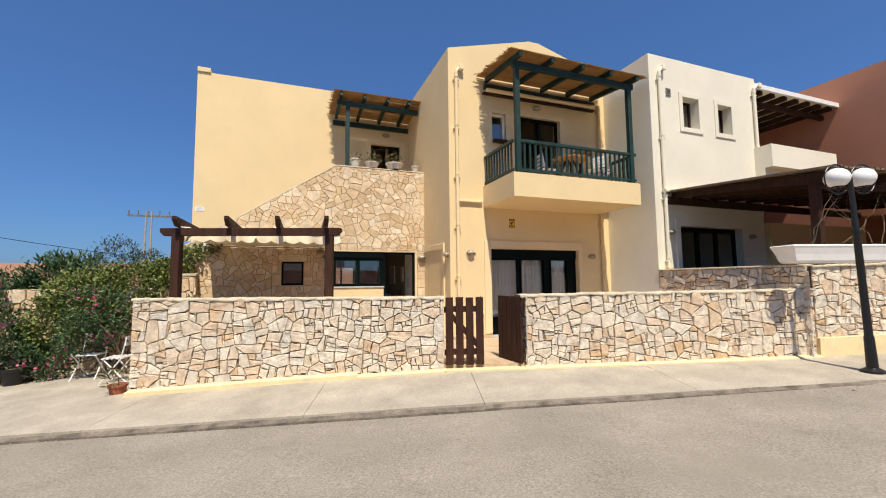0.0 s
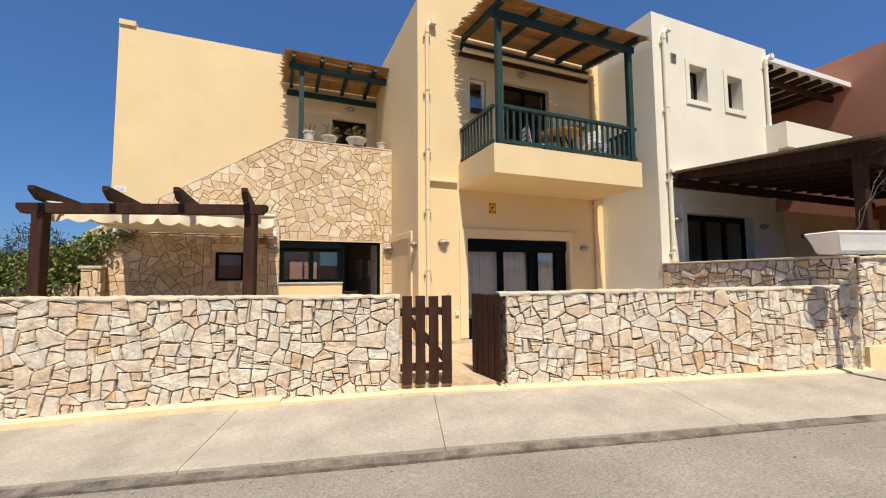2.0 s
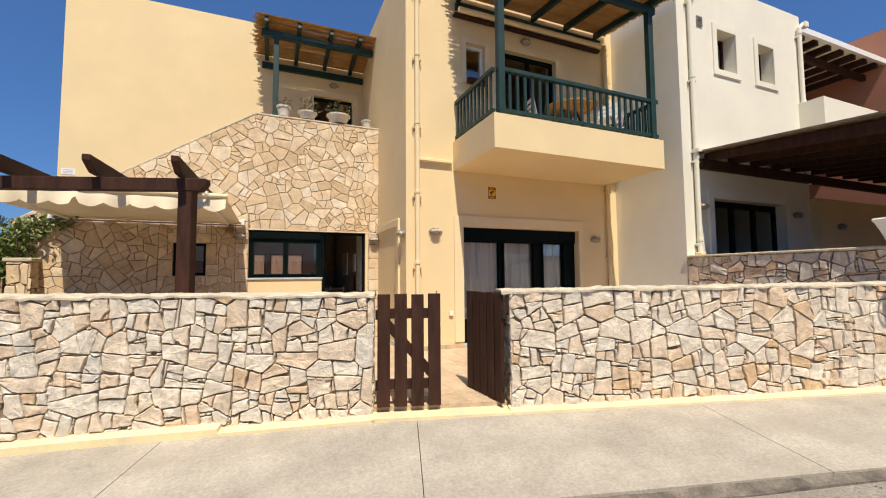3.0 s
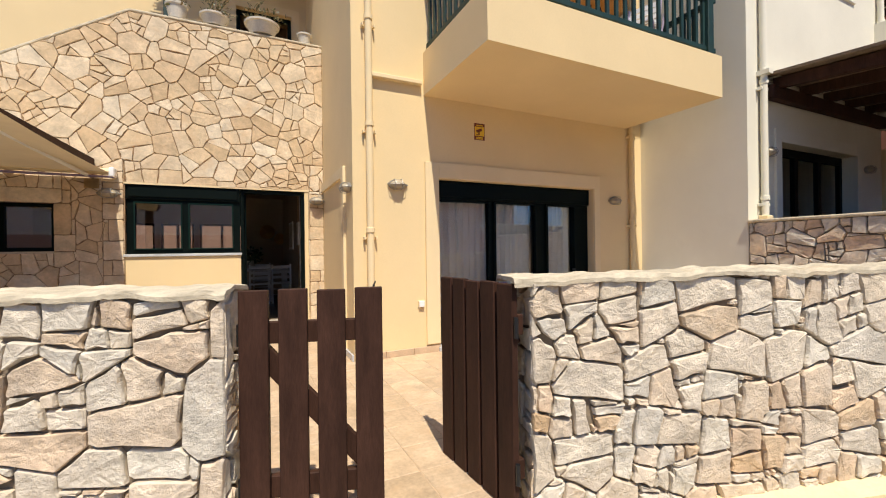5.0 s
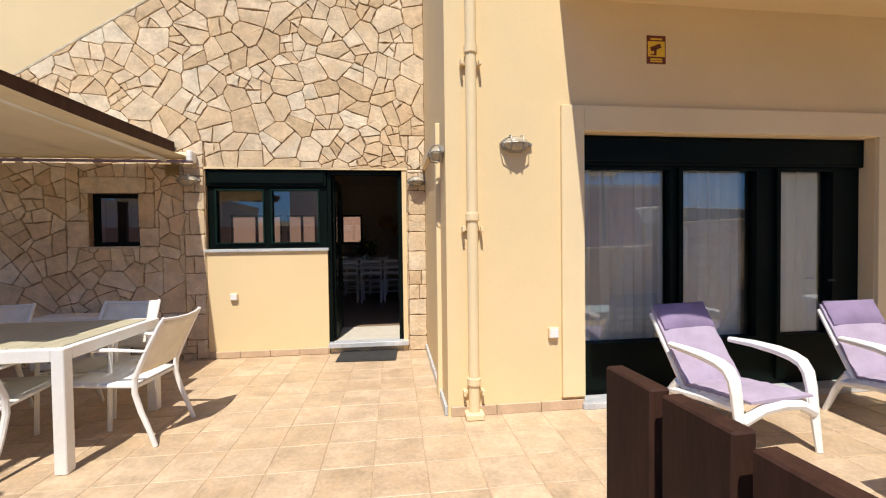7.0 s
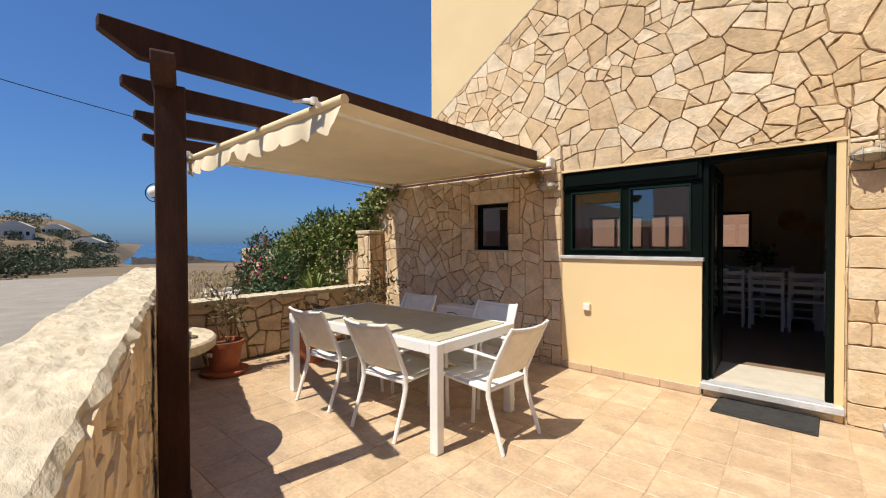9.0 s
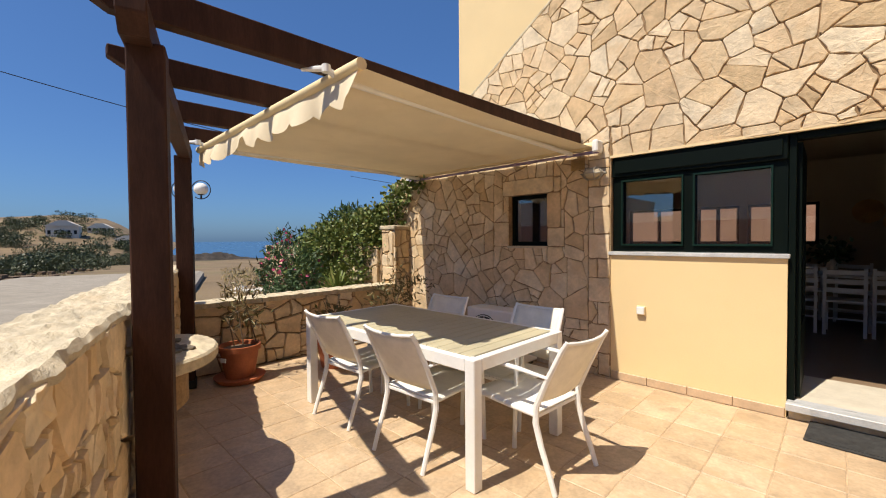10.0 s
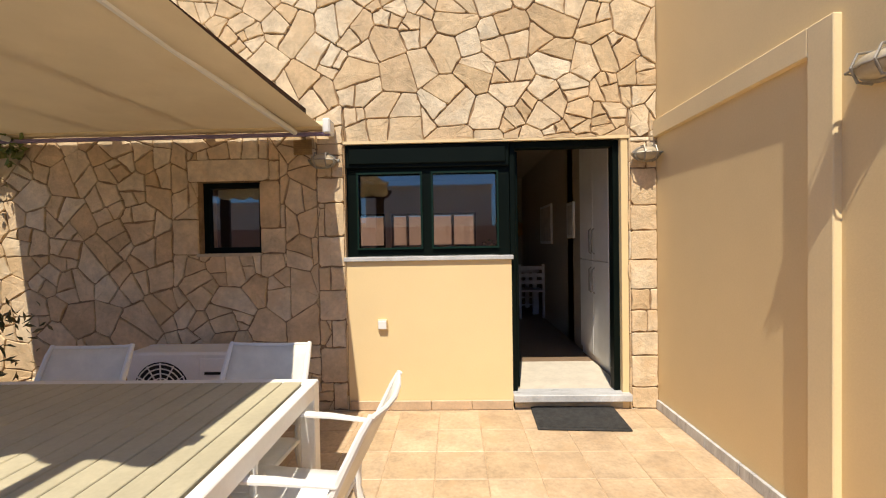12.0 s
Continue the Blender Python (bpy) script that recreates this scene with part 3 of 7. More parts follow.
wall_up = wall_with_holes("wall_upper_house", -2.47, 3.6, -0.6, 7.31, 12.7, 12.95, [(2.38, 3.33, 3.72, 5.76), (-0.9, 3.42, 0.1, 2.7)], M_cream)
tagged(wall_up, "smooth cream plaster house wall", "wall", kind="structure")
tagged(box("wall_upper_end", -2.47, -2.22, 12.95, 19, -0.8, 7.31, M_cream), "smooth cream plaster end wall", "wall", kind="structure")
tagged(B().box(-2.47, -2.15, 12.66, 12.95, 7.31, 7.43).obj("trim_parapet_step", M_cream), "small raised plaster step at the roof corner", "parapet", kind="structure")
tagged(box("ceiling_upper_roof", -2.2, 3.6, 12.95, 19, 7.0, 7.2, M_cream), "flat plaster roof", "roof", kind="structure")

# middle house
SLD = (4.69, 7.32, 0.04, 2.17)
BW, BD = (4.78, 5.18, 4.93, 5.66), (5.62, 6.85, 3.74, 5.70)
wall_mid = wall_with_holes("wall_middle_front", 3.6, 8.4, -0.4, 7.16, 9.05, 9.33, [SLD, BW, BD], M_cream)
tagged(wall_mid, "smooth cream plaster house front with a low gable", "wall", kind="structure")
B().prism([(3.6, 7.16), (8.4, 7.16), (8.4, 7.22), (6.25, 7.80), (5.95, 7.80)], 0.28, face((0, 9.05, 0), (1, 0, 0), (0, 1, 0))).obj("gable", M_cream, wall_mid)
wall_side = wall_with_holes("wall_middle_side", 9.33, 19, -0.4, 7.16, 3.6, 3.85, [(9.9, 10.9, -0.3, -0.2)], M_cream, "y")
tagged(wall_side, "cream plaster side wall in grazing light", "wall", kind="structure")
tagged(B().prism([(3.85, 7.0), (8.4, 7.0), (6.1, 7.7)], 9.5, face((0, 9.34, 0), (1, 0, 0), (0, 1, 0))).obj("ceiling_middle_roof", M_cream), "low pitched plaster roof", "roof", kind="structure")

# white house
WW1, WW2, WG = (9.50, 10.08, 5.29, 6.10), (10.80, 11.34, 5.29, 6.08), (9.18, 11.45, 0.55, 2.70)
wall_w = wall_with_holes("wall_white_front", 8.4, 12.42, -0.3, 7.08, 7.45, 7.75, [WW1, WW2, WG], M_white)
tagged(wall_w, "off-white plaster house front with two small deep windows", "wall", kind="structure")
tagged(box("wall_white_side", 8.4, 8.66, 7.75, 19, -0.3, 7.08, M_white), "off-white plaster side wall in shade", "wall", kind="structure")
tagged(box("wall_white_right", 12.16, 12.42, 7.75, 12, -0.3, 7.08, M_white), "off-white plaster end wall", "wall", kind="structure")
tagged(box("ceiling_white_roof", 8.66, 12.16, 7.75, 19, 6.8, 6.95, M_white), "flat white roof", "roof", kind="structure")
# recess and balcony between white and salmon house
tagged(box("wall_recess", 12.42, 17.0, 10.4, 10.7, -0.3, 7.0, M_salmon), "salmon plaster wall behind a balcony", "wall", kind="structure")
tagged(box("wall_porch", 12.42, 17.0, 7.3, 7.5, -0.3, 2.9, M_cream), "shaded cream plaster porch wall", "wall", kind="structure")
bal2 = box("balcony_white", 12.2, 15.15, 7.0, 7.2, 4.40, 5.02, M_white)
tagged(bal2, "solid white plaster balcony parapet", "balcony", kind="structure")
B().box(12.2, 12.4, 7.2, 7.45, 4.4, 5.02).box(12.2, 15.15, 7.2, 10.4, 4.2, 4.4).box(14.95, 15.15, 7.2, 10.4, 4.4, 5.02).obj("slab", M_white, bal2)
wall_s = box("wall_salmon", 17.0, 17.3, -2.0, 14, -0.3, 8.0, M_salmon)
tagged(wall_s, "salmon pink plaster house wall", "wall", kind="structure")
tagged(box("wall_salmon_front", 17.3, 24, -2.0, -1.7, -0.3, 8.0, M_salmon), "salmon pink plaster house front", "wall", kind="structure")

# houses over the road, behind the walk
tagged(box("wall_over_road", -24, 26, -10.4, -10.1, -1.6, 2.3, M_opp), "long pink plaster garden wall across the road", "wall", kind="structure")
for x0, x1, y0, z1, mt in ((-22, -9, -19, 4.2, M_white), (-5, 5, -22, 5.6, M_white), (10, 24, -20, 5.0, M_opp)):
    h = thing("house", Matrix.Translation(((x0 + x1) / 2, y0, 0)), "plain low plastered house across the road", "house")
    w = (x1 - x0) / 2
    B().box(-w, w, -4, 4, -1.6, z1).obj("wall", mt, h)
    B().box(-w - 0.1, w + 0.1, -4.1, 4.1, z1, z1 + 0.25).obj("roof", M_white, h)
    for k in range(3):
        B().box(-w + 1.5 + k * w * 0.62, -w + 2.7 + k * w * 0.62, 4.0, 4.05, 1.0, 2.2).obj("window", M_dark, h)

# ---- terrace floor ----
def in_floor(x, y):
    if x < -2.0 or x > 8.45 or 0.292 * x + 0.956 * y < 6.99:
        return False
    return y < 11.05 if x < 3.6 else y < 9.1


floor = B().prism([(-2.2, 7.86), (2.6, 6.40), (8.5, 4.62), (8.6, 9.3), (3.7, 9.3), (3.7, 11.2), (-2.2, 11.2)], 0.3, Matrix.Translation((0, 0, -0.3045))).obj("floor", M_grout)
tagged(floor, "terrace floor of mottled terracotta tiles with thin joints", "tiled floor", kind="structure")


# ---- low stone walls ----
def core(name, u0, u1, n0, n1, zb, za0, za1, label):
    b = B()
    pts = [(u0, zb), (u1, zb), (u1, za1), (u0, za0)]
    b.prism(pts, n1 - n0, face(S(0, n0), SU, SN))
    return tagged(b.obj(name, M_joint2), label, "stone wall", kind="structure")


def cap(parent, u0, u1, n0, n1, za0, za1, seed, h=0.045):
    """Rough mortar and flagstone top with an uneven edge."""
    b, nu, nn = B(), max(2, int((u1 - u0) / 0.02)), 18
    for i in range(nu + 1):
        u = u0 + (u1 - u0) * i / nu
        zt = za0 + (za1 - za0) * i / nu
        for j in range(nn + 1):
            k = j / nn
            n = n0 + (n1 - n0) * k
            ed = 0.03 * noise.noise((u * 7, seed, j * 3.0)) if j in (0, nn) else 0
            dz = 0.014 * noise.noise((u * 2.6, n * 6, seed)) + 0.012 * noise.noise((u * 9, n * 11, seed)) + 0.006 * noise.noise((u * 16, n * 34, seed)) + 0.003 * noise.noise((u * 40, n * 60, seed))
            lowr = 0.018 if j in (0, nn) else 0
            p = S(u, n + ed, zt + h + dz - lowr)
            b.v.append(tuple(p))
    k = nn + 1
    for i in range(nu):
        for j in range(nn):
            b.f.append((i * k + j, i * k + k + j, i * k + k + j + 1, i * k + j + 1))
    o = len(b.v)
    edge = [i * k for i in range(nu + 1)] + [nu * k + j for j in range(1, k)] + [i * k + nn for i in range(nu - 1, -1, -1)] + list(range(nn - 1, 0, -1))
    for e_ in edge:
        x, y, z = b.v[e_]
        b.v.append((x, y, z - 0.02))
    for i, e_ in enumerate(edge):
        j = (i + 1) % len(edge)
        b.f.append((e_, edge[j], o + j, o + i))
    return b.obj("cap", M_cap, parent)


wall_l = core("wall_street_left", -4.41, 0.40, 6.79, 7.02, -0.6, 1.13, 1.10, "low dry-laid style stone street wall of pale and ochre blocks")
wall_r = core("wall_street_right", 1.84, 6.92, 6.79, 7.02, -0.4, 1.12, 1.16, "low dry-laid style stone street wall of pale grey and ochre blocks")
cap(wall_l, -4.46, 0.45, 6.75, 7.06, 1.105, 1.075, 1)
cap(wall_r, 1.72, 6.92, 6.75, 7.06, 1.095, 1.135, 2)
wall_t = box("wall_terrace_side", -2.24, -2.02, 7.98, 10.75, -0.6, 0.72, M_joint)
tagged(wall_t, "low ochre stone wall closing the terrace side", "stone wall", kind="structure")
capm = B()
for i in range(41):
    y = 7.93 + i * 0.07
    capm.box(-2.29, -1.965, y, y + 0.0705, 0.705 + 0.006 * noise.noise((i, 0, 0)), 0.755 + 0.012 * noise.noise((i * 0.7, 2, 0)))
capm.obj("cap", M_cap, wall_t)
pillar = box("wall_corner_pillar", -2.25, -2.0, 10.72, 11.0, -0.4, 1.55, M_joint)
tagged(pillar, "square ochre stone pillar at the terrace corner", "pillar", kind="structure")
B().box(-2.3, -1.95, 10.67, 11.0, 1.55, 1.61).obj("cap", M_cap, pillar, bevel=0.012)
wall_b = box("wall_boundary", 8.42, 8.62, 4.5, 7.45, -0.2, 1.57, M_joint2)
tagged(wall_b, "grey stone boundary wall in shade", "stone wall", kind="structure")
B().box(8.37, 8.68, 4.45, 7.45, 1.57, 1.61).obj("cap", M_cap, wall_b, bevel=0.012)
wall_n = core("wall_neighbour_street", 6.94, 14.0, 6.80, 7.05, -0.1, 1.57, 1.75, "taller pale stone street wall of the neighbouring house")
cap(wall_n, 6.92, 14.0, 6.74, 7.1, 1.55, 1.73, 3, 0.04)
wall_g = box("wall_garden", -6.5, -2.3, 10.72, 10.95, -0.8, 1.3, M_joint)
tagged(wall_g, "ochre stone garden wall hung with vine", "stone wall", kind="structure")

# painted plinths at the foot of the street walls
for u0, u1, top in ((-4.45, -0.95, 0.09), (-0.95, 0.46, 0.05), (1.78, 6.9, 0.045)):
    k = int((u1 - u0) / 0.3)
    b = B()
    for i in range(k):
        a, c = u0 + (u1 - u0) * i / k, u0 + (u1 - u0) * (i + 1) / k
        v = []
        for u in (a, c):
            for n in (6.66, 6.80):
                for z in (base_z(u) - 0.12, base_z(u) + top - (0.03 if n < 6.7 else 0)):
                    v.append(tuple(S(u, n, z)))
        b.add(v, [(0, 1, 3, 2), (4, 6, 7, 5), (0, 4, 5, 1), (2, 3, 7, 6), (1, 5, 7, 3), (0, 2, 6, 4)])
    tagged(b.obj("trim_plinth", M_plinth), "yellow painted plinth along the wall foot", "plinth", kind="structure")
b = B().prism([(6.9, -0.1), (14, 0.0), (14, 0.58), (6.9, 0.33)], 0.1, face(S(0, 6.70), SU, SN))
tagged(b.obj("trim_plinth", M_plinth), "tall yellow painted plinth under the neighbour's wall", "plinth", kind="structure")
b = B().prism([(0.44, -0.3), (1.80, -0.3), (1.80, -0.045), (0.44, -0.055)], 0.42, face(S(0, 6.66), SU, SN))
tagged(b.obj("trim_threshold", M_plinth), "pale painted step in the gateway", "threshold", kind="structure")


# ---- windows and doors ----
def pane(x0, x1, z0, z1, y, parent):
    o = B().box(x0, x1, y, y + 0.006, z0, z1).obj("pane", M_glass, parent)
    o.visible_shadow = False
    return o


def framed(name, outer, panes, y, depth, mat, label, category="window", glazed=True):
    """A frame with holes for its panes, in a plane along x."""
    x0, x1, z0, z1 = outer
    t = thing(name, Matrix.Translation(((x0 + x1) / 2, y, z0)), label, category, kind="structure")
    fr_ = wall_with_holes("frame", x0, x1, z0, z1, y, y + depth, panes, mat)
    fr_.parent, fr_.matrix_parent_inverse = t, t.matrix_world.inverted()
    for p in panes:
        if glazed:
            o = pane(p[0] - 0.004, p[1] + 0.004, p[2] - 0.004, p[3] + 0.004, y + depth * 0.45, t)
            o.matrix_parent_inverse = t.matrix_world.inverted()
    return t


def child(b, name, mat, t, label="", bevel=0.0, smooth=False):
    """A part given in world coordinates."""
    o = b.obj(name, mat, None, label, bevel, smooth)
    o.parent, o.matrix_parent_inverse = t, t.matrix_world.inverted()
    return o


w1 = framed("window_1", (1.07, 2.42, 1.27, 2.0), [(1.165, 1.685, 1.335, 1.955), (1.79, 2.32, 1.335, 1.955)], 11.05, 0.07, M_green, "dark green aluminium kitchen window in two sashes")
for a, b_ in ((1.155, 1.70), (1.775, 2.33)):
    o = wall_with_holes("sash", a, b_, 1.325, 1.965, 11.03, 11.05, [(a + 0.014, b_ - 0.014, 1.34, 1.95)], M_sash)
    o.parent, o.matrix_parent_inverse = w1, w1.matrix_world.inverted()
child(B().box(1.07, 2.42, 11.02, 11.16, 2.0, 2.19).box(1.10, 2.39, 11.005, 11.02, 2.03, 2.16), "shutter_box", M_green, w1, "dark green roller shutter box", 0.006)
child(B().box(1.05, 2.44, 10.975, 11.2, 1.23, 1.265), "window_sill", M_marble, w1, "white marble sill", 0.004)
tagged(box("wall_window_panel", 1.07, 2.425, 11.0, 11.24, -0.1, 1.228, M_cream), "cream plaster panel under the kitchen window", "wall", kind="structure")
tagged(box("trim_reveal", 3.315, 3.368, 10.995, 11.24, 0.0, 2.19, M_cream), "cream plaster door reveal", "trim", kind="structure")
tagged(box("trim_lintel", 1.06, 3.38, 10.985, 11.02, 2.192, 2.215, M_trim), "thin plaster line over the opening", "trim", kind="structure")

d1 = thing("door_1", Matrix.Translation((2.87, 11.08, 0.13)), "open dark green glazed terrace door", "door", kind="structure")
child(B().box(2.425, 2.47, 11.04, 11.13, 0.13, 2.19).box(3.265, 3.315, 11.04, 11.13, 0.13, 2.19).box(2.47, 3.265, 11.04, 11.13, 2.14, 2.19), "frame", M_green, d1, bevel=0.004)
LM = Matrix.Translation((2.475, 11.12, 0.14)) @ Matrix.Rotation(radians(91), 4, "Z")
leaf = child(B().add(*[(lambda b: (b.v, b.f))(B().box(0, 0.09, -0.025, 0.025, 0, 1.99).box(0.70, 0.79, -0.025, 0.025, 0, 1.99).box(0.09, 0.70, -0.025, 0.025, 0, 0.55).box(0.09, 0.70, -0.025, 0.025, 1.89, 1.99))][0], m=LM), "leaf", M_green, d1, bevel=0.003)
gp = child(B().box(0.09, 0.70, -0.003, 0.003, 0.55, 1.89, LM), "pane", M_glass, leaf)
gp.visible_shadow = False
child(B().tube([(0.74, -0.03, 0.98), (0.74, -0.07, 0.98), (0.64, -0.07, 0.98)], 0.009, 6, LM), "handle", M_chrome, leaf, "brushed metal lever handle")
stp = thing("door_step", Matrix.Translation((2.9, 11.1, 0)), "grey and white marble door step", "step", kind="structure")
child(B().box(2.44, 3.36, 11.0, 11.9, 0.0, 0.07), "riser", M_cap, stp)
child(B().box(2.425, 3.372, 10.94, 11.10, 0.07, 0.128), "tread", M_marble, stp, "grey veined marble tread", 0.005)
child(B().box(2.425, 3.372, 11.104, 11.88, 0.07, 0.125), "landing", M_landing, stp, "pale tiled landing")
mat_ = thing("doormat", Matrix.Translation((2.89, 10.80, 0.0)) @ Matrix.Rotation(radians(-3), 4, "Z"), "black rubber doormat before the door step", "doormat")
B().box(-0.335, 0.335, -0.21, 0.21, 0.001, 0.014).obj("pad", M_rubber, mat_, bevel=0.004)
B().box(-0.31, 0.31, -0.185, 0.185, 0.014, 0.017).obj("bristle_field", M_rubber, mat_)

w2 = framed("window_2", (-0.16, 0.36, 1.31, 1.91), [(-0.115, 0.315, 1.365, 1.865)], 11.07, 0.06, M_green, "small dark framed window in the stone wall")
child(B().box(-0.17, 0.37, 10.97, 11.2, 1.29, 1.315), "window_sill", M_cap, w2)
# near-black sheet standing in for the unlit room behind the pane
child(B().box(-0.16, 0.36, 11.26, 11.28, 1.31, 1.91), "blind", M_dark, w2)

# sliding door
w3 = framed("door_2", (4.692, 7.318, 0.05, 1.93), [(4.74, 5.50, 0.48, 1.91), (5.60, 6.30, 0.48, 1.91), (6.53, 7.02, 0.48, 1.91)], 9.17, 0.07, M_green, "dark green sliding terrace door with net curtains", "sliding door")
child(B().box(4.692, 7.318, 9.13, 9.28, 1.93, 2.168).box(4.72, 7.26, 9.115, 9.13, 1.96, 2.14), "shutter_box", M_green, w3, "dark green roller shutter box", 0.005)
for a, b_ in ((4.70, 5.52), (5.57, 6.32), (6.48, 7.06)):
    o = wall_with_holes("sash", a, b_, 0.1, 1.92, 9.14, 9.17, [(a + 0.035, b_ - 0.035, 0.48, 1.895)], M_green)
    o.parent, o.matrix_parent_inverse = w3, w3.matrix_world.inverted()
child(B().tube([(6.99, 9.14, 0.95), (6.99, 9.10, 0.95), (6.93, 9.10, 0.95)], 0.01, 6), "handle", M_black, w3)
child(B().box(4.66, 7.36, 9.0, 9.3, 0.0, 0.05), "threshold", M_marble, w3, "pale marble threshold", 0.004)
for x0, x1 in ((4.74, 5.50), (5.64, 6.28), (6.50, 7.02)):
    cb, k = B(), int((x1 - x0) / 0.03)
    for i in range(k + 1):
        x = x0 + (x1 - x0) * i / k
        y = 9.275 + 0.018 * math.sin(i * 1.9) + 0.01 * math.sin(i * 0.7)
        cb.v += [(x, y, 0.06), (x, y, 1.98)]
    for i in range(k):
        cb.f.append((2 * i, 2 * i + 2, 2 * i + 3, 2 * i + 1))
    c = thing("curtain", Matrix.Translation((x0, 9.33, 0.06)), "white net curtain behind the sliding door", "curtain", "net curtains")
    child(cb, "drape", M_curtain, c, smooth=True)
# plaster band round the sliding door
tb = B().box(4.50, 4.685, 9.02, 9.06, 0.1, 2.37).box(7.325, 7.44, 9.02, 9.06, 0.1, 2.175).box(4.685, 7.44, 9.02, 9.06, 2.175, 2.37)
tagged(tb.obj("trim_door_band", M_trim, bevel=0.004), "raised plaster band round the sliding door", "trim", kind="structure")
tagged(B().box(3.78, 4.46, 8.98, 9.06, 3.30, 3.35).obj("trim_ledge", M_trim, bevel=0.006), "small plaster ledge beside the balcony", "trim", kind="structure")
# band on the side wall
tb = B().box(3.565, 3.61, 9.42, 9.55, 0.0, 2.32).box(3.565, 3.61, 9.55, 10.98, 2.19, 2.32)
tagged(tb.obj("trim_side_band", M_trim, bevel=0.004), "raised plaster band on the side wall", "trim", kind="structure")

# skirting tiles
sk = thing("baseboard", Matrix(), "terracotta skirting tiles along the house walls", "skirting", kind="structure")
for x0, x1, y in ((1.08, 2.42, 10.99), (3.62, 4.68, 9.04), (7.38, 8.39, 9.04)):
    k = max(1, round((x1 - x0) / 0.31))
    for i in range(k):
        a = x0 + (x1 - x0) * i / k
        B().box(a + 0.002, a + (x1 - x0) / k - 0.002, y - 0.012, y + 0.01, 0.0, 0.075).obj("tile", M_skirt, sk, bevel=0.003)
for i in range(6):
    B().box(3.575, 3.598, 9.06 + i * 0.32, 9.06 + i * 0.32 + 0.316, 0.0, 0.075).obj("tile", M_marble, sk, bevel=0.003)


# ---- wall fittings ----
def bulkhead(m, mat=None):
    """Oval caged wall lamp; local z out of the wall, x along it."""
    t = thing("wall_lamp", m, "oval bulkhead wall lamp with a metal cage", "wall lamp", "bulkhead lamps")
    sc = Matrix.Diagonal((1.0, 0.58, 1.0, 1.0))
    B().lathe([(0.001, 0), (0.105, 0), (0.112, 0.018), (0.10, 0.035), (0.001, 0.036)], 20, sc).obj("base", M_chrome, t, smooth=True)
    lens_ = B().lathe([(0.088, 0.034), (0.086, 0.06), (0.066, 0.088), (0.03, 0.102), (0.001, 0.104)], 20, sc).obj("lens", M_lens, t, smooth=True)
    for dx in (-0.045, 0.045):
        B().tube([(dx, -0.062, 0.03), (dx, -0.055, 0.085), (dx, 0, 0.112), (dx, 0.055, 0.085), (dx, 0.062, 0.03)], 0.005, 6).obj("cage_bar", M_chrome, lens_)
    B().tube([(-0.112, 0, 0.03), (-0.1, 0, 0.08), (0, 0, 0.113), (0.1, 0, 0.08), (0.112, 0, 0.03)], 0.005, 6).obj("cage_bar", M_chrome, lens_)
    for sx in (-1, 1):
        B().box(sx * 0.10 - 0.012, sx * 0.10 + 0.025 * sx + 0.012, -0.012, 0.012, 0.0, 0.03).obj("lug", M_chrome, t, bevel=0.004)
    return t


fm = face((4.13, 9.05, 2.06), (1, 0, 0), (0, -1, 0))
L0 = bulkhead(fm)
for p, xd, out in (((7.76, 9.05, 2.01), (1, 0, 0), (0, -1, 0)), ((3.6, 9.22, 2.02), (0, -1, 0), (-1, 0, 0)), ((3.49, 10.955, 2.05), (1, 0, 0), (0, -1, 0)), ((0.91, 10.955, 2.05), (1, 0, 0), (0, -1, 0)), ((6.11, 9.05, 5.95), (1, 0, 0), (0, -1, 0)), ((2.86, 12.7, 6.08), (1, 0, 0), (0, -1, 0)), ((8.86, 7.45, 2.53), (1, 0, 0), (0, -1, 0)), ((11.85, 7.45, 2.51), (1, 0, 0), (0, -1, 0)), ((13.2, 7.3, 2.3), (1, 0, 0), (0, -1, 0))):
    copy_thing(L0, face(p, xd, out))


def socket(m):
    t = thing("wall_socket", m, "cream outdoor power socket with a flap", "socket", "wall sockets")
    B().box(-0.04, 0.04, -0.042, 0.042, 0, 0.028).obj("housing", M_trim, t, bevel=0.006)
    B().box(-0.034, 0.034, -0.036, 0.034, 0.028, 0.038).obj("flap", M_whiteplastic, t, bevel=0.004)
    return t


s0 = socket(face((1.36, 11.0, 0.71), (1, 0, 0), (0, -1, 0)))
copy_thing(s0, face((4.43, 9.05, 0.61), (1, 0, 0), (0, -1, 0)))
vt = thing("wall_vent", face((0.74, 10.965, 2.17), (1, 0, 0), (0, -1, 0)), "small ochre plastic vent grille", "vent")
B().box(-0.075, 0.075, -0.06, 0.06, 0, 0.012).obj("frame", M_reed, vt, bevel=0.003)
for i in range(6):
    B().box(-0.06, 0.06, -0.05 + i * 0.017, -0.043 + i * 0.017, 0.012, 0.02).obj("slat", M_reed, vt)
cc = thing("warning_sign", face((5.30, 9.05, 2.83), (1, 0, 0), (0, -1, 0)), "yellow and dark red video surveillance warning sign", "sign")
M_yel = material("sign_yellow", (0.80, 0.50, 0.04), 0.5, var=0.04, bump=0)
M_red = material("sign_red", (0.16, 0.03, 0.015), 0.5, var=0.05, bump=0)
ccp = B().box(-0.08, 0.08, -0.11, 0.11, 0, 0.004).obj("plate", M_red, cc)
B().box(-0.072, 0.072, -0.055, 0.065, 0.004, 0.006).obj("yellow_field", M_yel, ccp)
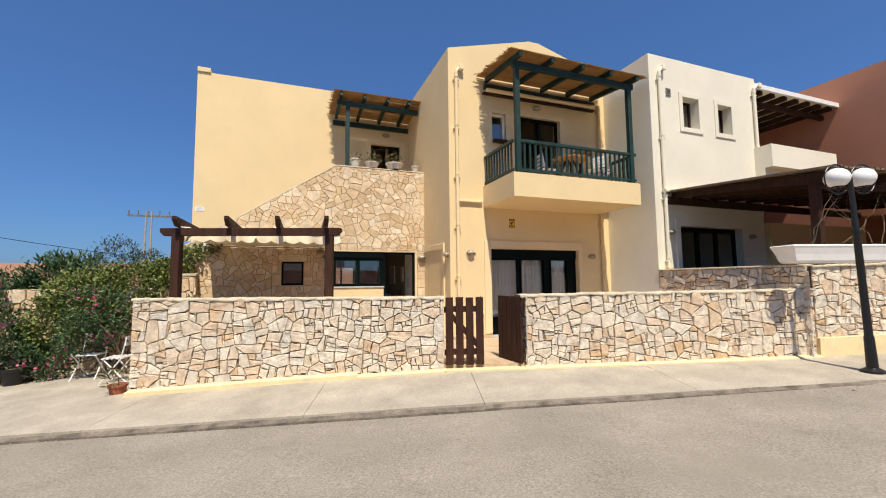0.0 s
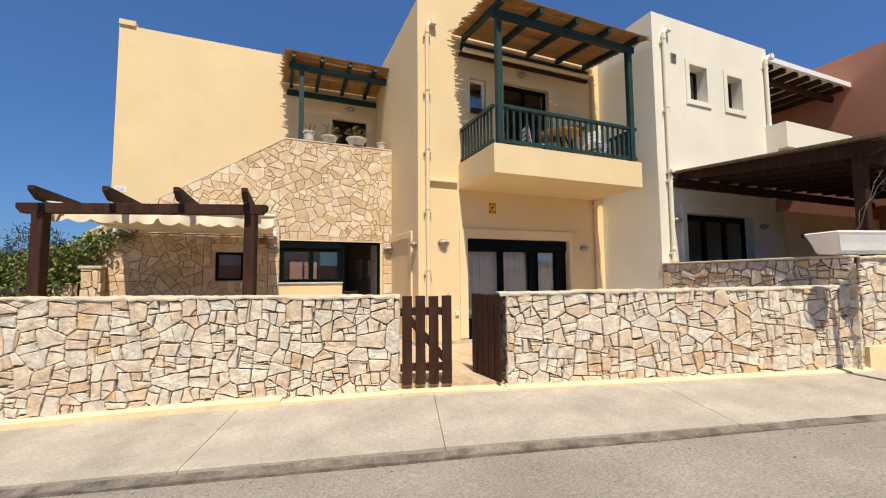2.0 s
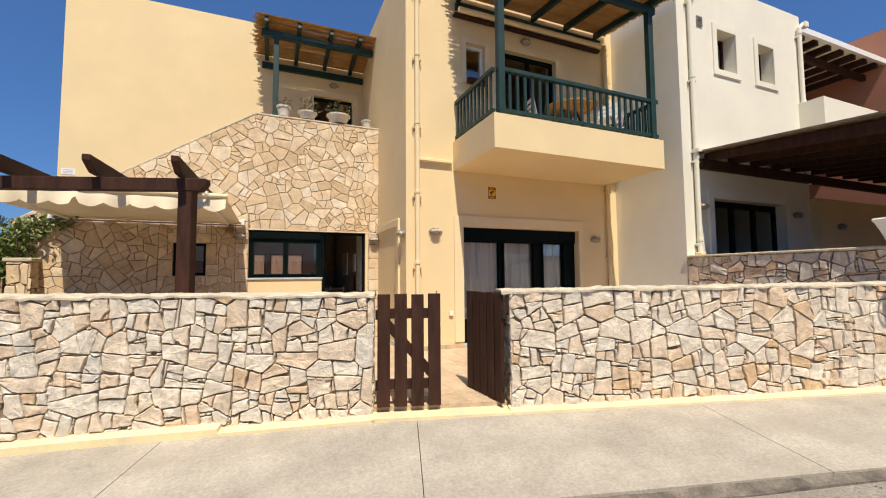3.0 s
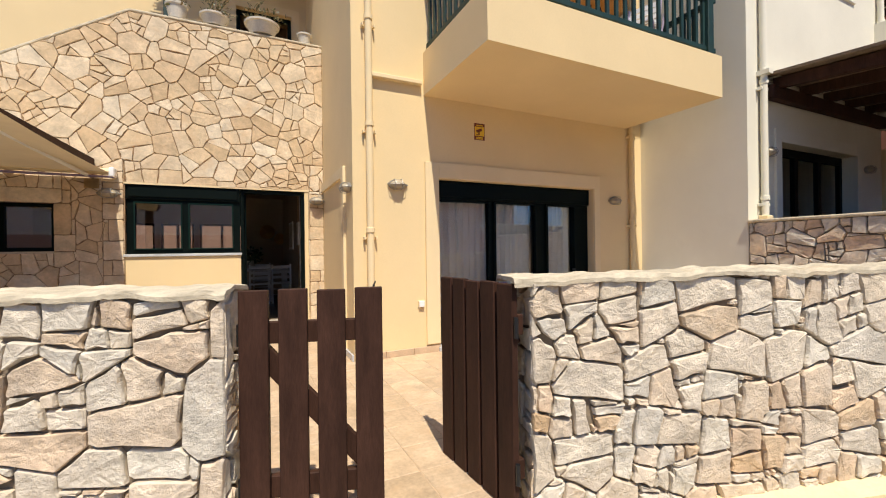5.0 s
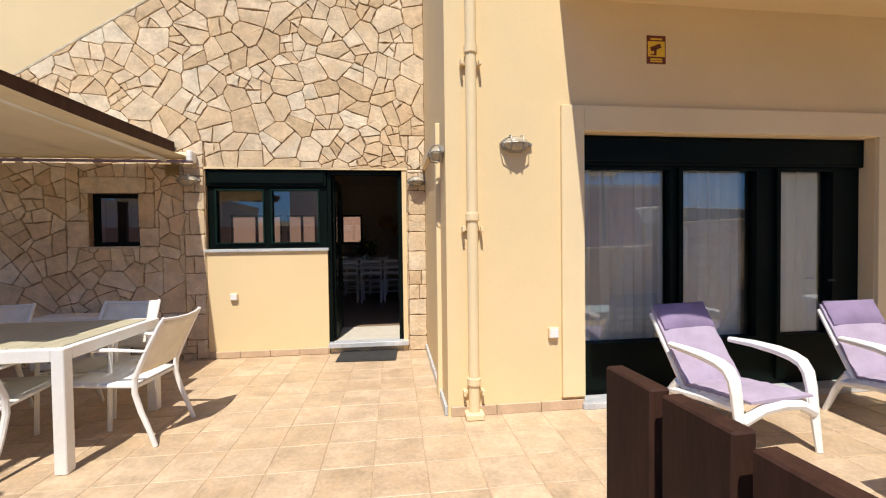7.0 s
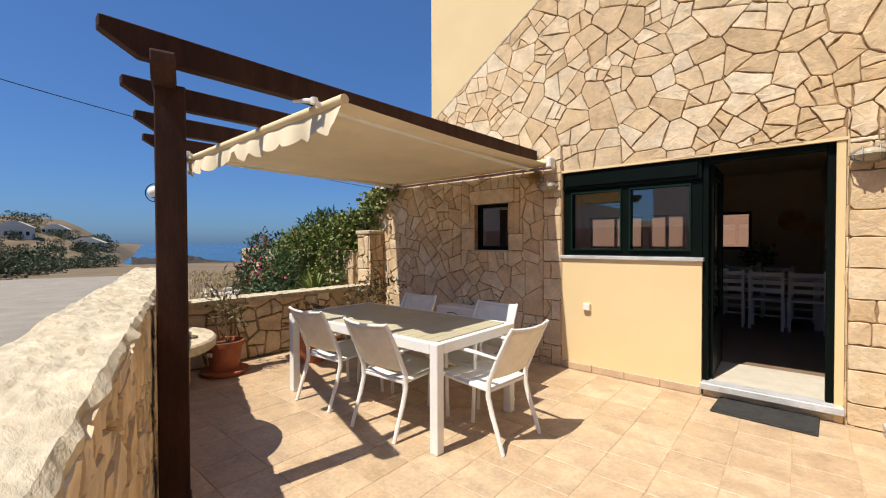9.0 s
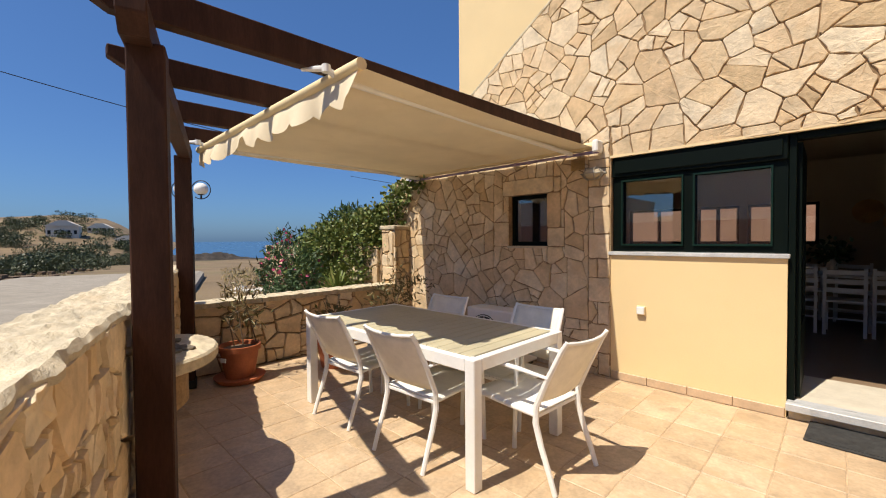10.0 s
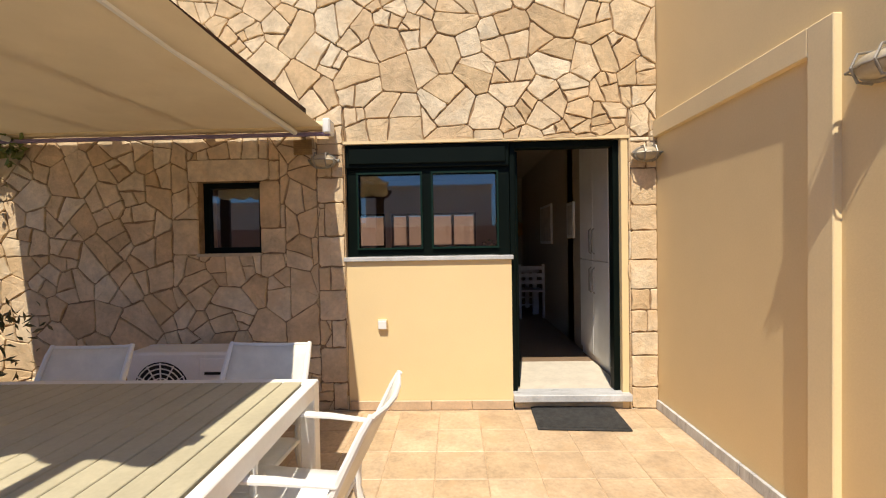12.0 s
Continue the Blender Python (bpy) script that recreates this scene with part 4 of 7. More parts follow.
B().box(-0.045, 0.045, 0.0, 0.035, 0.006, 0.008, Matrix.Rotation(radians(20), 4, "Z")).box(-0.02, 0.0, -0.045, 0.01, 0.006, 0.008).box(-0.05, -0.01, -0.045, -0.035, 0.006, 0.008).obj("camera_symbol", M_red, ccp)
for z in (0.083, -0.075, -0.092):
    B().box(-0.05, 0.05, z - 0.006, z + 0.006, 0.004, 0.0055).obj("text_bar", M_yel, ccp)
lb = thing("wall_plate", face((-2.3, 12.7, 3.42), (1, 0, 0), (0, -1, 0)), "small white plastic notice on the end of the wall", "sign")
B().box(-0.11, 0.11, -0.06, 0.06, 0, 0.006).obj("plate", M_whiteplastic, lb)
for i in range(3):
    B().box(-0.08, 0.07, -0.035 + i * 0.03, -0.025 + i * 0.03, 0.006, 0.0075).obj("text_bar", M_lilac, lb)


def downpipe(x, y, z0, z1, mat, label, shoe=True, hopper=(0.0, 0.0)):
    t = thing("downpipe", Matrix.Translation((x, y, z0)), label, "downpipe", "downpipes")
    h = z1 - z0
    B().tube([(0, 0, 0), (0, 0, h)], 0.042, 12).obj("pipe", mat, t, smooth=True)
    k = max(2, round(h / 1.15))
    for i in range(k):
        z = 0.28 + i * (h - 0.4) / max(1, k - 1)
        B().lathe([(0.043, -0.03), (0.052, -0.025), (0.052, 0.025), (0.043, 0.03)], 12, Matrix.Translation((0, 0, z))).obj("socket_ring", mat, t, smooth=True)
        B().box(-0.075, 0.075, 0.02, 0.06, -0.012, 0.012, Matrix.Translation((0, 0, z - 0.09))).box(-0.078, -0.06, -0.02, 0.04, -0.02, 0.02, Matrix.Translation((0, 0, z - 0.09))).box(0.06, 0.078, -0.02, 0.04, -0.02, 0.02, Matrix.Translation((0, 0, z - 0.09))).obj("bracket", mat, t, bevel=0.003)
    if shoe:
        B().box(-0.07, 0.07, -0.06, 0.05, 0, 0.05).obj("shoe", M_trim, t, bevel=0.008)
    if hopper != (0.0, 0.0):
        B().tube([(0, 0, h - 0.02), (hopper[0], 0.0, h + 0.10), (hopper[0] * 1.8, 0.02, h + 0.14)], 0.04, 10).obj("elbow", mat, t, smooth=True)
        B().box(hopper[0] * 1.8 - 0.05, hopper[0] * 1.8 + 0.07, -0.06, 0.05, h + 0.05, h + 0.19).obj("outlet", mat, t, bevel=0.015)
    return t


downpipe(3.79, 8.995, 0.0, 6.55, M_trim, "cream plastic downpipe on the house front", hopper=(0.07, 1))
downpipe(8.12, 8.995, 0.0, 3.25, M_cream, "cream downpipe in the inner corner", False)
downpipe(8.15, 8.995, 3.76, 6.3, M_cream, "cream downpipe above the balcony", False)
downpipe(8.68, 7.39, 1.62, 6.62, M_white, "white downpipe on the white house", hopper=(0.07, 1))
downpipe(12.28, 7.39, 3.2, 6.75, M_white, "white downpipe at the white house corner", False, hopper=(0.12, 1))


# ---- gate ----
def gate_leaf(m, width, slats, label, sw=0.125, sd_=1):
    t = thing("gate_leaf", m, label, "gate", "garden gate")
    g = (width - slats * sw) / (slats - 1)
    for i in range(slats):
        x = i * (sw + g)
        B().box(x, x + sw, min(0, -0.035 * sd_), max(0, -0.035 * sd_), 0.0, 1.106 + 0.004 * math.sin(i * 2.3)).obj("slat", M_brown, t, bevel=0.0035)
    for z in (0.16, 0.86):
        B().box(0.0, width, min(0, 0.035 * sd_), max(0, 0.035 * sd_), z, z + 0.1).obj("rail", M_brown, t, bevel=0.004)
    l = math.hypot(width - 0.1, 0.6)
    B().box(0, l, min(0.001 * sd_, 0.034 * sd_), max(0.001 * sd_, 0.034 * sd_), -0.045, 0.045, Matrix.Translation((0.05, 0, 0.86)) @ Matrix.Rotation(math.atan2(0.6, width - 0.1), 4, "Y")).obj("brace", M_brown, t, bevel=0.004)
    for z in (0.2, 0.9):
        B().tube([(-0.012, 0.02, z - 0.05), (-0.012, 0.02, z + 0.05)], 0.012, 8).obj("hinge", M_black, t)
    return t


gl_ = gate_leaf(Matrix.Translation(S(0.475, 6.86, 0.0)) @ SM, 0.63, 4, "closed dark brown slatted wooden gate leaf")
B().tube([(0.588, 0.012, 1.09), (0.592, 0.014, 1.115), (0.60, 0.016, 1.132)], [0.006, 0.005, 0.004], 6).box(0.56, 0.60, 0.001, 0.02, 1.05, 1.075).obj("latch", M_black, gl_, "rusty black latch")
gate_leaf(Matrix.Translation((3.66, 5.99, 0.0)) @ Matrix.Rotation(radians(93), 4, "Z"), 0.71, 5, "open dark brown slatted wooden gate leaf", 0.124, -1)


# ---- pergola and awning ----
pg = thing("pergola", Matrix.Translation((-0.56, 7.6, 0)), "dark brown wooden pergola over the dining place", "pergola")
for x, y in ((0.655, 7.275), (-1.75, 7.97)):
    child(B().box(-0.067, 0.067, -0.067, 0.067, 0.0, 2.2, Matrix.Translation((x, y, 0)) @ SM), "post", M_brown, pg, bevel=0.006)
    child(B().box(-0.075, 0.075, -0.075, 0.075, 0.0, 0.08, Matrix.Translation((x, y, 0)) @ SM), "post_shoe", M_black, pg, bevel=0.004)
FB = face(S(0, 7.125 + 0.05), SU, -SN)
child(B().prism([(-4.28, 2.30), (-4.28, 2.25), (-4.22, 2.18), (-1.35, 2.18), (-1.29, 2.25), (-1.29, 2.30), (-1.30, 2.31), (-4.27, 2.31)], 0.1, FB), "front_beam", M_brown, pg, bevel=0.005)
for x0, y0, x1 in ((0.58, 7.0, 0.74), (-0.19, 7.24, -0.05), (-0.97, 7.48, -0.84), (-1.76, 7.72, -1.64)):
    l = math.hypot(x1 - x0, 10.96 - y0)
    R = face((x0, y0, 2.335), (x1 - x0, 10.96 - y0, 0), (1, -(x1 - x0) / (10.96 - y0), 0)) @ Matrix.Translation((0, 0, -0.035))
    child(B().prism([(0.0, 0.15), (0.0, 0.09), (0.16, 0.0), (l, 0.0), (l, 0.15)], 0.07, R), "rafter", M_brown, pg, bevel=0.005)
hl = child(B().box(-0.03, 0.09, -0.075, -0.06, 0.74, 0.79, Matrix.Translation((0.63, 7.25, 0)) @ SM), "hinge_plate", M_chrome, pg, "zinc plated hook plate", 0.003)

aw = thing("awning", Matrix.Translation((-0.4, 10.9, 2.36)), "cream canvas folding arm awning, drawn out under the pergola", "awning")
AX0, AX1 = -1.78, 0.93
cv, k, m_ = B(), 24, 14
for i in range(k + 1):
    for j in range(m_ + 1):
        s, r = i / k, j / m_
        x = AX0 + (AX1 - AX0) * s
        y = 10.90 + (8.16 - 10.90) * r
        z = 2.31 + (2.295 - 2.31) * r - 0.02 * math.sin(math.pi * r) * (0.6 + 0.4 * math.cos(4 * math.pi * s))
        cv.v.append((x, y, z))
for i in range(k):
    for j in range(m_):
        a = i * (m_ + 1) + j
        cv.f.append((a, a + m_ + 1, a + m_ + 2, a + 1))
child(cv, "canopy", M_awn, aw, "cream canvas sheet with faint stains", smooth=True)
va, k = B(), 110
for i in range(k + 1):
    s = i / k
    x = AX0 + (AX1 - AX0) * s
    ph = (s * 11) % 1.0
    low = 0.15 + 0.045 * abs(math.sin(math.pi * ph)) - (0.05 if 0.44 < s < 0.455 else 0)
    wob = 0.014 * math.sin(s * 55) + 0.012 * math.sin(s * 23 + 1)
    va.v += [(x, 8.13, 2.295), (x, 8.11 + wob * 0.6, 2.295 - low * 0.5), (x, 8.10 + wob * 1.6, 2.295 - low)]
for i in range(k):
    for j in range(2):
        va.f.append((3 * i + j, 3 * i + 3 + j, 3 * i + 4 + j, 3 * i + 1 + j))
child(va, "valance", M_awn, aw, "scalloped canvas valance", smooth=True)
child(B().tube([(AX0 - 0.04, 8.13, 2.295), (AX1 + 0.02, 8.13, 2.305)], 0.032, 12), "front_bar", M_trim, aw, "cream aluminium front bar", smooth=True)
child(B().tube([(AX0 - 0.08, 10.90, 2.32), (AX1 + 0.05, 10.90, 2.32)], 0.04, 12), "roller", M_trim, aw, "cream roller tube", smooth=True)
child(B().box(AX0 - 0.06, AX1 + 0.06, 10.86, 10.90, 2.24, 2.265), "wall_rail", M_lilac2, aw, "dark wall rail", 0.004)
for x in (AX0 - 0.06, AX1 + 0.04):
    child(B().box(x - 0.03, x + 0.03, 10.84, 10.97, 2.25, 2.37), "bracket", M_whitep, aw, bevel=0.012)
for x in (-1.60, 0.72):
    s = 1 if x < 0 else -1
    child(B().tube([(x, 10.85, 2.262), (x + 0.05 * s, 9.5, 2.30), (x, 8.2, 2.29)], 0.022, 8), "arm", M_whitep, aw, smooth=True)
    child(B().tube([(x - 0.12, 7.98, 2.335), (x, 8.06, 2.325), (x, 8.12, 2.30)], [0.012, 0.018, 0.02], 8).lathe([(0.001, -0.024), (0.024, -0.02), (0.024, 0.02), (0.001, 0.024)], 10, Matrix.Translation((x, 8.06, 2.325))), "elbow_joint", M_whitep, aw, smooth=True)


# ---- dining place ----
tbl = thing("dining_table", Matrix.Translation((0.355, 9.08, 0)), "long white metal garden table with a slatted beige top", "table")
TX, TY, TH = 0.945, 0.49, 0.74
for sx in (-1, 1):
    for sy in (-1, 1):
        B().box(sx * TX - (0.07 if sx > 0 else 0), sx * TX + (0.07 if sx < 0 else 0), sy * TY - (0.07 if sy > 0 else 0), sy * TY + (0.07 if sy < 0 else 0), 0, TH - 0.001).obj("leg", M_whitep, tbl, bevel=0.005)
for sy in (-1, 1):
    B().box(-TX + 0.07, TX - 0.07, sy * TY - (0.05 if sy > 0 else 0), sy * TY + (0.05 if sy < 0 else 0), TH - 0.075, TH - 0.001).obj("apron", M_whitep, tbl, bevel=0.004)
for sx in (-1, 1):
    B().box(sx * TX - (0.05 if sx > 0 else 0), sx * TX + (0.05 if sx < 0 else 0), -TY + 0.07, TY - 0.07, TH - 0.075, TH - 0.001).obj("apron", M_whitep, tbl, bevel=0.004)
k = 19
for i in range(k):
    x0 = -TX + 0.055 + (2 * TX - 0.11) * i / k
    x1 = -TX + 0.055 + (2 * TX - 0.11) * (i + 1) / k - 0.005
    B().box(x0, x1, -TY + 0.053, TY - 0.053, TH - 0.016, TH + 0.002).obj("top_slat", M_tabletop, tbl, bevel=0.003)
for x in (-0.31, 0.31):
    B().box(x - 0.02, x + 0.02, -TY + 0.05, TY - 0.05, TH - 0.06, TH - 0.018).obj("cross_bar", M_whitep, tbl)


def garden_chair(m):
    t = thing("garden_chair", m, "white metal garden armchair with a cream mesh sling", "chair", "chairs round the garden table")
    for s in (-1, 1):
        x = s * 0.225
        pts = [(x, -0.36, 0.0), (x, -0.325, 0.10), (x, -0.27, 0.24), (x, -0.235, 0.36), (x, -0.24, 0.46), (x, -0.31, 0.62), (x * 0.98, -0.40, 0.80), (x * 0.96, -0.43, 0.85)]
        B().tube(pts, [0.015, 0.016, 0.018, 0.019, 0.018, 0.016, 0.014, 0.012], 8).obj("back_leg", M_whitep, t, smooth=True)
        B().tube([(x * 1.08, 0.245, 0.0), (x * 1.08, 0.225, 0.42), (x * 1.08, 0.215, 0.60), (x * 1.08, 0.19, 0.635), (x * 1.08, 0.14, 0.648)], 0.0155, 8).obj("front_leg", M_whitep, t, smooth=True)
        B().tube([(x * 1.09, 0.235, 0.635), (x * 1.09, 0.12, 0.655), (x * 1.06, -0.12, 0.65), (x * 1.02, -0.32, 0.635)], [0.018, 0.023, 0.021, 0.014], 8, flat=0.55).obj("armrest", M_whitep, t, smooth=True)
        B().tube([(x, 0.235, 0.425), (x, 0.0, 0.412), (x, -0.24, 0.405)], 0.013, 8).obj("side_rail", M_whitep, t, smooth=True)
    for y, z in ((0.215, 0.395), (-0.225, 0.38)):
        B().box(-0.225, 0.225, y - 0.01, y + 0.01, z, z + 0.024).obj("cross_rail", M_whitep, t, bevel=0.004)

    def sheet(name, fn, mat):
        b = B()
        for i in range(9):
            for j in range(9):
                b.v.append(fn(i / 8, j / 8))
        for i in range(8):
            for j in range(8):
                b.f.append((i * 9 + j, i * 9 + 9 + j, i * 9 + 10 + j, i * 9 + j + 1))
        o = b.obj(name, mat, t, smooth=True)
        so = o.modifiers.new("thick", "SOLIDIFY")
        so.thickness = 0.006

    sheet("seat_sling", lambda a, r: (-0.225 + 0.45 * a, -0.235 + 0.475 * r, 0.418 + 0.02 * r - 0.02 * math.sin(math.pi * a) * math.sin(math.pi * r)), M_slingw)
    sheet("back_sling", lambda a, r: ((-0.228 + 0.456 * a) * (1 - 0.04 * r), -0.245 - 0.175 * r - 0.028 * math.sin(math.pi * a), 0.475 + 0.36 * r - 0.012 * math.sin(math.pi * a) * r), M_sling)
    B().tube([(-0.216, -0.425, 0.84), (-0.11, -0.447, 0.832), (0, -0.455, 0.829), (0.11, -0.447, 0.832), (0.216, -0.425, 0.84)], 0.010, 8).obj("top_rail", M_whitep, t, smooth=True)
    return t


def at(x, y, a):
    return Matrix.Translation((x, y, 0)) @ Matrix.Rotation(radians(a), 4, "Z")


c0 = garden_chair(at(0.71, 8.87, 3))
for x, y, a in ((-0.11, 8.88, 4), (1.28, 9.13, 86), (-0.02, 9.40, 182), (0.93, 9.42, 178)):
    copy_thing(c0, at(x, y, a))


# ---- sun loungers ----
def lounger(m):
    t = thing("sun_lounger", m, "white plastic reclining garden chair with a lilac cushion", "lounger", "loungers by the sliding door")
    W = 0.30
    for s in (-1, 1):
        x = s * W
        B().tube([(x * 1.02, -0.36, 0.0), (x * 1.02, -0.33, 0.20), (x * 1.02, -0.30, 0.40), (x * 1.02, -0.28, 0.48), (x * 1.02, -0.24, 0.53), (x * 1.02, -0.17, 0.555), (x * 1.02, -0.05, 0.57), (x, 0.14, 0.575), (x * 0.92, 0.33, 0.57)], [0.026, 0.034, 0.043, 0.046, 0.047, 0.046, 0.043, 0.036, 0.028], 10, flat=0.75).obj("arm", M_whiteplastic, t, smooth=True)
        B().tube([(x * 0.97, 0.47, 0.0), (x * 0.93, 0.36, 0.20), (x * 0.88, 0.26, 0.32)], [0.024, 0.030, 0.034], 8).obj("back_leg", M_whiteplastic, t, smooth=True)
        B().tube([(x * 0.95, -0.31, 0.31), (x * 0.95, 0.0, 0.29), (x * 0.92, 0.30, 0.25)], 0.034, 8, flat=0.8).obj("seat_rail", M_whiteplastic, t, smooth=True)
        B().tube([(x * 0.82, 0.22, 0.28), (x * 0.8, 0.60, 0.75)], 0.022, 8).obj("back_stile", M_whiteplastic, t, smooth=True)
    B().tube([(-W, -0.33, 0.24), (-W * 0.5, -0.35, 0.31), (0, -0.355, 0.325), (W * 0.5, -0.35, 0.31), (W, -0.33, 0.24)], 0.036, 8).obj("front_rail", M_whiteplastic, t, bevel=0.02)
    for i in range(6):
        y = -0.28 + i * 0.085
        B().box(-W * 0.9, W * 0.9, y, y + 0.07, 0.325 - i * 0.008, 0.345 - i * 0.008).obj("seat_slat", M_whiteplastic, t, bevel=0.006)
    for i in range(6):
        r = 0.1 + i * 0.15
        B().box(-W * 0.8, W * 0.8, -0.035, 0.035, -0.01, 0.01, Matrix.Translation((0, 0.22 + 0.38 * r, 0.28 + 0.47 * r)) @ Matrix.Rotation(radians(51), 4, "X")).obj("back_slat", M_whiteplastic, t, bevel=0.006)

    def pad(y0, z0, y1, z1, w, th, n=10):
        b = B()
        d = Vector((0, y1 - y0, z1 - z0))
        nv = Vector((0, -d.z, d.y)).normalized()
        if nv.z < 0:
            nv = -nv
        for side in (0, 1):
            for i in range(9):
                for j in range(n + 1):
                    a, r = i / 8, j / n
                    puff = th * (0.35 + 0.65 * (math.sin(math.pi * a) * math.sin(math.pi * r)) ** 0.3) if side else 0
                    puff += 0.004 * math.sin(r * 22 + a * 4) if side else 0
                    p = Vector((-w + 2 * w * a, y0, z0)) + d * r + nv * puff
                    b.v.append(tuple(p))
        q = 9 * (n + 1)
        for i in range(8):
            for j in range(n):
                a = i * (n + 1) + j
                b.f.append((a, a + 1, a + n + 2, a + n + 1))
                b.f.append((q + a, q + a + n + 1, q + a + n + 2, q + a + 1))
        rim = [j for j in range(n + 1)] + [i * (n + 1) + n for i in range(1, 9)] + [8 * (n + 1) + j for j in range(n - 1, -1, -1)] + [i * (n + 1) for i in range(7, 0, -1)]
        for i in range(len(rim)):
            a, c = rim[i], rim[(i + 1) % len(rim)]
            b.f.append((a, c, q + c, q + a))
        return b

    pad(-0.36, 0.352, 0.20, 0.305, 0.25, 0.045).obj("seat_cushion", M_lilac, t, "lilac seat cushion", smooth=True)
    bcu = pad(0.20, 0.30, 0.60, 0.79, 0.25, 0.05).obj("back_cushion", M_lilac, t, "lilac back cushion", smooth=True)
    pad(0.455, 0.645, 0.585, 0.815, 0.235, 0.06, 6).obj("head_cushion", M_lilac2, bcu, "darker lilac head cushion", smooth=True)
    return t


l0 = lounger(at(5.47, 8.46, 7) @ Matrix.Diagonal((0.96, 0.84, 1.0, 1.0)))
copy_thing(l0, at(6.74, 8.40, -2) @ Matrix.Diagonal((0.96, 0.84, 1.0, 1.0)))
gt_ = thing("side_table", at(5.95, 7.42, 4), "low white metal side table with a frosted glass top", "side table")
for sx in (-1, 1):
    for sy in (-1, 1):
        B().box(sx * 0.26 - 0.015, sx * 0.26 + 0.015, sy * 0.26 - 0.015, sy * 0.26 + 0.015, 0, 0.42).obj("leg", M_whitep, gt_, bevel=0.003)
    B().box(sx * 0.26 - 0.014, sx * 0.26 + 0.014, -0.25, 0.25, 0.0, 0.025).obj("foot_rail", M_whitep, gt_, bevel=0.003)
    B().box(sx * 0.26 - 0.014, sx * 0.26 + 0.014, -0.25, 0.25, 0.395, 0.42).obj("top_rail", M_whitep, gt_, bevel=0.003)
M_frost = material("frosted_glass", (0.62, 0.74, 0.72), 0.25, var=0.02, bump=0)
B().box(-0.275, 0.275, -0.275, 0.275, 0.421, 0.428).obj("glass_top", M_frost, gt_, bevel=0.002)


def ac_unit(m, label):
    t = thing("air_conditioner", m, label, "air conditioner", "outdoor units")
    B().box(-0.40, 0.40, -0.14, 0.14, 0.06, 0.60).obj("body", M_whitep, t, bevel=0.015)
    B().lathe([(0.20, -0.002), (0.235, -0.012), (0.24, 0.0)], 28, face((-0.13, -0.141, 0.33), (1, 0, 0), (0, -1, 0))).obj("fan_ring", M_whitep, t, smooth=True)
    fan = B().lathe([(0.001, 0.0), (0.205, 0.0)], 28, face((-0.13, -0.1435, 0.33), (1, 0, 0), (0, -1, 0))).obj("fan_opening", M_black, t)
    for r in (0.05, 0.085, 0.12, 0.155, 0.19):
        B().lathe([(r - 0.005, 0.0), (r, 0.006), (r + 0.005, 0.0)], 28, face((-0.13, -0.147, 0.33), (1, 0, 0), (0, -1, 0))).obj("grille_ring", M_whitep, fan)
    for i in range(6):
        B().box(-0.2, 0.2, -0.004, 0.004, 0, 0.006, face((-0.13, -0.147, 0.33), (1, 0, 0), (0, -1, 0)) @ Matrix.Rotation(radians(30 * i), 4, "Z")).obj("grille_spoke", M_whitep, fan)
    sidep = B().box(0.16, 0.38, -0.15, -0.14, 0.10, 0.56).obj("side_panel", M_whiteplastic, t, bevel=0.005)
    B().box(0.2, 0.32, -0.153, -0.15, 0.44, 0.46).obj("text_bar", M_dark, sidep)
    for x in (-0.3, 0.3):
        B().box(x - 0.03, x + 0.03, -0.16, 0.16, 0.0, 0.06).obj("foot", M_black, t, bevel=0.005)
    return t


ac_unit(at(8.0, 8.62, 0) @ Matrix.Translation((0, -0.05, 0.12)) @ Matrix.Diagonal((0.92, 1, 0.95, 1)), "white outdoor air conditioning unit by the house corner")
blk = thing("concrete_block", at(8.0, 8.57, 0), "grey concrete block pair under the outdoor unit", "block")
for x in (-0.27, 0.27):
    B().box(x - 0.08, x + 0.08, -0.18, 0.18, 0, 0.12).obj("block", M_pave, blk, bevel=0.008)
ac_unit(at(-0.08, 10.72, 0), "white outdoor air conditioning unit against the stone wall")

# stone shelf on the street wall
sh = thing("stone_shelf", Matrix.Translation((-0.12, 7.4, 0.7)), "half-round rough stone shelf built into the wall", "shelf")
pts = [(-0.42, 0.0)] + [(-0.42 * math.cos(radians(a)), 0.34 * math.sin(radians(a)) + 0.0) for a in range(15, 180, 15)] + [(0.42, 0.0)]
child(B().prism(pts[::-1], 0.07, Matrix.Translation(S(-2.17, 7.04, 0.73)) @ SM), "slab", M_cap, sh, bevel=0.012)
child(B().prism([(x * 0.6, y * 0.55) for x, y in pts][::-1], 0.25, Matrix.Translation(S(-2.17, 7.04, 0.48)) @ SM), "corbel", M_joint, sh, bevel=0.02)
rg = random.Random(4)
for i in range(9):
    p = S(-2.17 + rg.uniform(-0.2, 0.2), 7.10 + rg.uniform(0, 0.14), 0.80)
    st = thing("slate_chip", Matrix.Translation(p) @ Matrix.Rotation(rg.uniform(0, 6), 4, "Z"), "dark flat slate chip lying on the stone shelf", "stone", "slate chips")
    B().prism([(0.05 * rg.uniform(0.6, 1.2) * math.cos(a), 0.05 * rg.uniform(0.5, 1) * math.sin(a)) for a in (0.2, 1.3, 2.4, 3.6, 5.0)], 0.014).obj("chip", M_kerb, st, bevel=0.003)


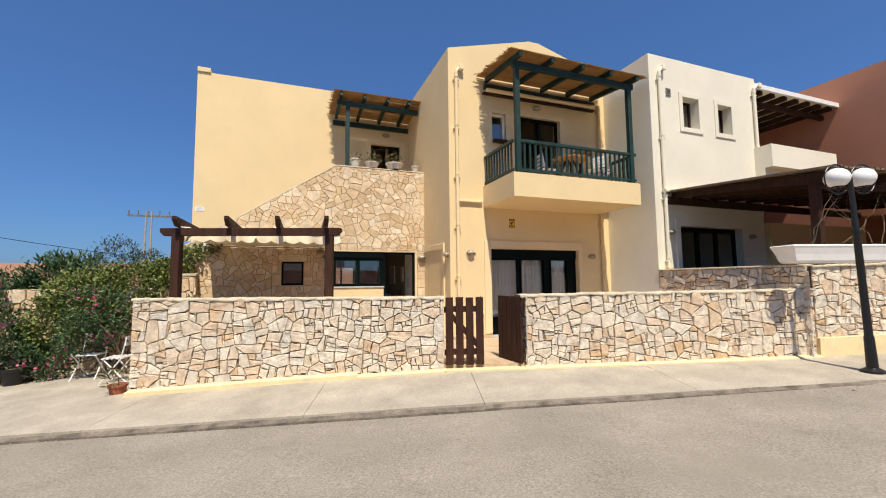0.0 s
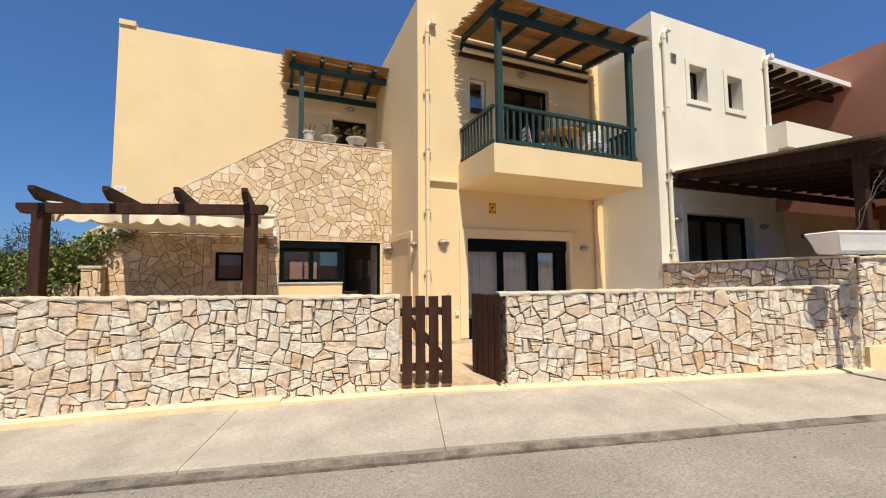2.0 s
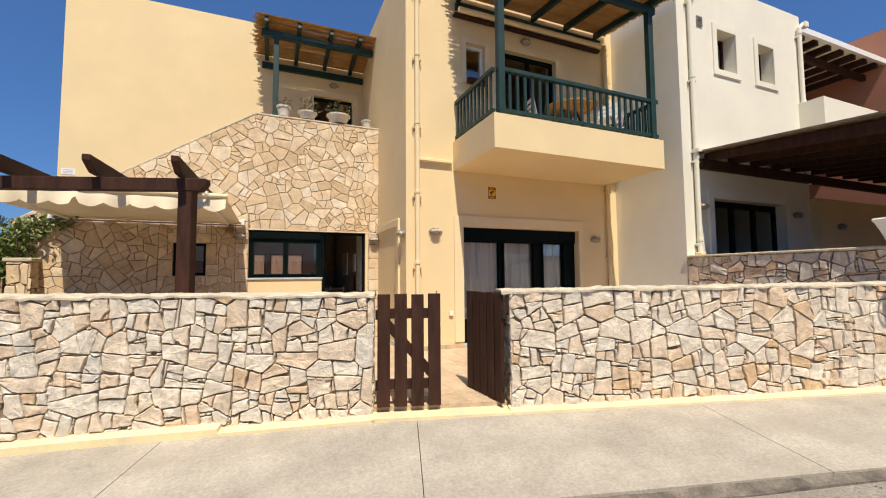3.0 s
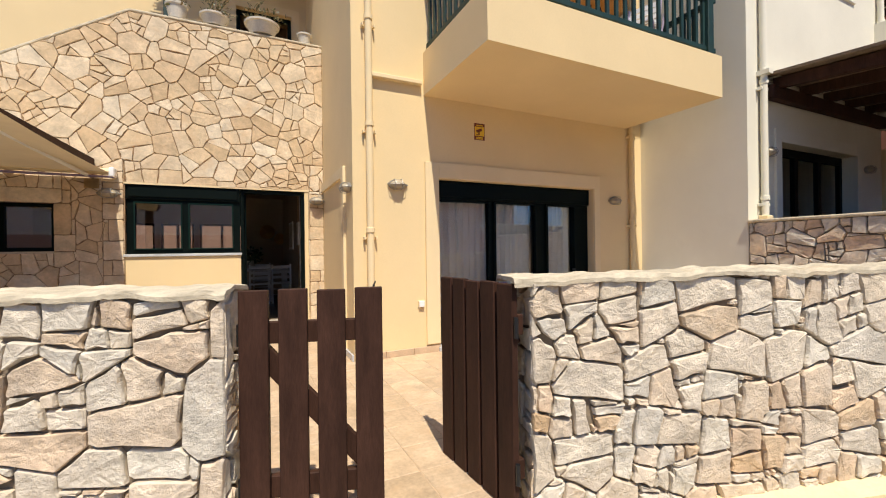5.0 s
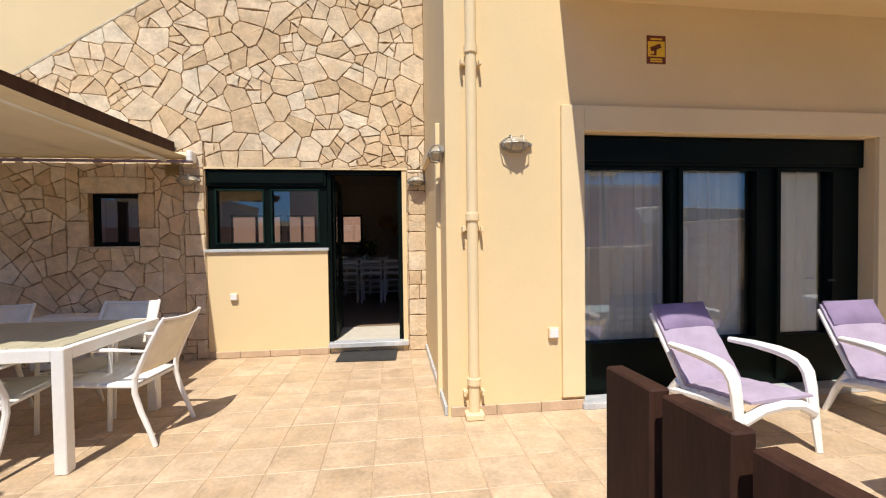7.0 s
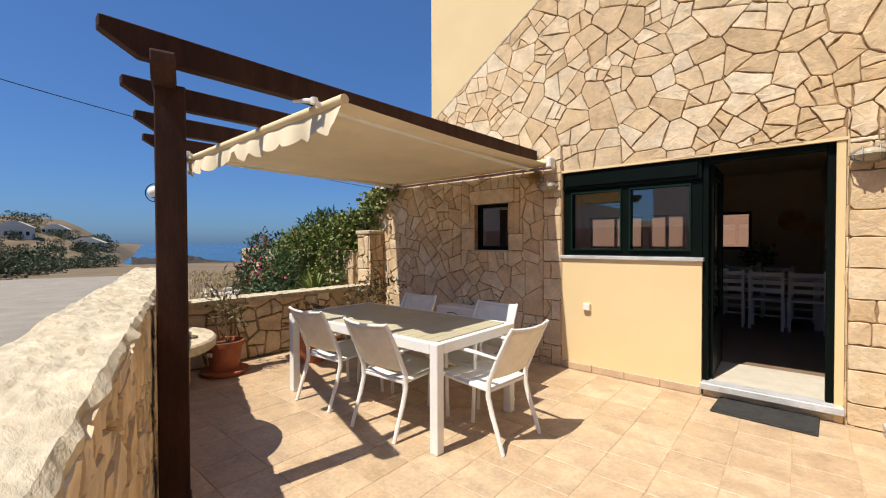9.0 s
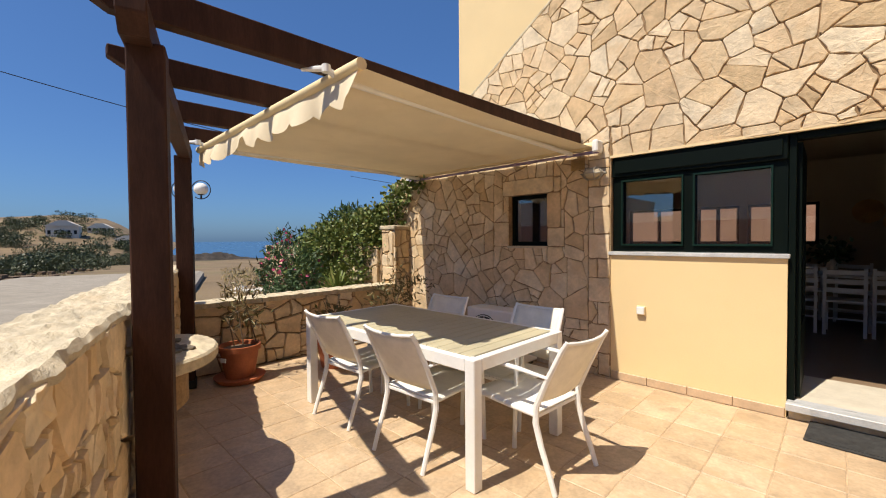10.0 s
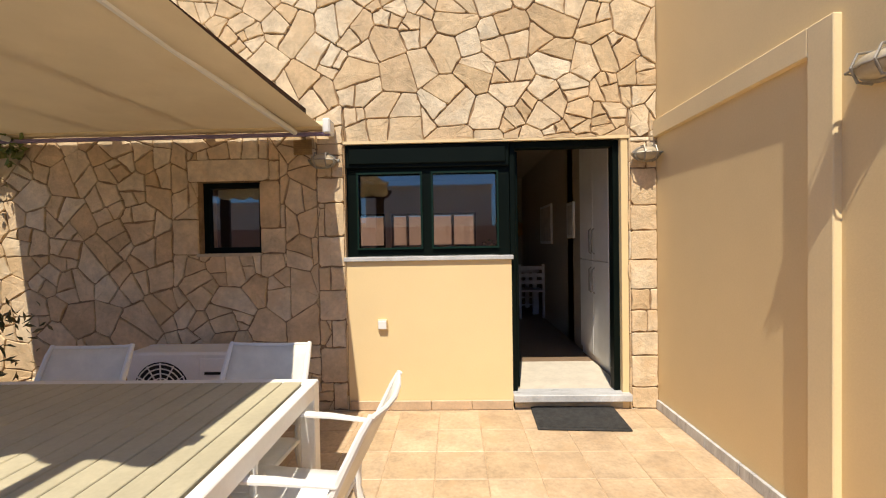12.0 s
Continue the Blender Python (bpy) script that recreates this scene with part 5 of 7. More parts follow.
# ---- balcony of the middle house ----
bal = thing("balcony", Matrix.Translation((6.28, 8.3, 3.2)), "cream plaster balcony slab with a deep front edge", "balcony", kind="structure")
child(B().box(4.50, 8.05, 7.55, 9.05, 3.19, 3.34), "slab", M_cream, bal)
child(B().box(4.50, 8.05, 7.55, 7.67, 3.34, 3.72).box(4.50, 4.62, 7.67, 9.05, 3.34, 3.72).box(7.93, 8.05, 7.67, 9.05, 3.34, 3.72), "upstand", M_cream, bal)
child(B().box(4.62, 7.93, 7.67, 9.05, 3.34, 3.66), "deck", M_tile_i, bal)


def railing(p0, p1, z0, z1, label, n):
    p0, p1 = Vector((*p0, 0)), Vector((*p1, 0))
    d = p1 - p0
    t = thing("railing", face((p0.x, p0.y, z0), d, Vector((d.y, -d.x, 0))), label, "railing", "balcony railings")
    l, h = d.length, z1 - z0
    B().box(0, l, h - 0.07, h, -0.035, 0.035).obj("handrail", M_teal, t, bevel=0.008)
    B().box(0, l, 0.05, 0.11, -0.025, 0.025).obj("bottom_rail", M_teal, t, bevel=0.005)
    for i in range(n):
        x = (i + 0.6) * l / (n + 0.2)
        B().box(x - 0.022, x + 0.022, 0.11, h - 0.07, -0.014, 0.014).obj("baluster", M_teal, t)
    return t


railing((4.60, 7.62), (8.0, 7.62), 3.72, 4.48, "dark green wooden balcony railing along the front", 24)
railing((4.56, 9.03), (4.56, 7.66), 3.72, 4.48, "dark green wooden balcony railing at the side", 10)
railing((7.99, 7.66), (7.99, 9.03), 3.72, 4.48, "dark green wooden balcony railing at the far side", 10)


def reed_roof(name, x0, x1, y0, y1, z0, z1, posts, rafters, label, beam, seed, teal=True, over=0.12):
    """Reed mat on rafters from the wall (y1, z1) to the front beam (y0, z0)."""
    wood = M_teal if teal else M_brown
    t = thing(name, Matrix.Translation(((x0 + x1) / 2, y1, z1)), label, "pergola")
    rg_ = random.Random(seed)
    dz = (z1 - z0) / (y1 - y0)
    for px, pb in posts:
        child(B().box(px - 0.055, px + 0.055, y0 - 0.055, y0 + 0.055, pb, z0 - 0.14), "post", wood, t, bevel=0.006)
    child(B().box(beam[0], beam[1], y0 - 0.05, y0 + 0.05, z0 - 0.15, z0 - 0.01), "front_beam", wood, t, bevel=0.006)
    child(B().box(beam[0], beam[1], y1 - 0.10, y1 - 0.02, z1 - 0.20, z1 - 0.06), "wall_beam", M_teal if teal else M_brown, t, bevel=0.006)
    sl = math.atan2(z1 - z0, y1 - y0)
    L_ = math.hypot(y1 - y0 + 0.25, (y1 - y0 + 0.25) * dz)
    for rx in rafters:
        child(B().box(rx - 0.04, rx + 0.04, -0.28, L_ - 0.28, 0.0, 0.12, Matrix.Translation((0, y0, z0 - 0.01)) @ Matrix.Rotation(sl, 4, "X")), "rafter", wood, t, bevel=0.005)
    rb, y = B(), y0 - 0.3
    while y < y1 - 0.01:
        z = z0 + (y - y0) * dz + 0.125
        a, b_ = x0 - over + rg_.uniform(-0.05, 0.06), x1 + over + rg_.uniform(-0.05, 0.05)
        r = rg_.uniform(0.0085, 0.0105)
        pts = [(a, y, z + rg_.uniform(-0.006, 0.006)), ((a + b_) / 2, y + rg_.uniform(-0.004, 0.004), z + rg_.uniform(-0.006, 0.006)), (b_, y, z + rg_.uniform(-0.006, 0.006))]
        rb.tube(pts, r, 4)
        if rg_.random() < 0.5:
            rb.tube([(p[0] + rg_.uniform(-0.1, 0.1), p[1] + 0.006, p[2] + 0.012) for p in pts], r, 4)
        y += 0.0155
    me = bpy.data.meshes.new("reed_mat")
    me.from_pydata(rb.v, [], rb.f)
    me.materials.append(M_reed)
    o = new("reed_mat", me)
    o.parent, o.matrix_parent_inverse = t, t.matrix_world.inverted()
    tagged(o, "golden reed matting with ragged ends")
    return t


reed_roof("balcony_pergola", 4.50, 8.05, 7.62, 9.05, 6.26, 6.42, [(4.66, 3.72), (7.86, 3.72)], [4.62, 5.45, 6.28, 7.10, 7.90], "green wooden balcony pergola covered with reed matting", (4.55, 8.0), 3)
rl = thing("rolled_blind", Matrix.Translation((4.55, 8.85, 6.14)), "rolled cream sun blind under the pergola", "blind")
B().tube([(0, 0, 0), (3.35, 0, 0.02)], 0.05, 10).obj("roll", M_trim, rl, smooth=True)
B().box(-0.05, 3.4, 0.06, 0.16, -0.07, -0.02).obj("rail", M_brown, rl, bevel=0.005)
reed_roof("terrace_pergola", 1.20, 3.55, 11.55, 12.7, 6.55, 6.42, [(1.50, 4.5)], [1.30, 1.95, 2.62, 3.25], "green wooden pergola with reed matting over the upper terrace", (1.2, 3.58), 4)

# openings of the upper floors
w4 = framed("window_3", BW, [(BW[0] + 0.05, BW[1] - 0.05, BW[2] + 0.05, BW[3] - 0.05)], 9.13, 0.06, M_whitep, "small white framed window over the balcony")
child(B().box(BW[0] - 0.1, BW[0], 9.025, 9.06, BW[2] - 0.05, BW[3] + 0.1).box(BW[1], BW[1] + 0.1, 9.025, 9.06, BW[2] - 0.05, BW[3] + 0.1).box(BW[0], BW[1], 9.025, 9.06, BW[3], BW[3] + 0.1), "surround", M_trim, w4)
wb = thing("window_box", Matrix.Translation((4.98, 8.98, 4.86)), "small dark trough on the balcony window sill", "planter")
B().box(-0.2, 0.2, -0.06, 0.05, 0, 0.09).obj("trough", M_brown, wb, bevel=0.01)
w5 = framed("door_3", BD, [(BD[0] + 0.06, 6.22, BD[2] + 0.1, BD[3] - 0.07), (6.28, BD[1] - 0.06, BD[2] + 0.1, BD[3] - 0.07)], 9.15, 0.06, M_green, "dark balcony door standing open", "door", False)
child(B().box(BD[0] - 0.12, BD[0], 9.025, 9.06, BD[2], BD[3] + 0.12).box(BD[1], BD[1] + 0.12, 9.025, 9.06, BD[2], BD[3] + 0.12).box(BD[0], BD[1], 9.025, 9.06, BD[3], BD[3] + 0.12), "surround", M_trim, w5)
w6 = framed("door_4", (2.38, 3.33, 3.72, 5.76), [(2.44, 2.83, 3.8, 5.7), (2.88, 3.27, 3.8, 5.7)], 12.80, 0.06, M_green, "dark door to the upper terrace standing open", "door", False)
child(B().box(2.24, 2.38, 12.675, 12.71, 3.72, 5.90).box(3.33, 3.47, 12.675, 12.71, 3.72, 5.90).box(2.38, 3.33, 12.675, 12.71, 5.76, 5.90), "surround", M_trim, w6)
tagged(box("floor_upper_terrace", 1.1, 3.6, 11.26, 12.7, 3.45, 3.72, M_tile_i), "tiled upper terrace floor", "floor", kind="structure")
stairs = thing("stairs", Matrix.Translation((-2.3, 12, -0.3)), "plain concrete outside stairs behind the stone parapet", "stairs", kind="structure")
for i in range(20):
    child(B().box(-2.35 + i * 0.172, -2.35 + (i + 1) * 0.172, 11.27, 12.69, -0.4 + i * 0.19 - 0.3, -0.4 + (i + 1) * 0.19), "step", M_pave, stairs)
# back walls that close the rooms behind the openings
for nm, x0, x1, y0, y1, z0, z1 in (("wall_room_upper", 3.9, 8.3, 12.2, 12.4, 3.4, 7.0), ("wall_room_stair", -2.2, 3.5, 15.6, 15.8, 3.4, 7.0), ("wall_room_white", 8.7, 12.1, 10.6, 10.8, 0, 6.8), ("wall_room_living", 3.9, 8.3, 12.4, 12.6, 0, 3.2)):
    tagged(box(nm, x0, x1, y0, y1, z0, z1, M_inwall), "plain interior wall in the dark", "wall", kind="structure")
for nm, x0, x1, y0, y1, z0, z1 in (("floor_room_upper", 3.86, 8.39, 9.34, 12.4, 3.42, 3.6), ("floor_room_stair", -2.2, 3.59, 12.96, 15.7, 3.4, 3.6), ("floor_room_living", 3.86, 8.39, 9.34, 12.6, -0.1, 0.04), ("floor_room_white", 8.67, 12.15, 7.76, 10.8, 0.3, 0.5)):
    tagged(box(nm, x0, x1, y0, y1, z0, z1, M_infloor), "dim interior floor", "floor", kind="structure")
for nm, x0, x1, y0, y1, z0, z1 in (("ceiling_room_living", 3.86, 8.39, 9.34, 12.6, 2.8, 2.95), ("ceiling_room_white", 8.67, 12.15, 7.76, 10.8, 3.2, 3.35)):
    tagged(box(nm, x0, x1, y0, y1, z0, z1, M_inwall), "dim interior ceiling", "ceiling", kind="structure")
bk = thing("balcony_table", Matrix.Translation((6.55, 8.3, 3.66)), "round dark wooden table on the balcony", "table")
B().lathe([(0.001, 0.70), (0.45, 0.70), (0.45, 0.73), (0.001, 0.735)], 24).obj("tabletop", M_reed, bk)
for a in range(4):
    B().tube([(0.34 * math.cos(a * 1.57 + 0.7), 0.34 * math.sin(a * 1.57 + 0.7), 0), (0.1 * math.cos(a * 1.57 + 0.7), 0.1 * math.sin(a * 1.57 + 0.7), 0.7)], 0.02, 6).obj("leg", M_brown, bk)
bd_ = thing("bird_table", Matrix.Translation((7.25, 8.75, 4.40)), "small round wooden dish on a stand by the balcony wall", "stand")
B().lathe([(0.001, 0.28), (0.30, 0.30), (0.31, 0.33), (0.001, 0.31)], 18).obj("dish", M_reed, bd_)
B().tube([(0, 0, -0.74), (0, 0, 0.3)], 0.03, 8).obj("stand", M_brown, bd_)
B().lathe([(0.001, 0.31), (0.09, 0.33), (0.05, 0.42), (0.001, 0.46)], 10).obj("ornament", M_bark, bd_)


def balcony_chair(m):
    t = thing("balcony_chair", m, "grey-white slatted folding chair on the balcony", "chair", "balcony chairs")
    for s in (-1, 1):
        B().tube([(s * 0.2, -0.2, 0), (s * 0.2, 0.12, 0.45), (s * 0.2, 0.2, 0.85)], 0.014, 6).obj("back_leg", M_lilac, t)
        B().tube([(s * 0.2, 0.2, 0), (s * 0.2, -0.18, 0.45)], 0.014, 6).obj("front_leg", M_lilac, t)
    for i in range(5):
        B().box(-0.2, 0.2, -0.18 + i * 0.075, -0.13 + i * 0.075, 0.44, 0.455).obj("seat_slat", M_slingw, t)
    for i in range(4):
        B().box(-0.2, 0.2, 0.13 + i * 0.02, 0.145 + i * 0.02, 0.52 + i * 0.085, 0.58 + i * 0.085).obj("back_slat", M_slingw, t)
    return t


bc = balcony_chair(Matrix.Translation((7.15, 8.05, 3.66)) @ Matrix.Rotation(radians(-70), 4, "Z"))
copy_thing(bc, Matrix.Translation((7.6, 8.35, 3.66)) @ Matrix.Rotation(radians(-110), 4, "Z"))
copy_thing(bc, Matrix.Translation((6.0, 8.5, 3.66)) @ Matrix.Rotation(radians(80), 4, "Z"))

# antenna on the roof
an = thing("antenna", Matrix.Translation((7.3, 10.6, 7.5)), "grey roof television antenna", "antenna")
B().tube([(0, 0, -0.2), (0, 0, 0.7)], 0.015, 6).obj("mast", M_chrome, an)
B().tube([(-0.35, 0, 0.6), (0.35, 0, 0.66)], 0.01, 6).obj("boom", M_chrome, an)
for i in range(6):
    B().tube([(-0.3 + i * 0.11, -0.2, 0.61 + i * 0.01), (-0.3 + i * 0.11, 0.2, 0.61 + i * 0.01)], 0.006, 5).obj("element", M_chrome, an)

# ---- white house ----
for i, (q, nm) in enumerate(((WW1, "window_4"), (WW2, "window_5"))):
    w = framed(nm, (q[0] + 0.02, q[1], q[2], q[3]), [(q[0] + 0.07, q[0] + 0.31, q[2] + 0.05, q[3] - 0.05), (q[0] + 0.36, q[1] - 0.05, q[2] + 0.05, q[3] - 0.05)], 7.68, 0.05, M_brown, "small deep-set dark window with a plaster surround")
    a = 0.12
    child(B().box(q[0] - a, q[0], 7.42, 7.46, q[2] - a, q[3] + a).box(q[1], q[1] + a, 7.42, 7.46, q[2] - a, q[3] + a).box(q[0], q[1], 7.42, 7.46, q[3], q[3] + a).box(q[0], q[1], 7.42, 7.46, q[2] - a, q[2]), "surround", M_white, w, bevel=0.004)
    child(B().box(q[0] + 0.1, q[0] + 0.34, 7.80, 7.81, q[2], q[3]), "curtain", M_curtain, w, "white curtain")
w = framed("door_5", WG, [(WG[0] + 0.08, 9.95, 0.7, 2.58), (10.05, 10.65, 0.7, 2.58), (10.75, WG[1] - 0.08, 0.7, 2.58)], 7.62, 0.06, M_green, "dark sliding door of the white house, drawn open", "sliding door", False)
child(B().box(WG[0] - 0.15, WG[0], 7.42, 7.46, 0.5, WG[3] + 0.18).box(WG[1], WG[1] + 0.15, 7.42, 7.46, 0.5, WG[3] + 0.18).box(WG[0], WG[1], 7.42, 7.46, WG[3], WG[3] + 0.18), "surround", M_white, w, bevel=0.004)
vb = thing("wall_vent", face((9.02, 7.45, 6.15), (1, 0, 0), (0, -1, 0)), "small grey vent on the white house", "vent")
B().box(-0.08, 0.08, -0.1, 0.1, 0, 0.02).obj("frame", M_chrome, vb)
for i in range(4):
    B().box(-0.06, 0.06, -0.08 + i * 0.045, -0.06 + i * 0.045, 0.02, 0.028).obj("slat", M_kerb, vb)

# dark pergola before the white house
wp = thing("tiled_pergola", Matrix.Translation((11, 6, 1.6)), "dark brown pergola with a sloping reed and felt roof", "pergola")
PX0, PX1, PYF, PYB = 8.85, 17.0, 4.45, 7.43
for x, y, zb in ((8.98, 4.5, 1.6), (12.4, 3.6, 0.6), (15.5, 3.4, 0.6)):
    child(B().box(x - 0.07, x + 0.07, y - 0.07, y + 0.07, zb, 3.05), "post", M_brown, wp, bevel=0.006)
child(B().box(0, 7.5, -0.07, 0.07, 3.0, 3.2, Matrix.Translation((8.9, 4.5, 0)) @ Matrix.Rotation(radians(-9), 4, "Z")), "front_beam", M_brown, wp, bevel=0.006)
child(B().box(8.75, 16.9, 7.32, 7.42, 3.22, 3.40), "wall_beam", M_brown, wp, bevel=0.006)
for i in range(12):
    x = 8.9 + i * 0.68
    yf = 4.2 - (x - 8.9) * 0.158
    l = 7.4 - yf
    child(B().prism([(0, 0.02), (0.14, -0.06), (l, 0.02), (l, 0.16), (0, 0.13)], 0.09, face((x, yf, 3.12), (0, 1, 0.075), (1, 0, 0))), "rafter", M_brown, wp, bevel=0.004)
for i in range(70):
    fb = B()
    x = 8.72 + i * 0.118
    yf = 4.05 - (x - 8.9) * 0.158
    z = 3.30 + 0.012 * math.sin(i * 1.7)
    fb.box(x, x + 0.115, yf, 7.40, z, z + 0.035, Matrix.Translation((0, 0, 0)) @ Matrix(((1, 0, 0, 0), (0, 1, 0, 0), (0, 0.075, 1, -0.335), (0, 0, 0, 1))))
    child(fb, "roof_board", M_bark, wp)
child(B().box(8.62, 12.3, 7.30, 7.45, 3.52, 3.58), "flashing", M_white, wp, "white flashing strip")

# pergola between white and salmon house
sp = thing("upper_pergola", Matrix.Translation((14, 9, 6.6)), "dark wooden pergola with a white roof edge", "pergola")
child(B().box(12.42, 17.0, 7.75, 10.4, 7.04, 7.10), "roof", M_white, sp)
child(B().box(12.42, 17.0, 7.67, 7.75, 7.0, 7.14), "roof_edge", M_whitep, sp)
for i in range(8):
    child(B().box(12.6 + i * 0.58, 12.7 + i * 0.58, 7.75, 10.4, 6.88, 7.04), "rafter", M_brown, sp)
child(B().box(12.42, 17.0, 8.1, 8.2, 6.72, 6.88), "beam", M_brown, sp)
w = framed("window_6", (13.3, 14.3, 5.0, 6.1), [(13.36, 13.77, 5.06, 6.04), (13.83, 14.24, 5.06, 6.04)], 10.36, 0.03, M_brown, "shaded dark window of the salmon house")

# white planter on the neighbour's wall
pt = thing("planter", Matrix.Translation(S(8.3, 6.92, 1.62)) @ SM, "long white fibre planter standing on the stone wall", "planter")
prof = [(0.20, 0.0), (0.24, 0.05), (0.27, 0.16), (0.31, 0.27), (0.33, 0.30), (0.33, 0.33), (0.28, 0.33)]
pb = B()
for r, z in prof:
    for sx, sy in ((-1, -1), (1, -1), (1, 1), (-1, 1)):
        pb.v.append((sx * (1.45 + r), sy * r * 0.75, z))
for i in range(len(prof) - 1):
    for k in range(4):
        j = (k + 1) % 4
        pb.f.append((i * 4 + k, i * 4 + j, i * 4 + 4 + j, i * 4 + 4 + k))
pb.f.append((3, 2, 1, 0))
pb.obj("tub", M_whiteplastic, pt, bevel=0.015)
B().box(-1.65, 1.65, -0.2, 0.2, 0.20, 0.29).obj("soil", M_bark, pt)
tw = B()
rg = random.Random(8)
for i in range(14):
    x = rg.uniform(-1.4, 1.4)
    p = Vector((x, 0, 0.28))
    pts = [tuple(p)]
    dx, dy = rg.uniform(-0.1, 0.1), rg.uniform(-0.05, 0.05)
    for k in range(7):
        p = p + Vector((dx + rg.uniform(-0.09, 0.09), dy + rg.uniform(-0.06, 0.06), rg.uniform(0.08, 0.2)))
        pts.append(tuple(p))
    tw.tube(pts, [0.009 - 0.001 * k for k in range(8)], 5)
tw.obj("dry_twigs", M_bark, pt, "bare climbing twigs")


# ---- street lamps ----
def street_lamp(m, h=3.1):
    t = thing("street_lamp", m, "black metal street lamp with two white globes in curled arms", "street lamp", "street lamps")
    B().lathe([(0.001, 0), (0.14, 0), (0.14, 0.03), (0.07, 0.07), (0.06, 0.5), (0.05, 0.55), (0.045, h * 0.7), (0.055, h * 0.71), (0.04, h * 0.73), (0.035, h - 0.25), (0.03, h), (0.001, h + 0.02)], 14).obj("pole", M_black, t, smooth=True)
    for s in (-1, 1):
        cx, cz, R_ = s * 0.235, h - 0.02, 0.225
        pts = [(s * 0.03, 0, h - 0.4), (s * 0.02, 0, h - 0.1)]
        for a in range(170, -150, -20):
            pts.append((cx + s * R_ * math.cos(radians(a)), 0, cz + R_ * math.sin(radians(a))))
        B().tube(pts, 0.012, 8).obj("arm", M_black, t, smooth=True)
        hold = B().tube([(cx, 0, cz - R_), (cx, 0, cz - 0.12)], 0.02, 8).lathe([(0.001, -0.13), (0.075, -0.125), (0.08, -0.10), (0.001, -0.09)], 12, Matrix.Translation((cx, 0, cz))).obj("holder", M_black, t)
        B().lathe([(0.16 * math.sin(radians(a)), -0.16 * math.cos(radians(a)) * 0.93) for a in range(0, 181, 12)], 24, Matrix.Translation((cx, 0, cz + 0.02))).obj("globe", M_globe, hold, "white opal globe", smooth=True)
    return t


sl0 = street_lamp(Matrix.Translation((8.06, 3.52, -0.02)) @ Matrix.Rotation(radians(-12), 4, "Z") @ Matrix.Rotation(radians(-2), 4, "Y"), 2.90)
street_lamp(Matrix.Translation((-8.7, 9.80, -0.78)) @ Matrix.Rotation(radians(48), 4, "Z"), 3.46)


# ---- plants ----
def leaves(blobs, n, size, seed, slim=0.28, gap=0.35):
    """Many small leaves in a set of blobs (centre, radii), with holes and an uneven edge."""
    r_ = np.random.RandomState(seed)
    v, f = [], []
    vol = np.array([b[1][0] * b[1][1] * b[1][2] for b in blobs]) ** 0.67
    cnt = (n * vol / vol.sum()).astype(int)
    for (c, rad), k in zip(blobs, cnt):
        for _ in range(k):
            d = r_.normal(size=3)
            d /= np.linalg.norm(d)
            rr = r_.uniform(0.35, 1.0) ** 0.5
            p = np.array(c) + d * np.array(rad) * rr
            if noise.noise((p[0] * 2.2, p[1] * 2.2, p[2] * 2.2 + seed)) < -gap + 0.12:
                continue
            p += r_.normal(size=3) * 0.05
            a = d * 0.7 + r_.normal(size=3) * 0.6 + np.array((0, 0, 0.25))
            a /= np.linalg.norm(a)
            b = np.cross(a, r_.normal(size=3))
            b /= max(1e-6, np.linalg.norm(b))
            L2 = size * r_.uniform(0.6, 1.3)
            w_ = L2 * slim
            nn = np.cross(a, b)
            o = len(v)
            v += [tuple(p), tuple(p + a * L2 * 0.5 + b * w_ + nn * L2 * 0.06), tuple(p + a * L2 - nn * L2 * 0.08), tuple(p + a * L2 * 0.5 - b * w_ + nn * L2 * 0.06)]
            f += [(o, o + 1, o + 2), (o, o + 2, o + 3)]
    return v, f


def leafmesh(name, vf, mat, t, label=""):
    me = bpy.data.meshes.new(name)
    me.from_pydata(vf[0], [], vf[1])
    me.materials.append(mat)
    o = new(name, me)
    o.parent, o.matrix_parent_inverse = t, t.matrix_world.inverted()
    return tagged(o, label, kind="stuff")


def stems(base, tops, r, t, mat=M_bark, seed=0):
    r_ = random.Random(seed)
    b = B()
    for tp in tops:
        p0, p1 = Vector(base) + Vector((r_.uniform(-0.15, 0.15), r_.uniform(-0.15, 0.15), 0)), Vector(tp)
        mid = p0.lerp(p1, 0.5) + Vector((r_.uniform(-0.15, 0.15), r_.uniform(-0.15, 0.15), 0.1))
        b.tube([p0, mid, p1], [r, r * 0.7, r * 0.35], 6)
    return tagged(child(b, "stems", mat, t), kind="stuff")


def shrub(name, base, blobs, n, size, seed, mat, label, slim=0.28, flower=0, gap=0.35):
    t = thing(name, Matrix.Translation(base), label, "shrub")
    leafmesh("foliage", leaves(blobs, n, size, seed, slim, gap), mat, t)
    stems(base, [b[0] for b in blobs], 0.025 if n > 1500 else 0.008, t, seed=seed)
    if flower:
        leafmesh("flowers", leaves([(b[0], [x * 1.05 for x in b[1]]) for b in blobs[-3:]], flower, 0.06, seed + 50, 0.5, 0.1), M_pink, t, "deep pink blossom")
    return t


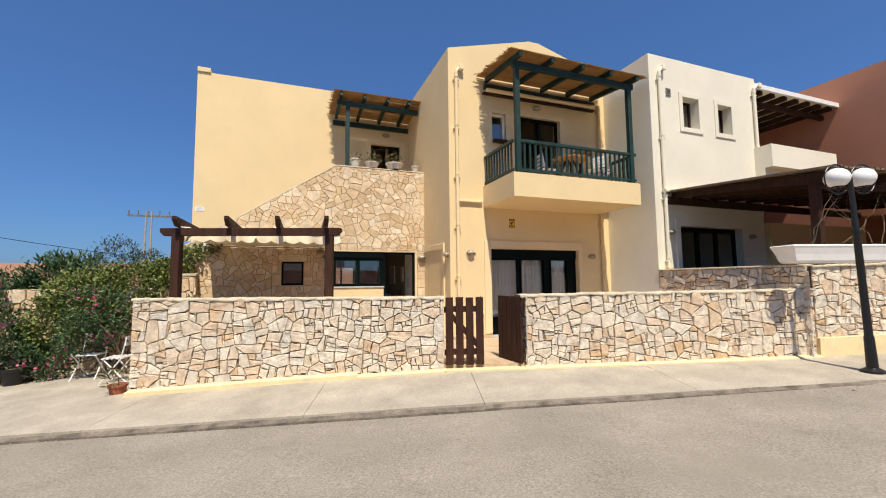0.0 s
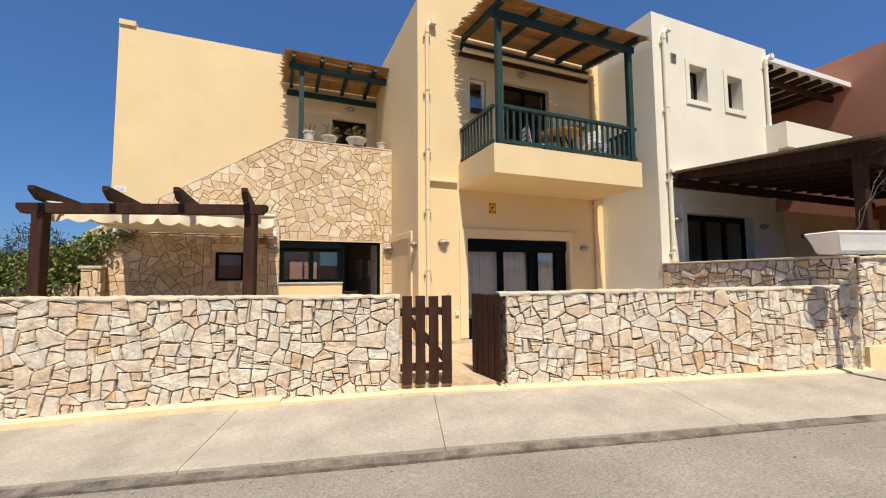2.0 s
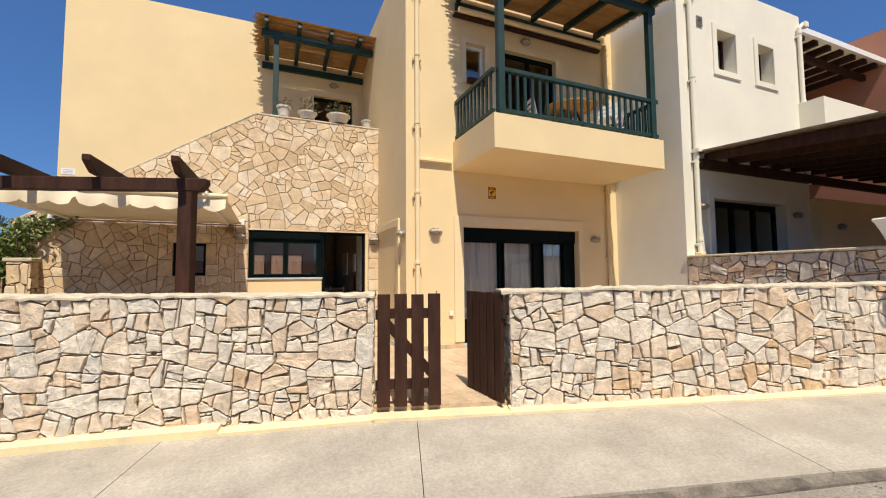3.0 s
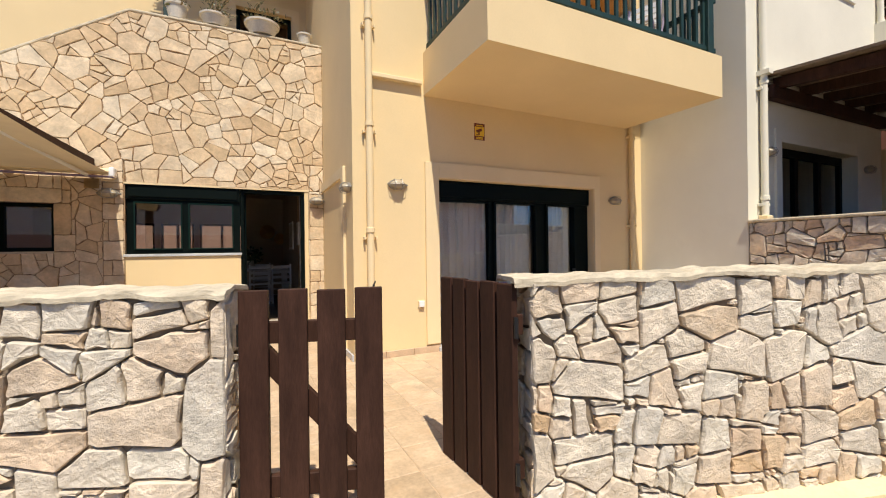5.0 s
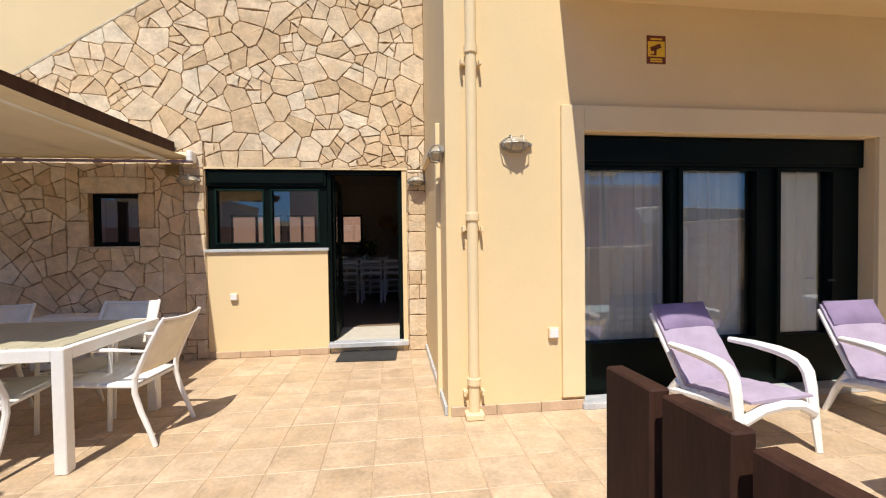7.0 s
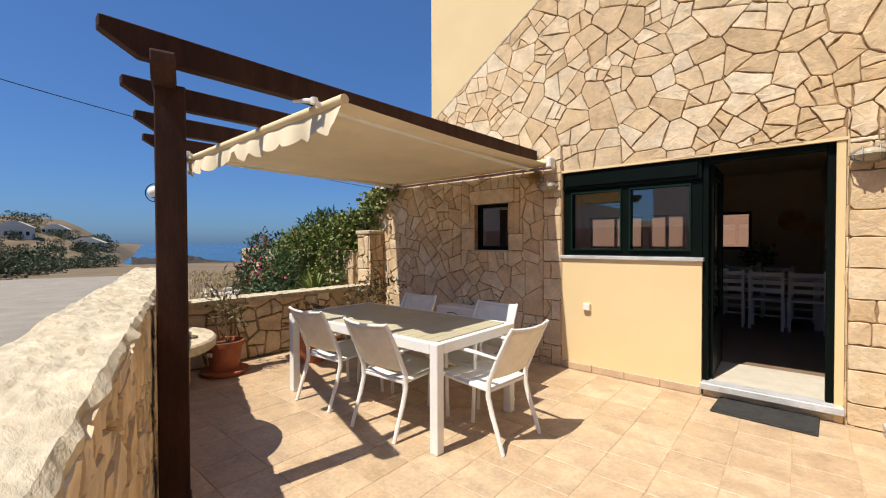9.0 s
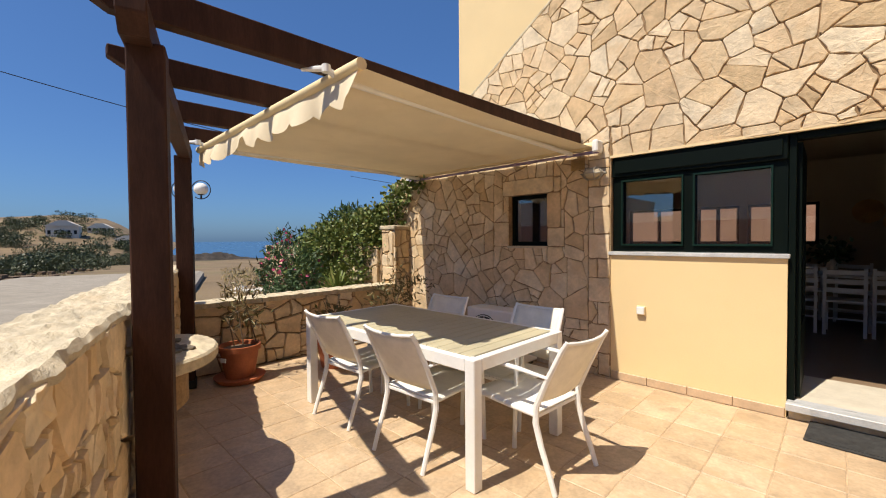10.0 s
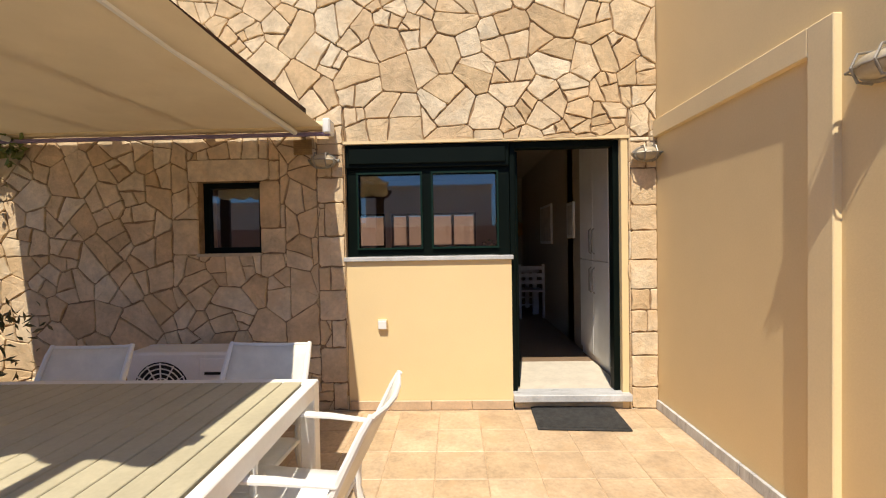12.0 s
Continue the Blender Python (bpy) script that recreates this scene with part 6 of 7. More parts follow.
shrub("oleander", (-5.2, 11.6, -0.6), [((-4.6, 11.7, 1.0), (1.0, 0.8, 1.1)), ((-5.6, 11.5, 0.6), (1.0, 0.9, 1.1)), ((-5.0, 11.9, 1.3), (0.6, 0.6, 0.8)), ((-4.2, 11.4, 0.2), (0.7, 0.6, 0.7)), ((-5.0, 11.0, 0.0), (0.9, 0.6, 0.7)), ((-4.6, 10.9, 0.5), (0.5, 0.4, 0.6))], 15000, 0.15, 1, M_leaf1, "dense dark green oleander bush beside the terrace", 0.13, 0)
shrub("oleander", (-5.2, 10.5, -0.6), [((-4.9, 10.4, -0.1), (0.5, 0.4, 0.4)), ((-5.45, 10.6, 1.25), (0.22, 0.22, 0.38)), ((-5.3, 10.5, 0.5), (0.45, 0.4, 0.6)), ((-4.4, 10.3, -0.25), (0.4, 0.3, 0.25))], 3800, 0.11, 2, M_leaf1, "oleander with deep pink blossom", 0.15, 420)
shrub("vine", (-3.3, 10.6, -0.5), [((-3.9, 10.75, 1.15), (0.8, 0.42, 0.55)), ((-3.1, 10.85, 1.35), (0.85, 0.40, 0.50)), ((-2.55, 10.95, 1.55), (0.45, 0.30, 0.45)), ((-3.7, 10.6, 0.65), (0.6, 0.3, 0.5)), ((-3.0, 10.62, 0.9), (0.45, 0.25, 0.35)), ((-4.5, 10.7, 0.6), (0.5, 0.4, 0.6))], 20000, 0.062, 3, M_leaf2, "light green climbing vine spilling over the garden wall", 0.42, 0, 0.42)
shrub("creeper", (-2.1, 10.9, 1.6), [((-2.1, 10.9, 2.05), (0.22, 0.12, 0.14)), ((-1.8, 10.92, 2.22), (0.26, 0.08, 0.10)), ((-2.2, 10.9, 1.78), (0.18, 0.12, 0.16))], 700, 0.07, 4, M_leaf2, "creeper trailing over the corner of the stone wall", 0.42)
shrub("oleander", (-3.0, 9.9, -0.5), [((-3.3, 9.9, 0.75), (0.35, 0.35, 0.55)), ((-3.7, 10.1, 0.35), (0.45, 0.4, 0.4)), ((-3.6, 9.7, 0.95), (0.25, 0.25, 0.4))], 2600, 0.11, 5, M_leaf1, "oleander with pink blossom behind the low wall", 0.15, 260)
yu = thing("yucca", Matrix.Translation((-2.75, 10.2, -0.4)), "spiky green yucca behind the low wall", "shrub")
b = B()
rg = random.Random(3)
for i in range(46):
    a, e_ = rg.uniform(0, 6.28), radians(rg.uniform(15, 80))
    l = rg.uniform(0.35, 0.6)
    d = Vector((math.cos(a) * math.cos(e_), math.sin(a) * math.cos(e_), math.sin(e_)))
    sd_ = Vector((-math.sin(a), math.cos(a), 0)) * 0.022
    p = Vector((0, 0, 0.95))
    b.add([p + sd_ * 0.6, p - sd_ * 0.6, p + d * l * 0.5 - sd_, p + d * l * 0.5 + sd_, p + d * l - Vector((0, 0, 0.06))], [(0, 1, 2, 3), (3, 2, 4)])
b.obj("leaves", M_leaf2, yu)
B().tube([(0, 0, 0), (0.02, 0, 0.95)], 0.06, 8).obj("trunk", M_bark, yu)
shrub("far_bush", (-6.5, 16.5, -0.8), [((-6.2, 16.6, 1.5), (1.0, 0.8, 0.8)), ((-5.4, 16.8, 2.1), (0.7, 0.7, 0.9)), ((-4.7, 16.9, 1.9), (0.7, 0.7, 0.8)), ((-7.2, 16.5, 0.8), (1.2, 0.9, 0.8))], 7000, 0.14, 6, M_leaf4, "grey-green tamarisk bushes behind the house", 0.10)


def pot(m, r, h, mat, label):
    t = thing("flower_pot", m, label, "flower pot", "pots")
    B().lathe([(0.001, 0.03), (r * 0.68, 0.0), (r * 0.72, 0.02), (r * 0.93, h * 0.82), (r * 1.03, h * 0.84), (r * 1.05, h), (r * 0.94, h), (r * 0.9, h * 0.86), (0.001, h * 0.86)], 22).obj("pot", mat, t, smooth=True)
    B().lathe([(0.001, h * 0.87), (r * 0.9, h * 0.875)], 18).obj("soil", M_bark, t)
    return t


p1 = pot(Matrix.Translation((-1.62, 8.40, 0.03)), 0.19, 0.33, M_terra, "terracotta plant pot with a saucer on the terrace")
B().lathe([(0.001, -0.03), (0.20, -0.03), (0.23, 0.0), (0.24, 0.02), (0.20, 0.02), (0.001, 0.0)], 22).obj("saucer", M_terra, p1, smooth=True)
B().box(-0.03, 0.03, -0.005, 0.005, 0.2, 0.24, Matrix.Translation((0.10, -0.185, 0)) @ Matrix.Rotation(radians(25), 4, "Z")).obj("label", M_whiteplastic, p1, "small white paper label")
shrub("potted_oleander", (-1.55, 8.45, 0.36), [((-1.55, 8.45, 0.75), (0.16, 0.16, 0.22)), ((-1.42, 8.35, 0.98), (0.12, 0.12, 0.16)), ((-1.78, 8.5, 0.68), (0.18, 0.14, 0.16)), ((-1.66, 8.6, 1.02), (0.12, 0.1, 0.12))], 300, 0.085, 7, M_leaf3, "thin half-dry oleander growing in the pot", 0.12)
pot(Matrix.Translation((-1.33, 9.3, 0.0)), 0.2, 0.34, M_terra, "terracotta plant pot behind the dining table")
pot(Matrix.Translation((-1.55, 10.35, 0.0)), 0.2, 0.3, M_terra, "terracotta plant pot in the terrace corner")
shrub("potted_oleander", (-1.55, 10.35, 0.3), [((-1.6, 10.3, 0.62), (0.3, 0.25, 0.25)), ((-1.3, 10.5, 0.7), (0.25, 0.2, 0.25)), ((-1.75, 10.6, 0.8), (0.2, 0.15, 0.25))], 480, 0.09, 8, M_leaf3, "dark half-dry oleander in the shady corner", 0.13)
shrub("potted_plant", (-1.33, 9.3, 0.34), [((-1.33, 9.3, 0.5), (0.15, 0.15, 0.12))], 160, 0.08, 9, M_leaf3, "low dry plant in a pot", 0.2)
pot(Matrix.Translation((-2.5, 8.05, -0.40)), 0.13, 0.2, M_terra, "small terracotta pot at the foot of the street wall")
shrub("agave", (-2.5, 8.05, -0.22), [((-2.5, 8.05, -0.12), (0.16, 0.16, 0.12))], 60, 0.16, 10, M_leaf3, "small agave in a pot", 0.14)
for x, r, h, mt in ((1.66, 0.11, 0.17, M_terrap), (2.12, 0.15, 0.12, M_terrap), (2.75, 0.19, 0.14, M_terrap), (3.36, 0.09, 0.12, M_terrap)):
    pot(Matrix.Translation((x, 11.12, 4.53)), r * 1.25, h * 1.25, mt, "pale pottery flower pot on the stone parapet")
for x, w_, s_ in ((1.66, 0.12, 11), (2.75, 0.2, 12), (2.15, 0.1, 13)):
    shrub("potted_plant", (x, 11.12, 4.66), [((x, 11.12, 4.80), (w_ * 1.25, 0.14, 0.14))], 150, 0.07, s_, M_leaf3, "dry trailing plant in a pot on the parapet", 0.2)


# white folding chair and table by the bushes
def folding_chair(m):
    t = thing("folding_chair", m, "white metal folding bistro chair beside the bushes", "chair", "bistro chairs")
    for s in (-1, 1):
        B().tube([(s * 0.2, 0.22, 0), (s * 0.2, -0.12, 0.45), (s * 0.2, -0.2, 0.82)], 0.012, 6).obj("back_leg", M_whitep, t)
        B().tube([(s * 0.18, -0.25, 0), (s * 0.18, 0.18, 0.46)], 0.012, 6).obj("front_leg", M_whitep, t)
    for i in range(5):
        B().box(-0.21, 0.21, -0.16 + i * 0.075, -0.11 + i * 0.075, 0.455, 0.47).obj("seat_slat", M_whitep, t)
    for z in (0.68, 0.78):
        B().box(-0.21, 0.21, -0.20, -0.185, z, z + 0.06).obj("back_slat", M_whitep, t)
    return t


fc = folding_chair(Matrix.Translation((-3.55, 9.95, -0.42)) @ Matrix.Rotation(radians(170), 4, "Z"))
copy_thing(fc, Matrix.Translation((-2.85, 9.2, -0.4)) @ Matrix.Rotation(radians(80), 4, "Z"))
pot(Matrix.Translation((-5.35, 10.05, -0.45)), 0.3, 0.35, M_terrap, "weathered pale pot at the edge of the bushes")
pot(Matrix.Translation((-4.75, 10.1, -0.45)), 0.2, 0.3, M_black, "black plastic plant pot by the bushes")


# ---- dining room behind the door ----
tagged(box("floor_dining_room", -0.9, 3.6, 11.26, 16.5, -0.1, 0.11, M_infloor), "brown tiled dining room floor", "floor", kind="structure")
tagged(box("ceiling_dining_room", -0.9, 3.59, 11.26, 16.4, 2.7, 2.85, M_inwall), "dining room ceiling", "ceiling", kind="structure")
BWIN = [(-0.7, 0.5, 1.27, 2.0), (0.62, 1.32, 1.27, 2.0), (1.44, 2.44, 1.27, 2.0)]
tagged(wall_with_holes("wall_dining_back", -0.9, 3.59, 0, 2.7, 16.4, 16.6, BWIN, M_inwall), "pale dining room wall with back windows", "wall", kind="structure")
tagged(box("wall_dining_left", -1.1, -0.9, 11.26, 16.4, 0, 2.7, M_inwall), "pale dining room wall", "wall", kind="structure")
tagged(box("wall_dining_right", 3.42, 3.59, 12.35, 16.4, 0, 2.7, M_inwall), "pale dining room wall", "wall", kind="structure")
tagged(box("wall_behind_houses", -16, 20, 25.0, 25.3, -3, 2.45, M_opp), "sunlit pink plaster wall behind the house", "wall", kind="structure")
cb_ = thing("tall_cabinet", Matrix.Translation((3.43, 11.88, 0.11)), "tall white glossy kitchen cabinet", "cabinet")
B().box(-0.03, 0.14, -0.42, 0.42, 0, 2.3).obj("body", M_whitep, cb_)
for y in (-0.42, 0.005):
    B().box(-0.05, -0.03, y, y + 0.415, 0.08, 1.05).obj("door", M_whitep, cb_, bevel=0.003)
    B().box(-0.05, -0.03, y, y + 0.415, 1.06, 2.28).obj("door", M_whitep, cb_, bevel=0.003)
for y in (-0.05, 0.05):
    for z in (0.72, 1.12):
        B().tube([(-0.05, y, z), (-0.075, y, z + 0.02), (-0.075, y, z + 0.24), (-0.05, y, z + 0.26)], 0.006, 6).obj("handle", M_chrome, cb_)
dt = thing("indoor_table", Matrix.Translation((2.60, 15.05, 0.11)), "white dining table in the dim room", "table")
B().box(-0.8, 0.8, -0.42, 0.42, 0.72, 0.76).obj("tabletop", M_whitep, dt, bevel=0.005)
for sx in (-1, 1):
    for sy in (-1, 1):
        B().box(sx * 0.73 - 0.035, sx * 0.73 + 0.035, sy * 0.36 - 0.035, sy * 0.36 + 0.035, 0, 0.72).obj("leg", M_whitep, dt)


def ladder_chair(m):
    t = thing("ladder_back_chair", m, "white wooden ladder-back dining chair", "chair", "indoor dining chairs")
    for s in (-1, 1):
        B().box(s * 0.19 - 0.018, s * 0.19 + 0.018, -0.21, -0.175, 0, 0.88).obj("back_leg", M_whitep, t)
        B().box(s * 0.19 - 0.018, s * 0.19 + 0.018, 0.175, 0.21, 0, 0.44).obj("front_leg", M_whitep, t)
    B().box(-0.215, 0.215, -0.21, 0.215, 0.43, 0.46).obj("seat", M_slingw, t, bevel=0.006)
    for z in (0.56, 0.67, 0.79):
        B().box(-0.172, 0.172, -0.2, -0.185, z, z + 0.06).obj("back_slat", M_whitep, t)
    for z in (0.15, 0.28):
        B().box(-0.172, 0.172, 0.185, 0.2, z, z + 0.025).obj("stretcher", M_whitep, t)
    return t


lc = ladder_chair(at(2.28, 14.48, 2) @ Matrix.Translation((0, 0, 0.11)))
for x, y, a in ((2.76, 14.46, -2), (3.20, 14.5, 3), (2.3, 15.62, 180), (2.85, 15.62, 178)):
    copy_thing(lc, at(x, y, a) @ Matrix.Translation((0, 0, 0.11)))
vs = thing("vase", Matrix.Translation((2.62, 15.1, 0.87)), "dark vase with flowers on the dining table", "vase")
B().lathe([(0.001, 0), (0.05, 0), (0.07, 0.08), (0.04, 0.18), (0.05, 0.2)], 14).obj("vase", M_terrap, vs, smooth=True)
leafmesh("bouquet", leaves([((2.62, 15.1, 1.16), (0.18, 0.18, 0.12))], 220, 0.07, 33, 0.4), M_leaf1, vs)
for x, z, r in ((3.02, 1.80, 0.19), (3.33, 1.62, 0.15)):
    pl_ = thing("wall_plate_decor", face((x, 16.4, z), (1, 0, 0), (0, -1, 0)), "round woven wall plate", "wall decoration", "wall plates")
    B().lathe([(0.001, 0.01), (r * 0.7, 0.012), (r, 0.03), (r, 0.0)], 20).obj("plate", M_reed, pl_, smooth=True)
for y, w_, h_ in ((14.1, 0.38, 0.3), (12.75, 0.14, 0.22)):
    fp = thing("picture_frame", face((3.42, y, 1.62), (0, -1, 0), (-1, 0, 0)), "white framed picture on the dining room wall", "picture", "framed pictures")
    B().box(-w_, w_, -h_, h_, 0, 0.025).obj("frame", M_whitep, fp, bevel=0.004)
    B().box(-w_ + 0.04, w_ - 0.04, -h_ + 0.04, h_ - 0.04, 0.025, 0.028).obj("print", M_terrap, fp)
for i, q in enumerate(BWIN):
    framed("window_%d" % (7 + i), q, [(q[0] + 0.05, (q[0] + q[1]) / 2 - 0.03, q[2] + 0.05, q[3] - 0.05), ((q[0] + q[1]) / 2 + 0.03, q[1] - 0.05, q[2] + 0.05, q[3] - 0.05)], 16.45, 0.05, M_green, "dark framed back window of the dining room")

# ---- distance ----
pole = thing("utility_pole", Matrix.Translation((-24, 88, land(-24, 88))), "grey utility pole with cross arm and insulators", "utility pole")
for x in (-0.45, 0.55):
    B().tube([(x, 0, 0), (x * 0.85, 0, 18.2)], [0.2, 0.14], 8).obj("pole", M_pave, pole)
B().box(-3.2, 3.4, -0.12, 0.12, 17.2, 17.5).obj("cross_arm", M_kerb, pole)
for x in (-3, -1.6, 0, 1.7, 3.2):
    B().tube([(x, 0, 17.5), (x, 0, 18.3)], 0.1, 6).obj("insulator", M_kerb, pole)
for nm, pa, pb_, sag in (("power_cable", (-48, 40, 10.6), (-10, 62, 3.7), 0.6), ("power_cable", (-38, -4, 14.6), (-33, 26, 9.6), 0.5)):
    t = thing(nm, Matrix.Translation(pa), "black overhead cable sagging between poles", "cable", "overhead cables")
    p0, p1_ = Vector((0, 0, 0)), Vector(pb_) - Vector(pa)
    B().tube([p0.lerp(p1_, i / 16) - Vector((0, 0, sag * 4 * (i / 16) * (1 - i / 16))) for i in range(17)], 0.03, 6).obj("cable", M_black, t)

rg = random.Random(77)


def far_at(bear, r, dz=0.0):
    a = radians(bear)
    x, y = -math.sin(a) * r, math.cos(a) * r
    return Vector((x, y, land(x, y) + dz))


for bear, r, w_, h_, lab in ((85.3, 240, 5.2, 4.2, "cream house with a pitched roof on the far hillside"), (82.5, 260, 4.5, 2, "low pale house on the far hillside"), (80.0, 250, 6, 1.6, "long low house on the far hillside"), (92.5, 170, 4, 2, "low house among trees on the far hillside")):
    p = far_at(bear, r)
    hs = thing("far_house", Matrix.Translation(p) @ Matrix.Rotation(radians(bear - 6), 4, "Z"), lab, "house", "far houses")
    B().box(-w_, w_, -5, 5, -2, h_).obj("wall", M_terrap, hs)
    B().prism([(-w_ - 0.6, 0), (w_ + 0.6, 0), (w_ * 0.25, 2.4), (-w_ * 0.25, 2.4)], 11, face((0, -5.5, h_), (1, 0, 0), (0, 1, 0))).obj("roof", M_terrap, hs)
    for i in range(5):
        x = -w_ + (i + 0.5) * 2 * w_ / 5
        B().box(x - 0.5, x + 0.5, -5.06, -5.0, 0.8, 2.4).obj("window", M_dark, hs)
fv, ff = [], []
for i in range(210):
    bear = rg.choice((rg.uniform(78, 100), rg.uniform(84, 110), rg.uniform(78, 90)))
    r = rg.uniform(70, 300) if bear > 80 else rg.uniform(150, 300)
    p = far_at(bear, r)
    s = rg.uniform(0.8, 2.4) * (0.7 + r / 300)
    bl = [((p.x + rg.uniform(-s, s), p.y + rg.uniform(-s, s), p.z + s * rg.uniform(0.3, 0.8)), (s, s, s * 0.7)) for _ in range(3)]
    v, f = leaves(bl, 560, s * 0.17, 100 + i, 0.5, 0.7)
    o = len(fv)
    fv += v
    ff += [tuple(q + o for q in t_) for t_ in f]
me = bpy.data.meshes.new("far_trees")
me.from_pydata(fv, [], ff)
me.materials.append(M_leaf4)
tagged(new("far_trees", me), "scattered dark green trees and scrub on the far slope", "trees", kind="stuff")
gv, gf = [], []
for i in range(2600):
    bear, r = rg.uniform(50, 92), 10 + 60 * rg.random() ** 1.6
    p = far_at(bear, r)
    if -8 < SN.dot(p) < 7.6 or p.x > -9.5:
        continue
    for k in range(5):
        a = rg.uniform(0, 6.28)
        h_ = rg.uniform(0.15, 0.5)
        q = p + Vector((rg.uniform(-0.2, 0.2), rg.uniform(-0.2, 0.2), -0.03))
        o = len(gv)
        w_ = Vector((math.cos(a), math.sin(a), 0)) * 0.05
        gv += [tuple(q - w_), tuple(q + w_), tuple(q + Vector((rg.uniform(-0.15, 0.15), rg.uniform(-0.15, 0.15), h_)))]
        gf.append((o, o + 1, o + 2))
me = bpy.data.meshes.new("dry_grass")
me.from_pydata(gv, [], gf)
me.materials.append(M_olive)
tagged(new("dry_grass", me), "tufts of dry yellow grass on the open ground", "grass", kind="stuff")
M_scree = material("pale_rubble", (0.62, 0.57, 0.49), 0.95, var=0.15, scale=2, bump=0.6, fine=12, dist=0.03)
sv = B()
for i in range(420):
    p = far_at(rg.uniform(52, 78), rg.uniform(15, 32))
    if SN.dot(p) < 8:
        continue
    s = rg.uniform(0.1, 0.45)
    sv.prism([(s * math.cos(a) * rg.uniform(0.7, 1.2), s * math.sin(a) * rg.uniform(0.7, 1.2)) for a in (0, 1.2, 2.5, 3.8, 5.1)], s * 0.35, Matrix.Translation(p - Vector((0, 0, 0.05))))
tagged(sv.obj("rubble", M_scree), "pale broken concrete and stones on the open ground", "rubble", kind="stuff")



M_rock = material("headland_rock", (0.06, 0.048, 0.038), 0.95, var=0.3, scale=0.4, bump=1.0, fine=2.0, dist=0.4)
hb, na, nr = B(), 90, 14
for i in range(na + 1):
    bear = 64.0 + 14.0 * i / na
    a = radians(bear)
    for j in range(nr + 1):
        r = 168 + 42 * j / nr
        x, y = 2.9 - math.sin(a) * r, 6.7 + math.cos(a) * r
        top = 3.4 * max(0.0, min(1.0, (bear - 66.5) / 7)) ** 0.8
        prof = math.sin(math.pi * j / nr) ** 0.6
        z = -7.4 + (top + 0.7) * prof * (0.8 + 0.5 * noise.noise((x * 0.10, y * 0.10, 5.0)) + 0.3 * noise.noise((x * 0.35, y * 0.35, 5.0)))
        hb.v.append((x, y, z))
for i in range(na):
    for j in range(nr):
        k = nr + 1
        hb.f.append((i * k + j, i * k + j + 1, i * k + k + j + 1, i * k + k + j))
tagged(hb.obj("headland", M_rock), "dark rocky headland running out into the sea", "rocks", kind="structure")
M_fieldwall = material("field_stone", (0.20, 0.135, 0.085), 0.95, var=0.3, scale=0.6, bump=1.0, fine=3.0, dist=0.2)
fw = B()
for i in range(26):
    bear, r = rg.uniform(79, 104), rg.uniform(52, 190)
    for k in range(rg.randint(8, 22)):
        p = far_at(bear + k * 55.0 / r, r + rg.uniform(-0.5, 0.5))
        h_ = rg.uniform(0.15, 0.55)
        fw.prism([(0.9 * math.cos(a) * rg.uniform(0.7, 1.2), 0.5 * math.sin(a) * rg.uniform(0.7, 1.2)) for a in (0, 1.2, 2.5, 3.8, 5.1)], h_ + 0.4, Matrix.Translation(p - Vector((0, 0, 0.4))))
tagged(fw.obj("field_walls", M_fieldwall), "broken dark dry-stone field walls on the slope", "field walls", kind="stuff")

# ---- pieces of walls and floors ----
rng = random.Random(11)
hull = [(-2.35, -0.02), (3.6, -0.02), (3.6, 4.46), (1.14, 4.46), (-2.35, 2.2)]
quoins = []
for x0, x1, wide in ((0.84, 1.06, -1), (3.385, 3.6, 0)):
    z = 0.0
    k = 0
    while z < 2.19:
        z2 = min(2.2, z + rng.uniform(0.17, 0.30))
        a = x0 + wide * (0.0 if k % 2 else rng.uniform(0.05, 0.14)) * -1
        if wide:
            quoins.append((a, x1, z, z2))
        elif rng.random() < 0.45:
            m_ = x0 + (x1 - x0) * rng.uniform(0.55, 0.75)
            quoins += [(x0, m_, z, z2), (m_, x1, z, z2)]
        else:
            quoins.append((x0, x1, z, z2))
        z, k = z2, k + 1
quoins += [(-0.24, 0.44, 1.91, 2.09), (0.36, 0.57, 1.31, 1.52), (0.36, 0.53, 1.52, 1.91), (-0.38, -0.16, 1.31, 1.60)]
spots = seeds_varied(-2.6, 3.8, -0.2, 4.7, (0.12, 0.15, 0.17, 0.20, 0.23), rng)
cells = stones([(x, y) for x, y, r in spots], [hull], 0.0, 1.0, 0, rng, holes_f + quoins, 0.0, [r * r for x, y, r in spots])
polys = []
for p in cells:
    split(p, 0.038, rng, 0.79, 1.05, polys, True)
polys += [rect(*q) for q in quoins]
polys = shrink(polys, 0.0065, 0.07, rng, 0.0005)
lay(facade, polys, face((0, FY, 0), (1, 0, 0), (0, -1, 0)), 0.015, rng, M_clad, M_clad_i, 300, lambda p: (p[0][0] - 2.0) ** 2 + (p[0][1] - 1.6) ** 2, 0.0028, 0.004, 0.004)

